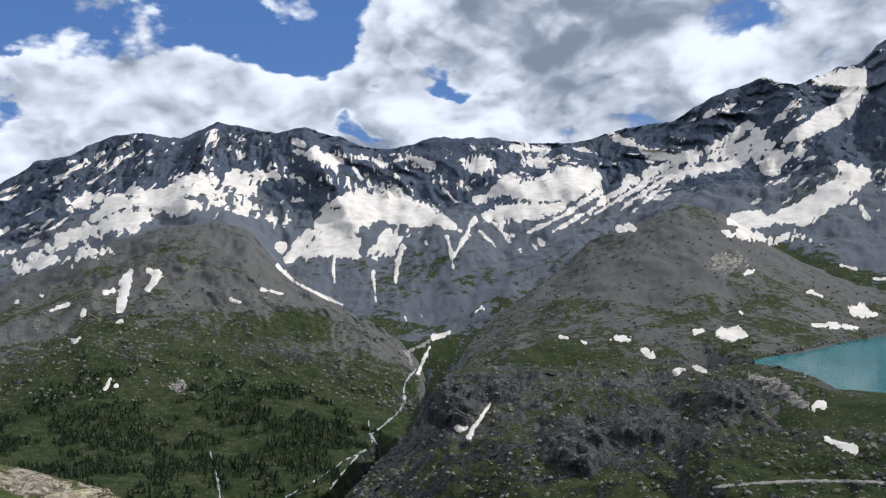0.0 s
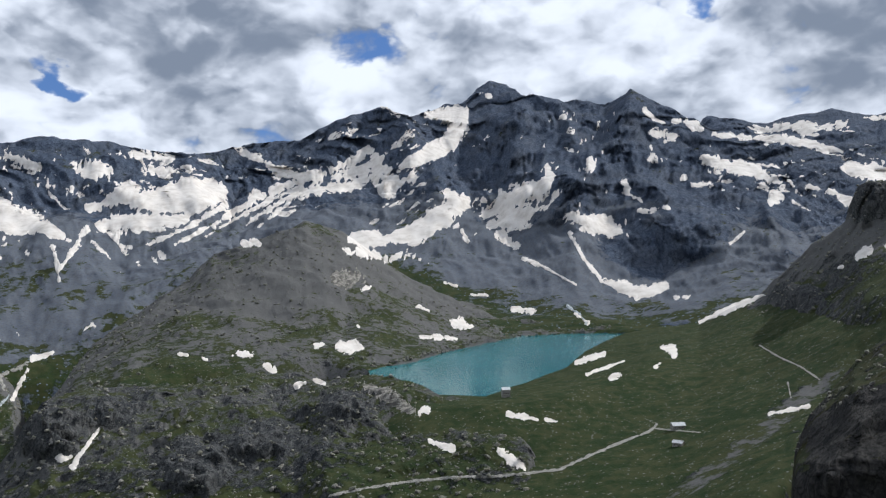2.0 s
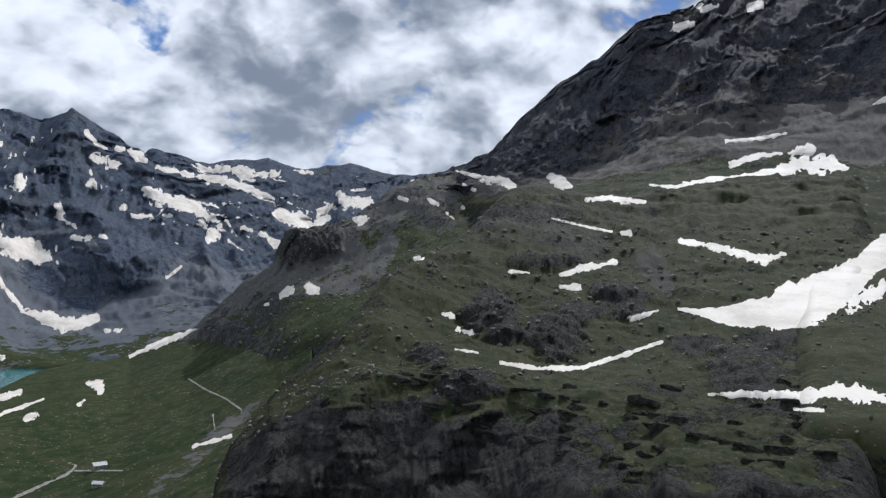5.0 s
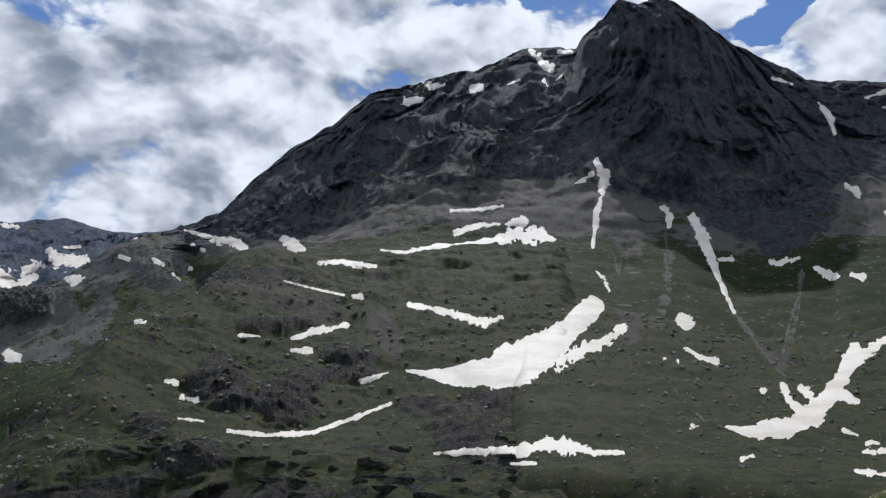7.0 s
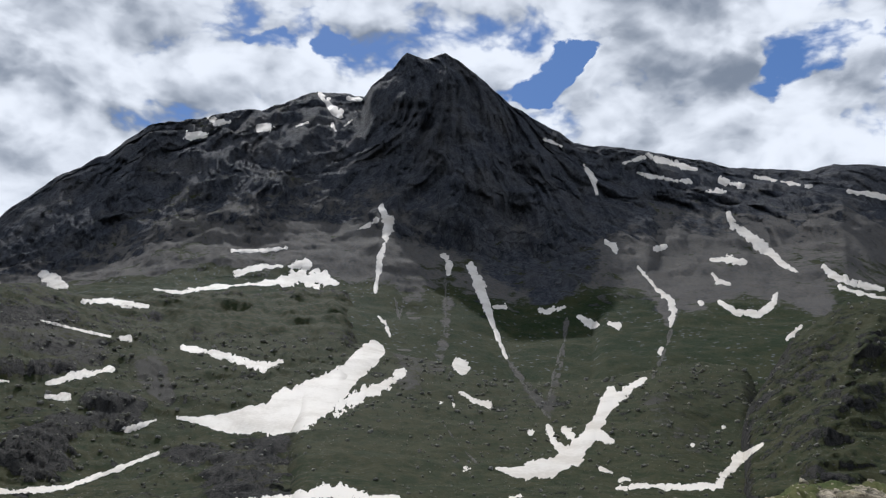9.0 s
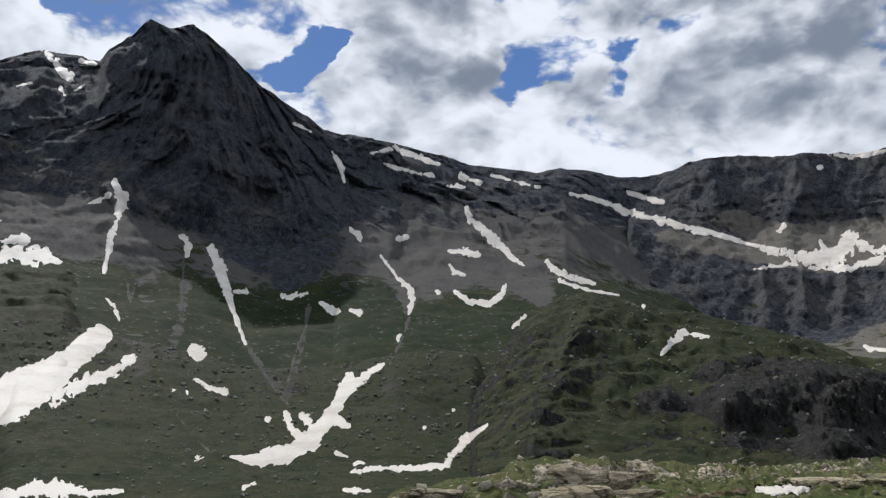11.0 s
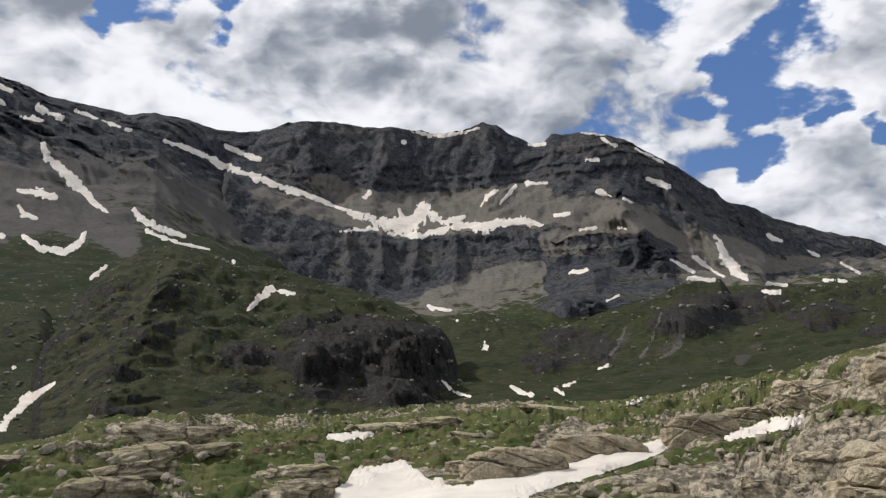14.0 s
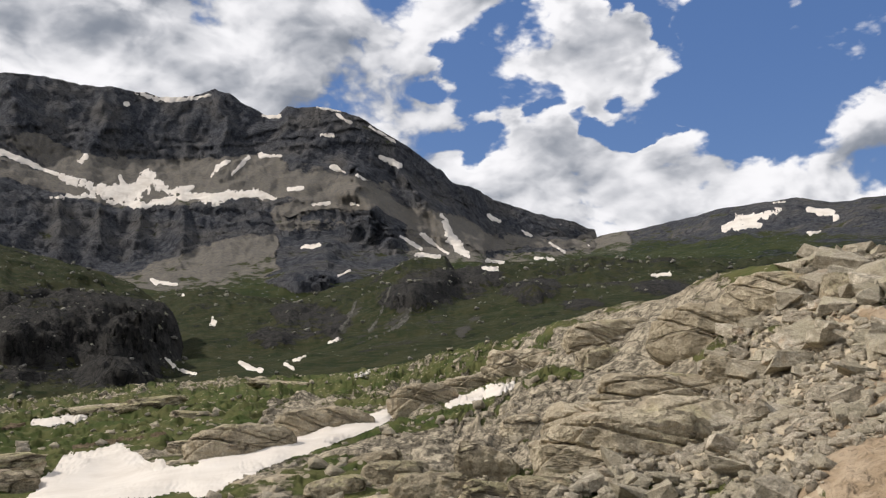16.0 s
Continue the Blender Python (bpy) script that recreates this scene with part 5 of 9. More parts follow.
cover("rock_terrain", 0.1, 0.1, [(29.2, -42.9, 173.4, 0.78, 7.81), (29.0, -47.8, 173.6, 0.76, 7.63), (27.3, -50.5, 174.0, 0.63, 6.26)])
cover("valley_slope", 0, 0, [(216, -524, 195, 10.8, 107.2)])
cover("valley_slope", 0, 0, [(254, -758, 217, 16.3, 162.8)])
cover("valley_slope", 0, 0, [(146, -587, 198, 8.2, 82.0)])
cover("valley_slope", 0, 0, [(52, -487, 194, 4.7, 46.5), (1.7, -43.8, 180.9, 0.36, 0.57)])
cover("rock_terrain", 0, 0, [(52, -487, 194, 4.7, 46.5), (1.7, -43.8, 180.9, 0.36, 0.57)])
cover("valley_slope", 0.2, 0.9, [(230, -450, 177, 2.7, 17.8), (186, -351, 170, 2.2, 10.0)])
cover("valley_slope", 0.2, 0.9, [(139, -422, 179, 2.4, 24.1), (112, -319, 173, 1.8, 13.7)])
cover("far_hill", 0.1, 1, [(278, -1844, 333, 22.8, 228.4), (375, -1964, 347, 19.1, 190.6)])
cover("cirque_mountain", 0.1, 1, [(278, -1844, 333, 22.8, 228.4), (375, -1964, 347, 19.1, 190.6)])
cover("rock_terrain", 0, 1, [(1.8, -23.1, 176.4, 0.64, 2.91), (0.4, -25.8, 177.3, 0.88, 4.32), (-1.5, -32.6, 179.0, 1.11, 4.14), (-3.1, -32.1, 180.1, 0.88, 3.66), (-1.4, -20.7, 177.4, 1.14, 3.52), (-0.2, -18.4, 176.5, 0.76, 1.86)])
cover("rock_terrain", 0.05, 0, [(9.9, -41.6, 175.9, 1.75, 9.70), (5.7, -33.2, 176.4, 1.61, 8.96), (3.9, -36.9, 177.0, 1.26, 5.78), (10.1, -50.1, 177.8, 1.39, 7.13), (7.2, -53.7, 179.4, 1.10, 7.50), (1.7, -44.1, 181.2, 0.90, 1.42)])
cover("rock_terrain", 0.15, 0, [(14.0, -30.2, 174.7, 0.91, 5.92), (10.3, -29.7, 175.0, 0.86, 4.71), (7.1, -25.7, 175.0, 0.74, 3.77)])
cover("rock_terrain", 0.9, 0, [(12.2, -45.9, 176.1, 0.32, 0.82), (11.2, -47.1, 176.7, 0.33, 1.72), (8.9, -44.1, 176.7, 0.24, 1.23)])
cover("rock_terrain", 0.9, 0, [(23.7, -33.5, 174.3, 0.28, 2.81), (31.4, -39.4, 173.8, 0.55, 5.50), (43.0, -46.1, 173.3, 0.60, 6.02)])
cover("rock_knoll", 0.05, 0.1, [(-23.3, 45.2, 168.5, 0.71, 3.55), (-21.1, 44.9, 167.9, 0.48, 3.49)])
# More dark rock than the outcrops need, standing for the hill's cloud shade.
cover("dark_hill", 0.25, 0.1, [(272, -257, 182, 12.7, 51.0), (249, -252, 178, 12.0, 53.3), (263, -291, 182, 10.6, 41.0), (248, -292, 172, 10.4, 48.3)])
cover("dark_hill", 0.3, 0.1, [(208, -191, 165, 3.8, 17.1), (179, -206, 164, 5.2, 45.3)])
cover("valley_slope", 0.2, 0, [(222, -353, 170, 5.1, 50.9), (241, -419, 171, 4.6, 45.9)])
cover("valley_slope", 0.2, 0, [(323, -537, 183, 8.5, 84.9), (273, -514, 182, 4.7, 44.0)])
cover("valley_slope", 0.1, 0, [(232, -579, 200, 10.1, 85.9)])
cover("valley_slope", 0.1, 0, [(257, -759, 216, 10.9, 108.9)])
cover("valley_slope", 0.1, 0, [(130, -503, 194, 8.5, 84.5)])
cover("valley_slope", 0.5, 0.6, [(162, -336, 170, 6.6, 65.9), (147, -345, 172, 6.6, 66.0), (151, -417, 179, 7.8, 78.2)])
cover("rock_terrain", 0.1, 0.1, [(61.7, -80.2, 172.0, 0.83, 8.26), (57.1, -87.1, 172.1, 0.85, 8.50), (38.1, -66.2, 173.6, 0.52, 5.20)])
cover("valley_slope", 0.4, 0.5, [(91, -617, 202, 8.5, 84.7), (133, -661, 209, 9.2, 91.5)])
cover("cirque_mountain", 0, 0, [(1371, -1467, 608, 41.8, 76.0), (1247, -1575, 611, 47.4, 88.4), (1104, -1611, 613, 40.7, 87.7)])
cover("cirque_mountain", 0, 0, [(1519, -1350, 620, 42.3, 92.1), (1683, -1382, 706, 45.6, 143.5), (1514, -1153, 559, 39.5, 173.6)])
cover("cirque_mountain", 0, 0, [(1161, -1035, 360, 27.6, 83.4), (1100, -1089, 340, 31.7, 82.8), (996, -1128, 326, 30.8, 78.8), (944, -1226, 352, 27.4, 80.5), (816, -1225, 353, 26.1, 87.7)])
cover("cirque_mountain", 0, 1, [(1443, -1371, 560, 19.2, 31.7), (1286, -1323, 490, 22.8, 91.1), (1159, -1311, 446, 24.0, 72.7), (1071, -1372, 445, 26.3, 95.3), (1007, -1425, 470, 21.6, 72.3)])
cover("cirque_mountain", 0.05, 1, [(696, -943, 238, 11.1, 44.6), (699, -1033, 267, 13.6, 56.4), (726, -1156, 303, 11.2, 49.7)])
cover("cirque_mountain", 0.3, 0.6, [(771, -1267, 344, 14.2, 41.8), (679, -1307, 341, 14.1, 27.2)])
cover("cirque_mountain", 0, 0, [(604, -1054, 264, 24.8, 139.1), (555, -1083, 263, 29.8, 214.1), (487, -1071, 260, 20.8, 208.0)])
cover("cirque_mountain", 0, 1, [(572, -1487, 350, 26.1, 81.3), (518, -1486, 325, 25.7, 165.8)])
cover("cirque_mountain", 0, 0, [(688, -1664, 458, 37.1, 103.8), (619, -1784, 442, 33.6, 81.6), (556, -1901, 398, 27.0, 91.9)])
cover("rock_terrain", 1.0, 0, [(62.9, -61.8, 171.0, 1.08, 0), (61.6, -69.9, 170.8, 1.27, 0), (56.2, -78.2, 171.0, 1.44, 0), (58.0, -100.7, 170.5, 1.58, 0), (55.6, -113.4, 171.0, 1.20, 0)])
cover("rock_terrain", 1.0, 0, [(41.4, -27.7, 173.8, 0.88, 0), (35.3, -27.0, 173.3, 1.04, 0), (55.0, -44.2, 172.2, 0.58, 0), (39.9, -40.8, 172.4, 1.17, 0), (39.4, -47.1, 172.3, 0.84, 0)])
cover("rock_terrain", 1.0, 0, [(38.7, -49.5, 172.3, 0.69, 0), (49.2, -52.9, 171.7, 0.79, 0)])
cover("rock_terrain", 1.0, 0, [(14.3, -29.1, 174.3, 0.36, 0), (15.2, -27.5, 174.3, 0.43, 0)])
cover("rock_terrain", 1.0, 0, [(20.9, -34.7, 173.8, 0.39, 0), (20.1, -40.3, 173.9, 0.43, 0), (16.3, -42.2, 174.4, 0.37, 0), (15.7, -50.3, 175.3, 0.36, 0)])
cover("rock_terrain", 1.0, 0, [(6.9, -24.7, 174.9, 0.39, 0), (5.6, -24.5, 175.1, 0.28, 0)])
cover("rock_terrain", 1.0, 0, [(21.0, -37.7, 173.8, 0.35, 0), (21.3, -41.9, 173.8, 0.32, 0)])
cover("rock_terrain", 1.0, 0, [(41.4, -17.5, 174.3, 0.80, 0), (48.3, -23.2, 174.2, 0.51, 0)])
cover("rock_terrain", 1.0, 0, [(48.6, -35.5, 172.8, 1.23, 0), (40.9, -43.4, 172.3, 1.14, 0), (48.6, -59.0, 171.5, 1.04, 0)])
cover("rock_terrain", 1.0, 0, [(41.2, -52.0, 172.1, 1.00, 0), (42.7, -44.8, 172.2, 1.10, 0), (35.7, -54.0, 172.5, 0.88, 0)])
cover("rocky_bench", 1.0, 0, [(196.3, 134.6, 148.3, 2.61, 0), (204.0, 122.7, 150.9, 2.93, 0), (211.0, 110.2, 154.2, 2.27, 0)])
cover("rocky_bench", 1.0, 0, [(211.1, 109.9, 144.9, 2.61, 0), (217.3, 97.1, 150.2, 3.58, 0), (223.3, 82.4, 150.9, 3.90, 0), (229.1, 64.5, 148.7, 3.26, 0)])
cover("rocky_bench", 1.0, 0, [(231.8, 54.0, 137.0, 3.61, 0), (235.8, 32.4, 140.3, 2.95, 0), (237.5, 15.9, 134.7, 3.29, 0)])
cover("rocky_bench", 1.0, 0, [(198.7, 130.9, 158.7, 3.89, 0), (208.6, 114.6, 162.3, 4.21, 0), (218.5, 94.4, 159.8, 3.24, 0)])
crag("rocky_bench", 341.7, 150.8, 163.8, 20.3, 12.7)
crag("rocky_bench", 317.8, 114.1, 157.2, 20.7, 11.9)
crag("rocky_bench", 275.3, 33.1, 152.6, 22.7, 11.0)
crag("rocky_bench", 228.8, 107.8, 147.3, 15.6, 6.6)
crag("dark_hill", 220.1, -216.1, 170.8, 27.2, 11.7)
crag("dark_hill", 205.2, -233.4, 164.3, 23.2, 10.1)
crag("dark_hill", 271.0, -280.8, 181.2, 29.1, 9.5)
crag("dark_hill", 228.9, -275.0, 170.6, 19.4, 13.6)
crag("dark_hill", 275.7, -246.4, 183.9, 20.1, 6.5)
crag("dark_hill", 258.9, -205.0, 173.2, 22.4, 6.7)
crag("valley_slope", 190.0, -459.1, 187.2, 37.1, 8.8)
crag("valley_slope", 223.8, -590.5, 199.1, 25.7, 12.0)
crag("valley_slope", 233.3, -442.6, 173.7, 17.0, 6.1)
crag("valley_slope", 221.2, -351.3, 169.6, 16.9, 5.1)
crag("cirque_mountain", 503.4, -863.9, 218.2, 67.9, 16.3)
crag("valley_slope", 190.2, -460.2, 187.4, 30.4, 9.5)
crag("valley_slope", 236.0, -703.0, 205.2, 50.3, 12.1)
crag("valley_slope", 122.6, -493.6, 191.7, 24.2, 7.9)
crag("valley_slope", 51.2, -450.2, 190.7, 18.4, 4.3)
crag("valley_slope", 307.3, -513.5, 180.6, 24.4, 7.3)
crag("rocky_ridge", 1106.7, 836.3, 219.6, 65.9, 39.5)
crag("rocky_ridge", 1124.2, 798.8, 232.1, 56.2, 35.6)
crag("rocky_hillside", 121.0, 812.8, -28.9, 51.8, 28.8)
crag("rocky_hillside", 163.5, 856.0, -18.3, 36.4, 15.2)
crag("rocky_hillside", 1.8, 966.2, -19.5, 53.5, 46.8)
crag("rocky_hillside", 124.6, 801.3, -30.5, 45.5, 15.9)
crag("rocky_hillside", 202.5, 849.0, -13.8, 66.7, 21.8)
crag("rocky_hillside", 295.4, 882.9, -0.1, 51.5, 23.2)
crag("rocky_hillside", 59.7, 1039.6, -5.4, 50.2, 21.5)
crag("rocky_ridge", 1123.1, 854.0, 228.4, 57.4, 34.5)
crag("rocky_ridge", 984.3, 875.7, 93.6, 62.7, 26.9)
crag("dark_hill", 236.3, -223.6, 172.3, 26.5, 8.8)
crag("dark_hill", 236.4, -261.9, 175.2, 28.7, 10.5)
crag("valley_slope", 319.7, -531.4, 181.1, 21.0, 6.7)
crag("valley_slope", 217.5, -346.0, 168.8, 16.6, 3.3)
crag("valley_slope", 230.8, -413.6, 170.5, 19.3, 3.9)
crag("valley_slope", 131.3, -494.5, 190.4, 24.3, 8.3)
crag("valley_slope", 71.6, -365.2, 181.4, 15.1, 3.0)
crag("dark_hill", 177.3, -203.8, 163.5, 12.8, 4.4)
crag("rocky_bench", 390.1, 126.0, 166.8, 16.7, 6.7)
crag("rocky_bench", 439.4, 115.7, 176.9, 18.5, 6.2)
crag("rocky_bench", 368.1, 32.1, 160.9, 17.6, 5.0)
crag("rocky_bench", 476.1, 188.2, 195.5, 20.8, 6.9)
crag("rocky_bench", 413.1, 111.5, 168.9, 20.3, 7.5)
crag("rocky_bench", 309.6, 129.1, 160.7, 13.7, 4.6)
crag("rocky_bench", 371.7, 67.9, 156.7, 20.5, 6.2)
crag("rocky_bench", 439.0, 124.9, 180.0, 18.6, 5.6)
crag("rocky_bench", 265.8, 141.3, 153.7, 12.3, 5.3)
crag("rocky_bench", 496.0, 170.1, 196.7, 21.3, 6.4)
crag("rocky_bench", 239.7, 16.1, 151.9, 14.8, 3.9)


# ---- snow ----
def old_snow(n, spot):
    wide = n.noise(spot, 0.03, 5, 0.6)
    fine = n.noise(spot, 0.6, 5, 0.6)
    dust = n.ramp(n.math("ADD", n.math("MULTIPLY", wide, 0.7), n.math("MULTIPLY", fine, 0.3)), 0.42, 0.66)
    return n.mix(dust, (0.68, 0.632, 0.565), (0.53, 0.478, 0.412)), 0.65, n.math("ADD", wide, n.math("MULTIPLY", fine, 0.15)), 0.5


SNOW = surface("old_snow", old_snow)


def weld(verts, faces):
    """Join points that lie in one place."""
    key = np.round(verts, 3)
    _, first, back = np.unique(key, axis=0, return_index=True, return_inverse=True)
    faces = back.reshape(-1)[faces]
    sound = (faces[:, 0] != faces[:, 1]) & (faces[:, 1] != faces[:, 2]) & (faces[:, 2] != faces[:, 0])
    return verts[first], faces[sound]


def fill(g, f, rounds):
    """The surface of a snow bed, which levels the hollows of the ground under it."""
    z = g[..., 2].copy()
    for _ in range(rounds):
        p = np.pad(z, 1, mode="edge")
        z = np.maximum(g[..., 2], (p[:-2, 1:-1] + p[2:, 1:-1] + p[1:-1, :-2] + p[1:-1, 2:] + 2 * p[1:-1, 1:-1]) / 6)
    deep = np.clip(f.reshape(z.shape) * 1.5, 0, 1)
    out = g.copy()
    out[..., 2] = np.maximum(g[..., 2], g[..., 2] * (1 - deep) + z * deep)
    return out


def skin(name, g, f, material, thick, most=14):
    """The part of a grid of points g where the field f is positive, cut along its edge and raised off the ground."""
    nr, nc = g.shape[:2]
    v = g.reshape(-1, 3)
    du, dv = np.gradient(g, axis=0), np.gradient(g, axis=1)
    nrm = np.cross(dv, du).reshape(-1, 3)
    nrm /= np.linalg.norm(nrm, axis=1)[:, None] + 1e-9
    nrm[nrm[:, 2] < 0] *= -1
    depth = np.hypot(v[:, 0], v[:, 1]) * thick
    v = v + nrm * (depth * np.clip(0.25 + f * 1.2, 0.25, 1.0))[:, None]
    a = (np.arange(nr - 1)[:, None] * nc + np.arange(nc - 1)[None]).ravel()
    tris = np.concatenate([np.stack([a, a + nc, a + 1], 1), np.stack([a + 1, a + nc, a + nc + 1], 1)])
    inside = f[tris] > 0
    count = inside.sum(1)
    verts, faces = [v], [tris[count == 3]]
    base = len(v)
    for want in (1, 2):
        t = tris[count == want]
        if not len(t):
            continue
        odd = (f[t] > 0) if want == 1 else (f[t] <= 0)
        s = odd.argmax(1)
        t = np.stack([t[np.arange(len(t)), (s + j) % 3] for j in range(3)], 1)
        cut = []
        for j in (1, 2):
            fa, fb = f[t[:, 0]], f[t[:, j]]
            w = (fa / (fa - fb))[:, None]
            cut.append(v[t[:, 0]] * (1 - w) + v[t[:, j]] * w)
        n = len(t)
        ia, ib = base + np.arange(n), base + n + np.arange(n)
        verts += cut
        base += 2 * n
        if want == 1:
            faces.append(np.stack([t[:, 0], ia, ib], 1))
        else:
            faces += [np.stack([ia, t[:, 1], t[:, 2]], 1), np.stack([ia, t[:, 2], ib], 1)]
    verts, faces = np.concatenate(verts), np.concatenate(faces)
    if len(faces) < 2:
        return []
    used, faces = np.unique(faces, return_inverse=True)
    faces = faces.reshape(-1, 3)
    verts = verts[used]
    verts, faces = weld(verts, faces)
    tag = np.arange(len(verts))
    while True:
        low = tag[faces].min(1)
        fresh = tag.copy()
        for j in range(3):
            np.minimum.at(fresh, faces[:, j], low)
        fresh = fresh[fresh]
        if (fresh == tag).all():
            break
        tag = fresh
    owner = tag[faces[:, 0]]
    names, sizes = np.unique(owner, return_counts=True)
    order = np.argsort(-sizes)
    made = []
    for o in order[:most]:
        if sizes[o] < max(6, 0.012 * sizes.max()):
            break
        part_faces = faces[owner == names[o]]
        used, part_faces = np.unique(part_faces, return_inverse=True)
        part_faces = part_faces.reshape(-1, 3)
        me = bpy.data.meshes.new(name)
        me.vertices.add(len(used))
        me.vertices.foreach_set("co", verts[used].astype(np.float32).ravel())
        me.loops.add(part_faces.size)
        me.loops.foreach_set("vertex_index", part_faces.astype(np.int32).ravel())
        me.polygons.add(len(part_faces))
        me.polygons.foreach_set("loop_start", np.arange(0, part_faces.size, 3, dtype=np.int32))
        me.polygons.foreach_set("use_smooth", np.ones(len(part_faces), dtype=bool))
        me.materials.append(material)
        me.update(calc_edges=True)
        made.append(new(name, me))
    return made


def around(form, spots):
    """The part of a landform's grid that lies in the directions of a chain of spots."""
    ob, co, rows, cols, crest, ribs = FORMS[form]
    p = chain_of(spots)
    reach = 1.9 * p[:, 2].max()
    b, e, d = bearings(co)
    near = (b > p[:, 0].min() - reach) & (b < p[:, 0].max() + reach) & (e > p[:, 1].min() - reach) & (e < p[:, 1].max() + reach)
    near &= (d > 0.7 * p[:, 3].min()) & (d < 1.42 * p[:, 3].max())
    near = near.reshape(rows, cols)
    near[:max(crest - 1, 0)] = False
    return near


def drape(name, form, edge, spots, material, thick=0.0011):
    """A layer that lies on a landform: over spots (x, y, z, half width across the slope, half length up it), joined into a band
    with a ragged edge."""
    ob, co, rows, cols, crest, ribs = FORMS[form]
    p = np.array(spots, dtype=float)
    near = around(form, spots)
    rr, cc = np.where(near.any(1))[0], np.where(near.any(0))[0]
    if len(rr) < 2 or len(cc) < 2:
        return []
    r0, r1, c0, c1 = max(rr[0] - 1, 0), min(rr[-1] + 2, rows), max(cc[0] - 1, 0), min(cc[-1] + 2, cols)
    g = np.concatenate([co.reshape(rows, cols, 3), ribs[..., None]], 2)[r0:r1, c0:c1]
    cell = np.median(np.linalg.norm((g[:, 1:] - g[:, :-1])[..., :3], axis=2))
    k = int(np.clip(round(cell / (0.22 * np.median(p[:, 3]))), 1, 5))
    k = max(1, min(k, int(((110000 if edge >= 0.35 else 45000) / g[..., 0].size) ** 0.5) or 1))
    for axis in (0, 1):
        m = g.shape[axis]
        u = np.arange((m - 1) * k + 1) / k
        i = np.minimum(u.astype(int), m - 2)
        w = (u - i).reshape((-1, 1, 1) if axis == 0 else (1, -1, 1))
        g = np.take(g, i, axis) * (1 - w) + np.take(g, i + 1, axis) * w
    g, bump = np.ascontiguousarray(g[..., :3]), g[..., 3]
    v = g.reshape(-1, 3)
    seen = bearings(v)
    best = nearness(v, spots, 0.35, seen=seen)
    size = np.median(chain_of(spots)[:, 2])
    f = 0.97 - best
    edgy = np.nonzero(best < 2.2)[0]
    way = np.stack([seen[0][edgy], seen[1][edgy], 0 * edgy], 1)
    f[edgy] += (0.6 + 2.2 * edge) * fractal(way / (3.2 * size) + 5.5, 3) + min(0.8, (0.0036 + 0.005 * edge) / size) * fractal(way / 0.0034 + 9.1, 4, gain=0.7)
    if edge >= 0.35:
        thin = min(size, 0.0045)
        slant = way[:, 0] + 0.45 * way[:, 1] * np.sin(way[:, 0] / (22 * thin))
        f[edgy] += edge * 1.3 * fractal(np.stack([slant / (0.6 * thin), way[:, 1] / (1.6 * thin), way[:, 2]], 1), 5)
        f[edgy] -= 0.08
    if edge >= 0.15 and SHED:
        f[edgy] -= SHED * min(edge, 0.5) * 2 * np.clip(bump.ravel()[edgy], -0.4, 0.6)
    g = fill(g, f, 160 if thick > 0.001 else 7)
    return skin(name, g, f, material, thick)


SCRAPS = {}
SNOW_ON = {}
SHED = 0.3  # how far standing ribs of rock stay clear of snow


def settle(form, p, spots, rounds, strong):
    """Level the rough ground of a landform where snow has filled its hollows."""
    ob, co, rows, cols, crest, ribs = FORMS[form]
    near = around(form, spots)
    rr, cc = np.where(near.any(1))[0], np.where(near.any(0))[0]
    if len(rr) < 4 or len(cc) < 4:
        return
    grid = co.reshape(rows, cols, 3)
    g = grid[rr[0]:rr[-1] + 1, cc[0]:cc[-1] + 1]
    soft = g.copy()
    for _ in range(rounds):
        q = np.pad(soft, ((1, 1), (1, 1), (0, 0)), mode="edge")
        soft = (q[:-2, 1:-1] + q[2:, 1:-1] + q[1:-1, :-2] + q[1:-1, 2:] + 2 * q[1:-1, 1:-1]) / 6
    edge = np.ones(g.shape[:2])
    for k in range(3):
        edge[k, :] = edge[-1 - k, :] = edge[:, k] = edge[:, -1 - k] = k / 3
    w = np.clip(1.7 - nearness(g.reshape(-1, 3), spots), 0, 1).reshape(g.shape[:2]) * edge
    w[:max(crest + 4 - rr[0], 0)] *= 0.2
    g += (soft - g) * (strong * w)[..., None]
    ob.data.vertices.foreach_set("co", co.astype(np.float32).ravel())
    ob.data.update()


def snow_patch(form, edge, spots):
    p = np.array(spots, dtype=float)
    if len(p) > 2:
        far = np.hypot(p[:, 0], p[:, 1])
        keep = np.abs(np.log(far / np.median(far))) < 0.45
        p, spots = p[keep], [w for w, k in zip(spots, keep) if k]
    close = np.hypot(p[:, 0], p[:, 1]).max() < 140
    settle(form, p, spots, 60 if close else 14, 0.97 if close else 0.85)
    wide, long = p[:, 3].max(), np.linalg.norm(p[-1, :2] - p[0, :2])
    field = wide > 30
    SNOW_ON.setdefault(form, []).append(spots)
    for k, ob in enumerate(drape("snowfield" if field else "snow_patch", form, edge, spots, SNOW, 0.0014 if close else 0.0007)):
        if k:
            SCRAPS.setdefault(form, []).append(ob)
            continue
        what = "broad old snowfield" if field else "narrow band of old snow" if long > 6 * np.median(p[:, 3]) else "small patch of old snow"
        base = FORMS[form][0]
        tagged(ob, f"{what} on the {base['category']}'s slope", "snow", group=f"snow on the {form}".replace("_", " "))


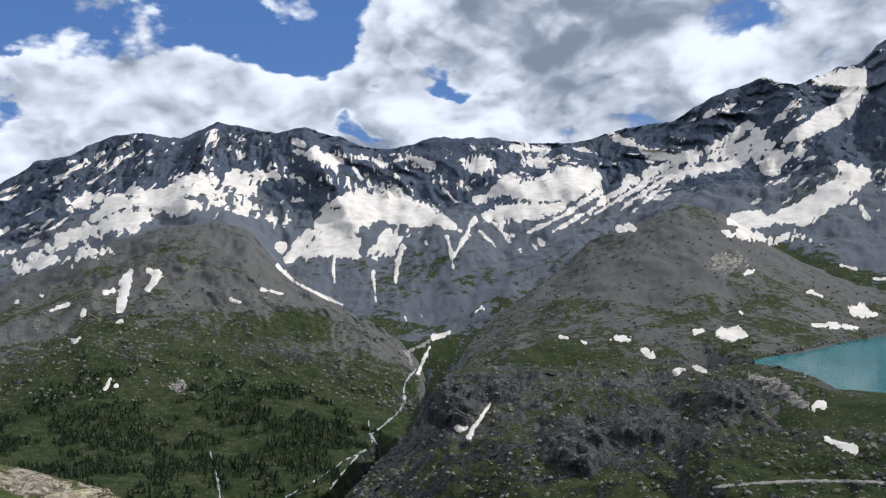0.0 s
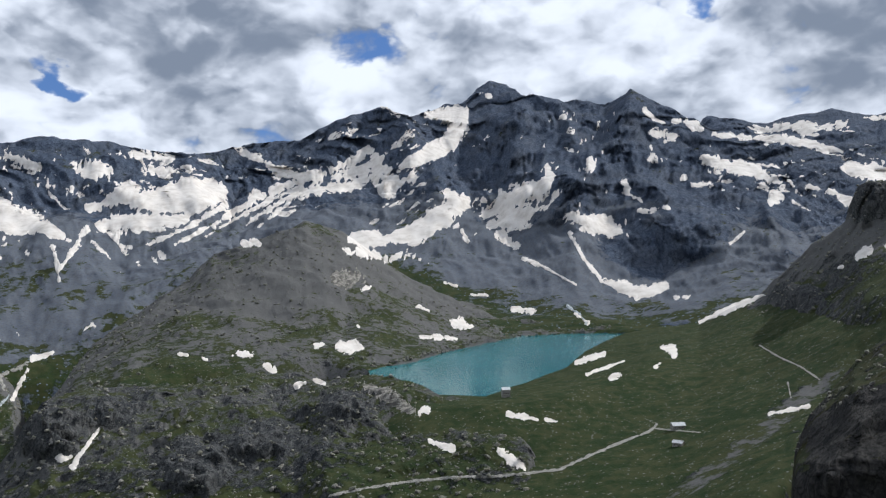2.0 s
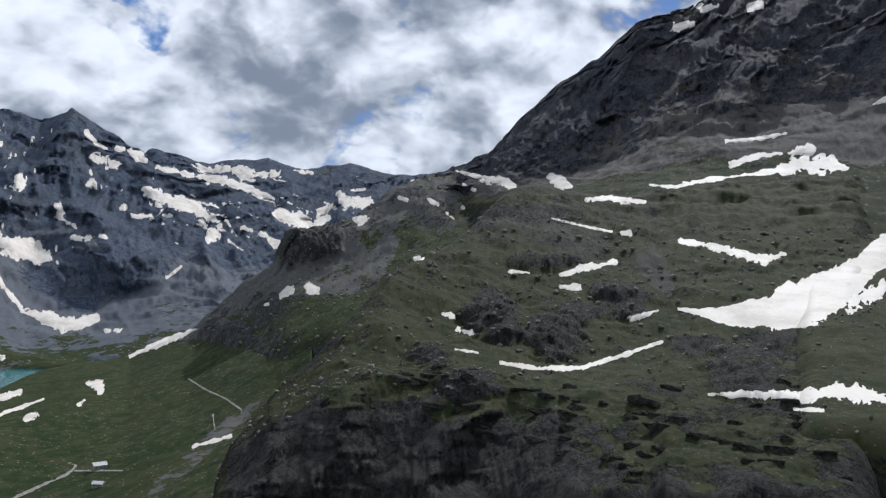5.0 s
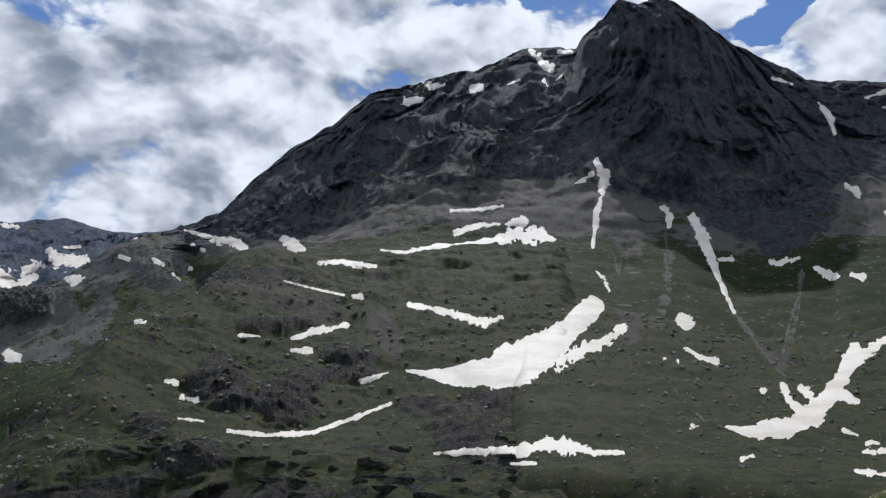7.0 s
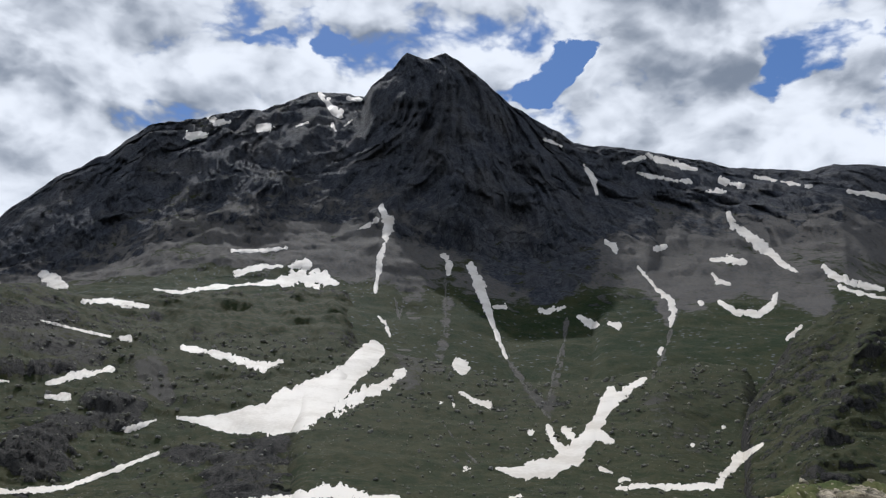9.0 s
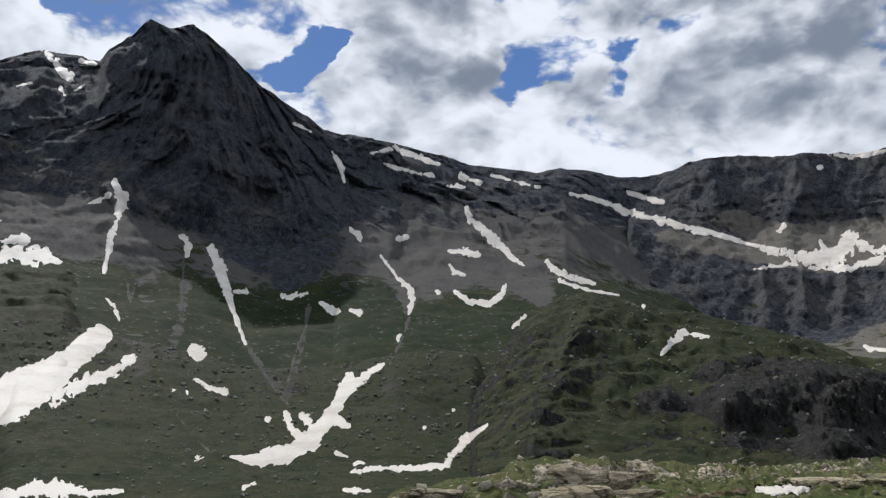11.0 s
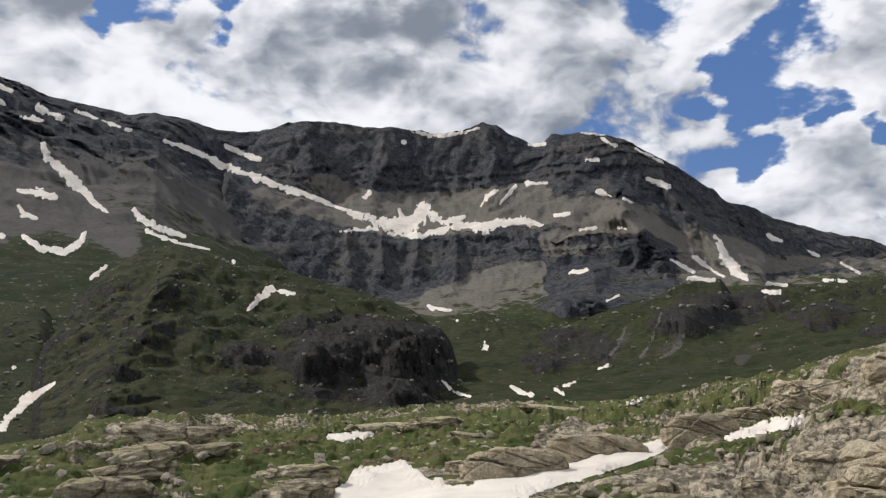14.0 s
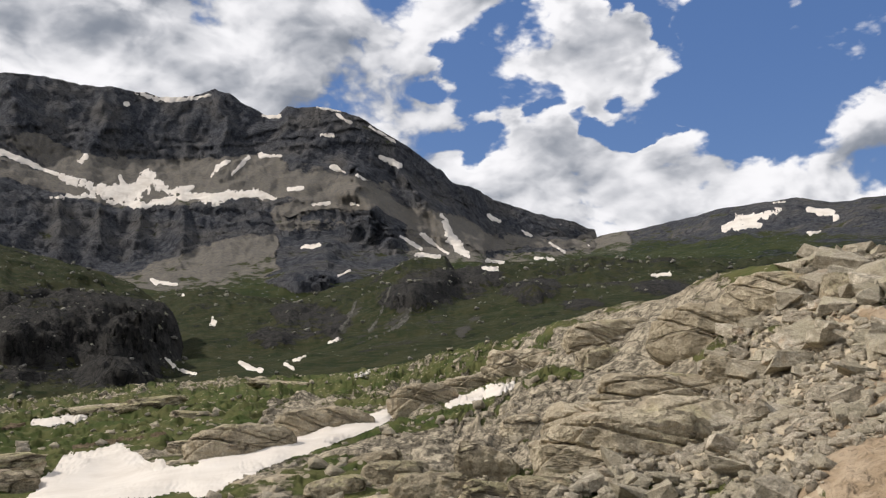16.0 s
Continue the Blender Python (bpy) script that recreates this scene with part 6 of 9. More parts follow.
def snow_flecks(form, low, high, need, wide, seed):
    """Thin snow left in the gullies and hollows of a mountain between two heights."""
    ob, co, rows, cols, crest, ribs = FORMS[form]
    g = co.reshape(rows, cols, 3)
    z = g[..., 2].copy()
    for _ in range(14):
        p = np.pad(z, 1, mode="edge")
        z = (p[:-2, 1:-1] + p[2:, 1:-1] + p[1:-1, :-2] + p[1:-1, 2:]) / 4
    hollow = np.clip((z - g[..., 2]) / (0.35 * wide), -1, 1).ravel()
    far = np.hypot(co[:, 0], co[:, 1])
    along = np.arctan2(co[:, 0], co[:, 1]) * np.median(far)
    lean = np.sin(along / (30 * wide) + seed) * 0.9
    streak = fractal(np.stack([(along + lean * co[:, 2]) / wide, co[:, 2] / (4.5 * wide), 0 * far + seed], 1), 4)
    region = fractal(co / (16 * wide) + seed, 3)
    band = np.clip(np.minimum(co[:, 2] - low, high - co[:, 2]) / (0.25 * (high - low)), -1, 0.3)
    f = streak + 0.3 * hollow + 0.8 * region + 0.5 * band - need
    f[far < 0.5 * np.median(far)] = -1
    for piece in skin("snow_scraps", g, f, SNOW, 0.0007, 400):
        SCRAPS.setdefault(form, []).append(piece)


def pale_layer(name, low, high, scale):
    return surface(name, lambda n, spot: (n.mix(n.ramp(n.noise(spot, scale, 6, 0.65), 0.40, 0.62), low, high), 0.9, n.noise(spot, scale * 2, 6, 0.6), 0.5 / scale))


GRAVEL = pale_layer("pale_gravel", (0.20, 0.19, 0.165), (0.34, 0.325, 0.29), 0.5)
DIRT = pale_layer("trodden_dirt", (0.10, 0.075, 0.048), (0.17, 0.13, 0.085), 0.8)
GULLY = pale_layer("gully_stones", (0.055, 0.053, 0.045), (0.125, 0.12, 0.105), 0.5)
EARTH = pale_layer("ochre_earth", (0.30, 0.225, 0.145), (0.44, 0.345, 0.24), 1.2)
BOULDER = pale_layer("pale_outcrop", (0.10, 0.095, 0.082), (0.30, 0.28, 0.24), 0.12)
FOAM = pale_layer("white_water", (0.22, 0.25, 0.25), (0.50, 0.52, 0.52), 0.4)
LAYERS = {
    "road": (GRAVEL, "narrow pale gravel road through the meadow", "road", "structure"),
    "path": (GRAVEL, "thin pale footpath in the turf", "path", "structure"),
    "stream": (FOAM, "thin white mountain stream in its bed", "stream", ""),
    "gravel": (GRAVEL, "pale gravel bed beside the stream", "gravel", ""),
    "outcrop": (BOULDER, "pale bare rock outcrop in the hillside", "outcrop", ""),
    "gully": (GULLY, "narrow stony gully running down the slope", "gully", ""),
    "earth": (EARTH, "bare ochre earth between the scree stones", "earth", "structure"),
    "dirt": (DIRT, "bare brown trodden earth in the turf", "path", "structure"),
}


def layer(name, form, edge, spots):
    material, label, category, kind = LAYERS[name]
    for ob in drape(name, form, edge, spots, material, 0.0006):
        tagged(ob, label, category, kind=kind)


snow_flecks("mountain_range", 250, 800, 0.60, 15, 1.0)
snow_flecks("mountain_massif", 300, 850, 0.74, 15, 2.0)
snow_flecks("mountain_plateau", 450, 850, 0.62, 20, 3.0)
snow_patch("mountain_range", 0.5, [(-1343, 2945, 271, 26.4, 91.8), (-1284, 3049, 342, 27.0, 79.6), (-1237, 3145, 403, 36.7, 233.3), (-1147, 3257, 438, 51.7, 238.2), (-960, 3154, 449, 44.9, 208.5), (-865, 3371, 490, 56.9, 305.2), (-790, 3548, 518, 54.5, 198.9), (-729, 3634, 540, 30.3, 84.8)])
snow_patch("mountain_range", 0.4, [(-1466, 3378, 434, 35.0, 158.4), (-1402, 3390, 446, 24.9, 172.6)])
snow_patch("mountain_range", 0.9, [(-1368, 2910, 242, 21.8, 83.8), (-1265, 2951, 301, 26.1, 81.9), (-1119, 2835, 308, 29.0, 109.8), (-1060, 3002, 361, 25.9, 80.1)])
snow_patch("mountain_range", 0.9, [(-984, 3020, 369, 25.9, 51.8), (-866, 3041, 381, 30.1, 82.7), (-778, 3103, 395, 26.1, 66.0)])
snow_patch("mountain_range", 0.9, [(-1389, 2749, 168, 25.1, 86.8), (-1248, 2729, 199, 24.4, 60.3), (-891, 2214, 220, 19.4, 49.3)])
snow_patch("scree_spur", 0.9, [(-1389, 2749, 168, 25.1, 86.8), (-1248, 2729, 199, 24.4, 60.3), (-891, 2214, 220, 19.4, 49.3)])
snow_patch("mountain_range", 0.4, [(-654, 3840, 660, 24.0, 44.0), (-543, 3693, 607, 30.6, 89.5), (-438, 3749, 594, 20.6, 56.8)])
snow_patch("mountain_range", 0.3, [(-680, 3928, 719, 10.9, 22.1), (-636, 3897, 692, 13.5, 19.4)])
snow_patch("mountain_range", 0.3, [(-584, 3507, 498, 24.2, 45.5)])
snow_patch("mountain_range", 0.3, [(-379, 3688, 555, 10.1, 18.5), (-335, 3569, 493, 7.3, 10.5)])
snow_patch("mountain_range", 0.35, [(-523, 2809, 167, 15.5, 42.0), (-485, 2880, 213, 27.7, 60.1), (-442, 3000, 273, 41.1, 135.3), (-377, 3068, 313, 54.6, 164.4), (-295, 3202, 347, 69.9, 217.3), (-194, 3139, 323, 68.3, 220.5), (-87, 3084, 301, 41.9, 111.0), (-4, 2990, 280, 24.4, 58.0), (41, 2953, 256, 10.0, 23.5)])
snow_patch("mountain_range", 0.7, [(-561, 2914, 206, 16.1, 36.9), (-469, 2832, 183, 15.6, 32.2), (-363, 2923, 234, 36.0, 96.8), (-255, 2808, 193, 34.4, 95.0), (-182, 2873, 209, 27.3, 67.7), (-116, 2958, 231, 20.1, 67.7)])
snow_patch("mountain_range", 0.8, [(-434, 2863, 201, 23.6, 57.2), (-310, 2781, 177, 22.8, 63.6), (-231, 2736, 159, 14.9, 49.3)])
snow_patch("scree_spur", 0.2, [(-423, 2116, 157, 5.9, 15.8), (-371, 2056, 114, 4.3, 5.8), (-309, 2008, 86, 4.1, 41.4), (-295, 2377, 33, 3.3, 9.6)])
snow_patch("mountain_range", 0.2, [(-423, 2116, 157, 5.9, 15.8), (-371, 2056, 114, 4.3, 5.8), (-309, 2008, 86, 4.1, 41.4), (-295, 2377, 33, 3.3, 9.6)])
snow_patch("mountain_range", 0.3, [(-364, 2846, 198, 7.8, 17.3), (-356, 2687, 143, 5.5, 11.2), (-336, 2548, 93, 3.5, 9.8)])
snow_patch("mountain_range", 0.3, [(-223, 2615, 120, 5.3, 10.7), (-198, 2378, 37, 3.2, 7.0)])
snow_patch("mountain_range", 0.3, [(-138, 2833, 188, 9.6, 17.6), (-149, 2672, 134, 7.3, 19.7), (-148, 2515, 86, 3.4, 6.9)])
snow_patch("mountain_range", 0.3, [(17, 2858, 220, 7.8, 20.2), (25, 2660, 163, 5.4, 15.0), (29, 2565, 120, 3.5, 8.4)])
snow_patch("mountain_range", 0.3, [(117, 2972, 278, 10.1, 31.5), (51, 2707, 180, 5.5, 30.6), (27, 2631, 145, 3.6, 7.4)])
snow_patch("mountain_range", 0.3, [(207, 2956, 273, 10.1, 51.8), (203, 2842, 227, 3.9, 7.5)])
snow_patch("mountain_range", 0.4, [(143, 3261, 364, 31.0, 124.8), (245, 3275, 405, 49.1, 98.6), (359, 3202, 388, 52.6, 189.2), (473, 3163, 402, 52.2, 162.3), (603, 3339, 432, 32.3, 191.4)])
snow_patch("mountain_range", 0.7, [(164, 3073, 296, 16.7, 47.7), (225, 3045, 307, 24.9, 112.5), (323, 2998, 310, 24.6, 87.4), (429, 3023, 317, 20.7, 82.5)])
snow_patch("mountain_range", 0.6, [(402, 3643, 548, 30.0, 104.6), (472, 3438, 507, 28.4, 73.2), (535, 3334, 464, 23.0, 68.8)])
snow_patch("mountain_range", 0.6, [(-296, 3734, 593, 20.4, 30.9), (-233, 3719, 566, 15.2, 47.5)])
snow_patch("mountain_range", 0.9, [(58, 3680, 592, 35.2, 46.2), (151, 3589, 517, 34.3, 74.6), (226, 3595, 539, 24.5, 105.3)])
snow_patch("mountain_range", 0.9, [(-21, 3531, 471, 24.0, 58.1), (74, 3533, 455, 24.0, 86.8)])
snow_patch("mountain_range", 0.9, [(-146, 3793, 614, 20.7, 38.4), (-43, 3641, 555, 19.9, 38.9)])
snow_patch("mountain_range", 0.9, [(313, 3727, 619, 20.4, 33.7), (465, 3740, 607, 20.6, 47.2)])
snow_patch("mountain_range", 0.5, [(588, 3097, 367, 12.9, 35.8), (430, 2900, 281, 8.0, 24.2), (301, 2823, 226, 5.8, 16.9)])
snow_patch("mountain_massif", 0.5, [(699, 3117, 384, 13.0, 40.7), (538, 2951, 299, 8.1, 33.0), (371, 2775, 222, 5.7, 12.2)])
snow_patch("mountain_range", 0.5, [(699, 3117, 384, 13.0, 40.7), (538, 2951, 299, 8.1, 33.0), (371, 2775, 222, 5.7, 12.2)])
snow_patch("mountain_massif", 0.5, [(853, 3389, 421, 14.3, 142.6), (649, 2993, 337, 8.3, 29.5), (475, 2826, 248, 5.8, 18.5)])
snow_patch("mountain_range", 0.5, [(853, 3389, 421, 14.3, 142.6), (649, 2993, 337, 8.3, 29.5), (475, 2826, 248, 5.8, 18.5)])
snow_patch("mountain_massif", 0.5, [(885, 3174, 413, 11.2, 112.0), (730, 2910, 328, 8.1, 15.6), (648, 2822, 278, 5.9, 14.2)])
snow_patch("mountain_range", 0.5, [(273, 2914, 269, 7.9, 14.3), (353, 2917, 276, 8.0, 14.2)])
snow_patch("mountain_massif", 0.35, [(840, 4068, 704, 11.4, 55.3), (896, 3843, 624, 24.2, 36.5), (941, 3623, 547, 23.0, 47.8), (1024, 3573, 521, 25.3, 38.6), (1119, 3564, 545, 28.0, 33.1), (1223, 3508, 581, 25.3, 62.9), (1324, 3551, 650, 15.5, 16.7)])
snow_patch("mountain_massif", 0.6, [(1178, 3057, 494, 35.7, 214.8), (1094, 3151, 455, 31.8, 132.3), (950, 3172, 442, 27.0, 221.1), (880, 3405, 433, 19.1, 191.3)])
snow_patch("mountain_massif", 0.6, [(1022, 3263, 448, 23.3, 232.6), (913, 3197, 424, 18.1, 179.5)])
snow_patch("mountain_massif", 0.3, [(571, 2698, 221, 9.4, 25.2), (452, 2007, 209, 8.4, 50.2)])
snow_patch("mountain_spur", 0.3, [(571, 2698, 221, 9.4, 25.2), (452, 2007, 209, 8.4, 50.2)])
snow_patch("scree_spur", 0.3, [(-739, 1969, 163, 8.6, 34.7), (-719, 1879, 130, 10.9, 18.4), (-690, 1775, 85, 9.0, 19.5)])
snow_patch("scree_spur", 0.3, [(-694, 1956, 159, 7.0, 22.9), (-660, 1915, 152, 12.4, 24.8), (-651, 1891, 137, 10.9, 20.1), (-659, 1853, 119, 5.3, 7.7)])
snow_patch("scree_spur", 0.3, [(-755, 1851, 116, 5.4, 13.5), (-743, 1867, 119, 5.5, 14.9)])
snow_patch("scree_spur", 0.3, [(-762, 1760, 85, 3.9, 5.0), (-761, 1746, 75, 3.9, 10.7)])
snow_patch("scree_spur", 0.3, [(-415, 1900, 105, 6.6, 13.2), (-374, 1920, 93, 2.7, 5.1)])
snow_patch("scree_spur", 0.3, [(-477, 1852, 89, 3.9, 5.3), (-448, 1820, 82, 3.8, 10.8)])
snow_patch("scree_spur", 0.3, [(-923, 1911, 111, 5.8, 12.0)])
snow_patch("scree_spur", 0.3, [(-982, 1913, 101, 5.8, 31.2)])
snow_patch("scree_spur", 0.3, [(-839, 1777, 85, 4.0, 7.9), (-812, 1800, 97, 4.0, 10.0)])
snow_patch("scree_spur", 0.3, [(-637, 1608, 65, 3.5, 4.5), (-628, 1612, 66, 3.5, 11.9)])
snow_patch("scree_spur", 0.3, [(-656, 1465, 46, 3.3, 32.8), (-648, 1470, 50, 2.2, 6.5)])
snow_patch("scree_spur", 0.3, [(-535, 1296, -16, 3.8, 7.0), (-538, 1322, -6, 4.9, 9.8)])
snow_patch("scree_spur", 0.3, [(-521, 1309, -12, 3.9, 8.0)])
snow_patch("mountain_range", 0.4, [(-1547, 2931, 234, 13.5, 21.2), (-1503, 2933, 238, 8.9, 18.7)])
snow_patch("mountain_range", 0.3, [(98, 2269, 16, 9.3, 22.4), (77, 2240, 3, 4.6, 8.4)])
snow_patch("mountain_range", 0.3, [(-34, 2160, -52, 8.8, 20.9), (7, 2189, -39, 4.5, 7.7)])
snow_patch("rocky_hillside", 0.3, [(50, 1029, -14, 2.1, 2.3), (34, 963, -18, 2.7, 4.1), (20, 928, -29, 3.9, 22.1)])
snow_patch("rocky_hillside", 0.3, [(9, 946, -26, 3.9, 5.9), (18, 953, -25, 2.6, 4.4)])
snow_patch("scree_spur", 0.3, [(-58, 1591, -54, 3.3, 32.7), (-45, 2111, -67, 4.3, 7.4)])
snow_patch("mountain_range", 0.3, [(-58, 1591, -54, 3.3, 32.7), (-45, 2111, -67, 4.3, 7.4)])
snow_patch("mountain_spur", 0.3, [(270, 1334, 27, 6.5, 20.8), (284, 1315, 24, 8.3, 23.6)])
snow_patch("mountain_spur", 0.3, [(301, 1275, 12, 7.2, 16.0), (307, 1261, 3, 7.1, 11.8)])
snow_patch("mountain_spur", 0.3, [(402, 1344, 28, 5.7, 19.7), (414, 1347, 30, 4.8, 13.6)])
snow_patch("mountain_spur", 0.3, [(445, 1341, 25, 7.7, 24.7), (463, 1341, 22, 11.6, 34.5), (476, 1333, 21, 4.8, 13.6)])
snow_patch("rocky_hillside", 0.3, [(293, 1074, 8, 3.8, 6.6), (300, 1078, 10, 3.1, 10.2)])
snow_patch("mountain_spur", 0.3, [(372, 1244, -14, 4.5, 5.5), (324, 1050, 11, 3.0, 30.2)])
snow_patch("rocky_hillside", 0.3, [(372, 1244, -14, 4.5, 5.5), (324, 1050, 11, 3.0, 30.2)])
snow_patch("mountain_spur", 0.3, [(185, 1358, 28, 2.8, 7.0), (195, 1348, 27, 2.8, 7.2)])
snow_patch("mountain_spur", 0.3, [(215, 1328, 23, 1.8, 6.5), (219, 1318, 21, 1.8, 6.6)])
snow_patch("mountain_spur", 0.3, [(511, 1442, 48, 4.2, 16.9)])
snow_patch("mountain_massif", 0.3, [(1508, 3865, 911, 11.4, 28.2), (1519, 3784, 877, 16.8, 43.9), (1499, 3630, 831, 10.8, 49.5)])
snow_patch("mountain_massif", 0.3, [(1698, 3721, 854, 28.1, 104.6), (1778, 3697, 856, 39.5, 114.3), (1862, 3681, 852, 45.4, 150.8), (1744, 3478, 756, 42.7, 158.9), (1638, 3354, 669, 35.7, 62.5), (1523, 3285, 618, 34.6, 60.4), (1424, 3240, 577, 29.0, 53.5), (1307, 3131, 533, 13.9, 119.5)])
snow_patch("mountain_massif", 0.4, [(2041, 3806, 1000, 17.9, 77.3), (2066, 3760, 983, 11.8, 13.3)])
snow_patch("mountain_massif", 0.6, [(1323, 3432, 599, 25.1, 36.2), (1210, 3335, 537, 33.9, 158.7), (1143, 3422, 513, 34.4, 139.9), (1069, 3575, 541, 25.4, 39.6)])
snow_patch("mountain_massif", 0.7, [(963, 3545, 493, 20.0, 29.5), (831, 3483, 443, 19.5, 194.8), (622, 3102, 350, 17.2, 54.9), (516, 2932, 284, 10.1, 16.8)])
snow_patch("mountain_range", 0.7, [(963, 3545, 493, 20.0, 29.5), (831, 3483, 443, 19.5, 194.8), (622, 3102, 350, 17.2, 54.9), (516, 2932, 284, 10.1, 16.8)])
snow_patch("mountain_massif", 0.7, [(1029, 3292, 457, 14.1, 140.8), (829, 3131, 397, 11.0, 110.1), (660, 2928, 313, 8.1, 9.6), (584, 2828, 262, 5.9, 38.7)])
snow_patch("mountain_massif", 0.7, [(1218, 3044, 455, 31.2, 99.5), (1309, 3036, 480, 27.0, 94.6)])
snow_patch("mountain_massif", 0.4, [(595, 2679, 226, 13.0, 35.0), (454, 1988, 208, 6.9, 32.2)])
snow_patch("mountain_spur", 0.4, [(595, 2679, 226, 13.0, 35.0), (454, 1988, 208, 6.9, 32.2)])
snow_patch("mountain_massif", 0.35, [(1318, 2726, 393, 20.6, 35.3), (1350, 2678, 350, 40.7, 111.4), (1224, 2578, 294, 46.5, 132.2), (1102, 2515, 250, 29.8, 80.8), (991, 2482, 226, 21.8, 62.5), (724, 2085, 219, 15.0, 102.2)])
snow_patch("mountain_spur", 0.35, [(1318, 2726, 393, 20.6, 35.3), (1350, 2678, 350, 40.7, 111.4), (1224, 2578, 294, 46.5, 132.2), (1102, 2515, 250, 29.8, 80.8), (991, 2482, 226, 21.8, 62.5), (724, 2085, 219, 15.0, 102.2)])
snow_patch("mountain_spur", 0.8, [(743, 2055, 189, 11.9, 77.9), (908, 2322, 165, 13.5, 41.1), (997, 2320, 172, 13.7, 43.6), (1014, 2236, 147, 8.3, 23.2)])
snow_patch("mountain_massif", 0.8, [(743, 2055, 189, 11.9, 77.9), (908, 2322, 165, 13.5, 41.1), (997, 2320, 172, 13.7, 43.6), (1014, 2236, 147, 8.3, 23.2)])
snow_patch("mountain_massif", 0.4, [(1421, 2598, 307, 36.2, 123.3), (1528, 2663, 352, 45.9, 167.2), (1656, 2670, 398, 42.7, 119.3), (1731, 2687, 455, 26.1, 41.1), (1798, 2811, 512, 13.6, 33.7)])
snow_patch("mountain_massif", 0.5, [(1349, 2468, 262, 26.7, 113.3), (1459, 2466, 292, 35.0, 110.8), (1546, 2421, 320, 27.3, 92.8), (1692, 2571, 392, 16.7, 62.2)])
snow_patch("mountain_massif", 0.5, [(1334, 2366, 222, 18.4, 38.9), (1353, 2307, 194, 10.9, 24.3)])
snow_patch("mountain_massif", 0.5, [(1548, 2270, 285, 18.6, 36.9), (1601, 2232, 265, 26.1, 81.2), (1654, 2211, 246, 26.2, 81.7), (1658, 2132, 225, 9.2, 27.6)])
snow_patch("mountain_massif", 0.3, [(1464, 2163, 227, 7.1, 26.0), (1407, 2007, 148, 5.0, 14.3), (1404, 1933, 100, 6.5, 13.0)])
snow_patch("mountain_massif", 0.25, [(1400, 1915, 89, 9.7, 25.0), (1404, 1829, 71, 15.7, 38.0), (1428, 1749, 61, 16.9, 46.0), (1488, 1761, 75, 9.4, 22.9)])
snow_patch("mountain_massif", 0.3, [(1446, 1666, 53, 7.5, 63.0), (1435, 1621, 55, 13.2, 90.1)])
snow_patch("mountain_massif", 0.3, [(1273, 2528, 254, 7.7, 20.4), (1229, 2401, 211, 7.3, 13.5)])
snow_patch("mountain_massif", 0.3, [(1315, 2193, 155, 6.9, 35.4), (1301, 2042, 126, 4.9, 19.1), (1281, 1870, 85, 3.1, 8.1)])
snow_patch("mountain_spur", 0.4, [(652, 1920, 189, 8.2, 31.1), (667, 1923, 182, 5.5, 28.2)])
snow_patch("mountain_massif", 0.3, [(2319, 2805, 673, 14.9, 25.9), (2400, 2807, 660, 30.3, 76.5), (2420, 2774, 653, 17.6, 48.6)])
snow_patch("mountain_massif", 0.5, [(2212, 2677, 582, 19.0, 42.2), (2202, 2648, 549, 21.1, 38.9), (2221, 2600, 529, 14.0, 49.1)])
snow_patch("mountain_massif", 0.3, [(2436, 2993, 807, 8.0, 10.9), (2403, 2886, 741, 10.3, 79.1), (2479, 2917, 735, 7.9, 55.4)])
snow_patch("mountain_massif", 0.3, [(2521, 2889, 742, 15.8, 43.9), (2595, 2876, 737, 23.9, 65.1), (2598, 2806, 698, 10.5, 10.7)])
snow_patch("mountain_massif", 0.3, [(2418, 2596, 542, 19.3, 72.0), (2476, 2525, 502, 26.5, 97.1), (2381, 2307, 450, 24.8, 137.4), (2415, 2211, 407, 11.1, 59.0)])
snow_patch("mountain_massif", 0.3, [(2213, 2052, 341, 20.5, 86.1), (2140, 1998, 313, 9.9, 29.9)])
snow_patch("mountain_massif", 0.4, [(1884, 2428, 418, 10.5, 12.8), (1866, 2389, 374, 12.4, 24.8), (1874, 2319, 340, 6.1, 11.6)])
snow_patch("mountain_massif", 0.4, [(1808, 2254, 306, 7.8, 16.5), (1874, 2242, 310, 17.9, 44.9), (1895, 2213, 315, 11.9, 33.3)])
snow_patch("mountain_massif", 0.4, [(2114, 2333, 403, 8.6, 24.2), (2159, 2291, 406, 12.8, 28.8)])
snow_patch("mountain_massif", 0.3, [(2129, 2402, 435, 10.9, 89.4)])
snow_patch("mountain_massif", 0.6, [(1879, 2614, 498, 26.3, 86.5)])
snow_patch("mountain_massif", 0.25, [(2650, 2789, 673, 10.5, 22.3), (2804, 2713, 652, 18.7, 165.0), (2770, 2484, 614, 17.8, 20.3), (3094, 2591, 610, 16.5, 39.6), (3065, 2473, 573, 8.1, 19.6)])
snow_patch("mountain_plateau", 0.25, [(2650, 2789, 673, 10.5, 22.3), (2804, 2713, 652, 18.7, 165.0), (2770, 2484, 614, 17.8, 20.3), (3094, 2591, 610, 16.5, 39.6), (3065, 2473, 573, 8.1, 19.6)])
snow_patch("mountain_plateau", 0.5, [(3287, 3061, 758, 18.4, 135.2), (3402, 2937, 779, 33.8, 91.7), (3515, 2817, 768, 30.8, 144.6)])
snow_patch("mountain_plateau", 0.5, [(3613, 2789, 794, 9.4, 36.3), (3633, 2687, 781, 9.3, 70.8)])
snow_patch("mountain_massif", 0.4, [(2473, 2139, 389, 8.9, 18.3), (2492, 2051, 363, 15.3, 54.5), (2398, 1902, 320, 12.5, 75.9)])
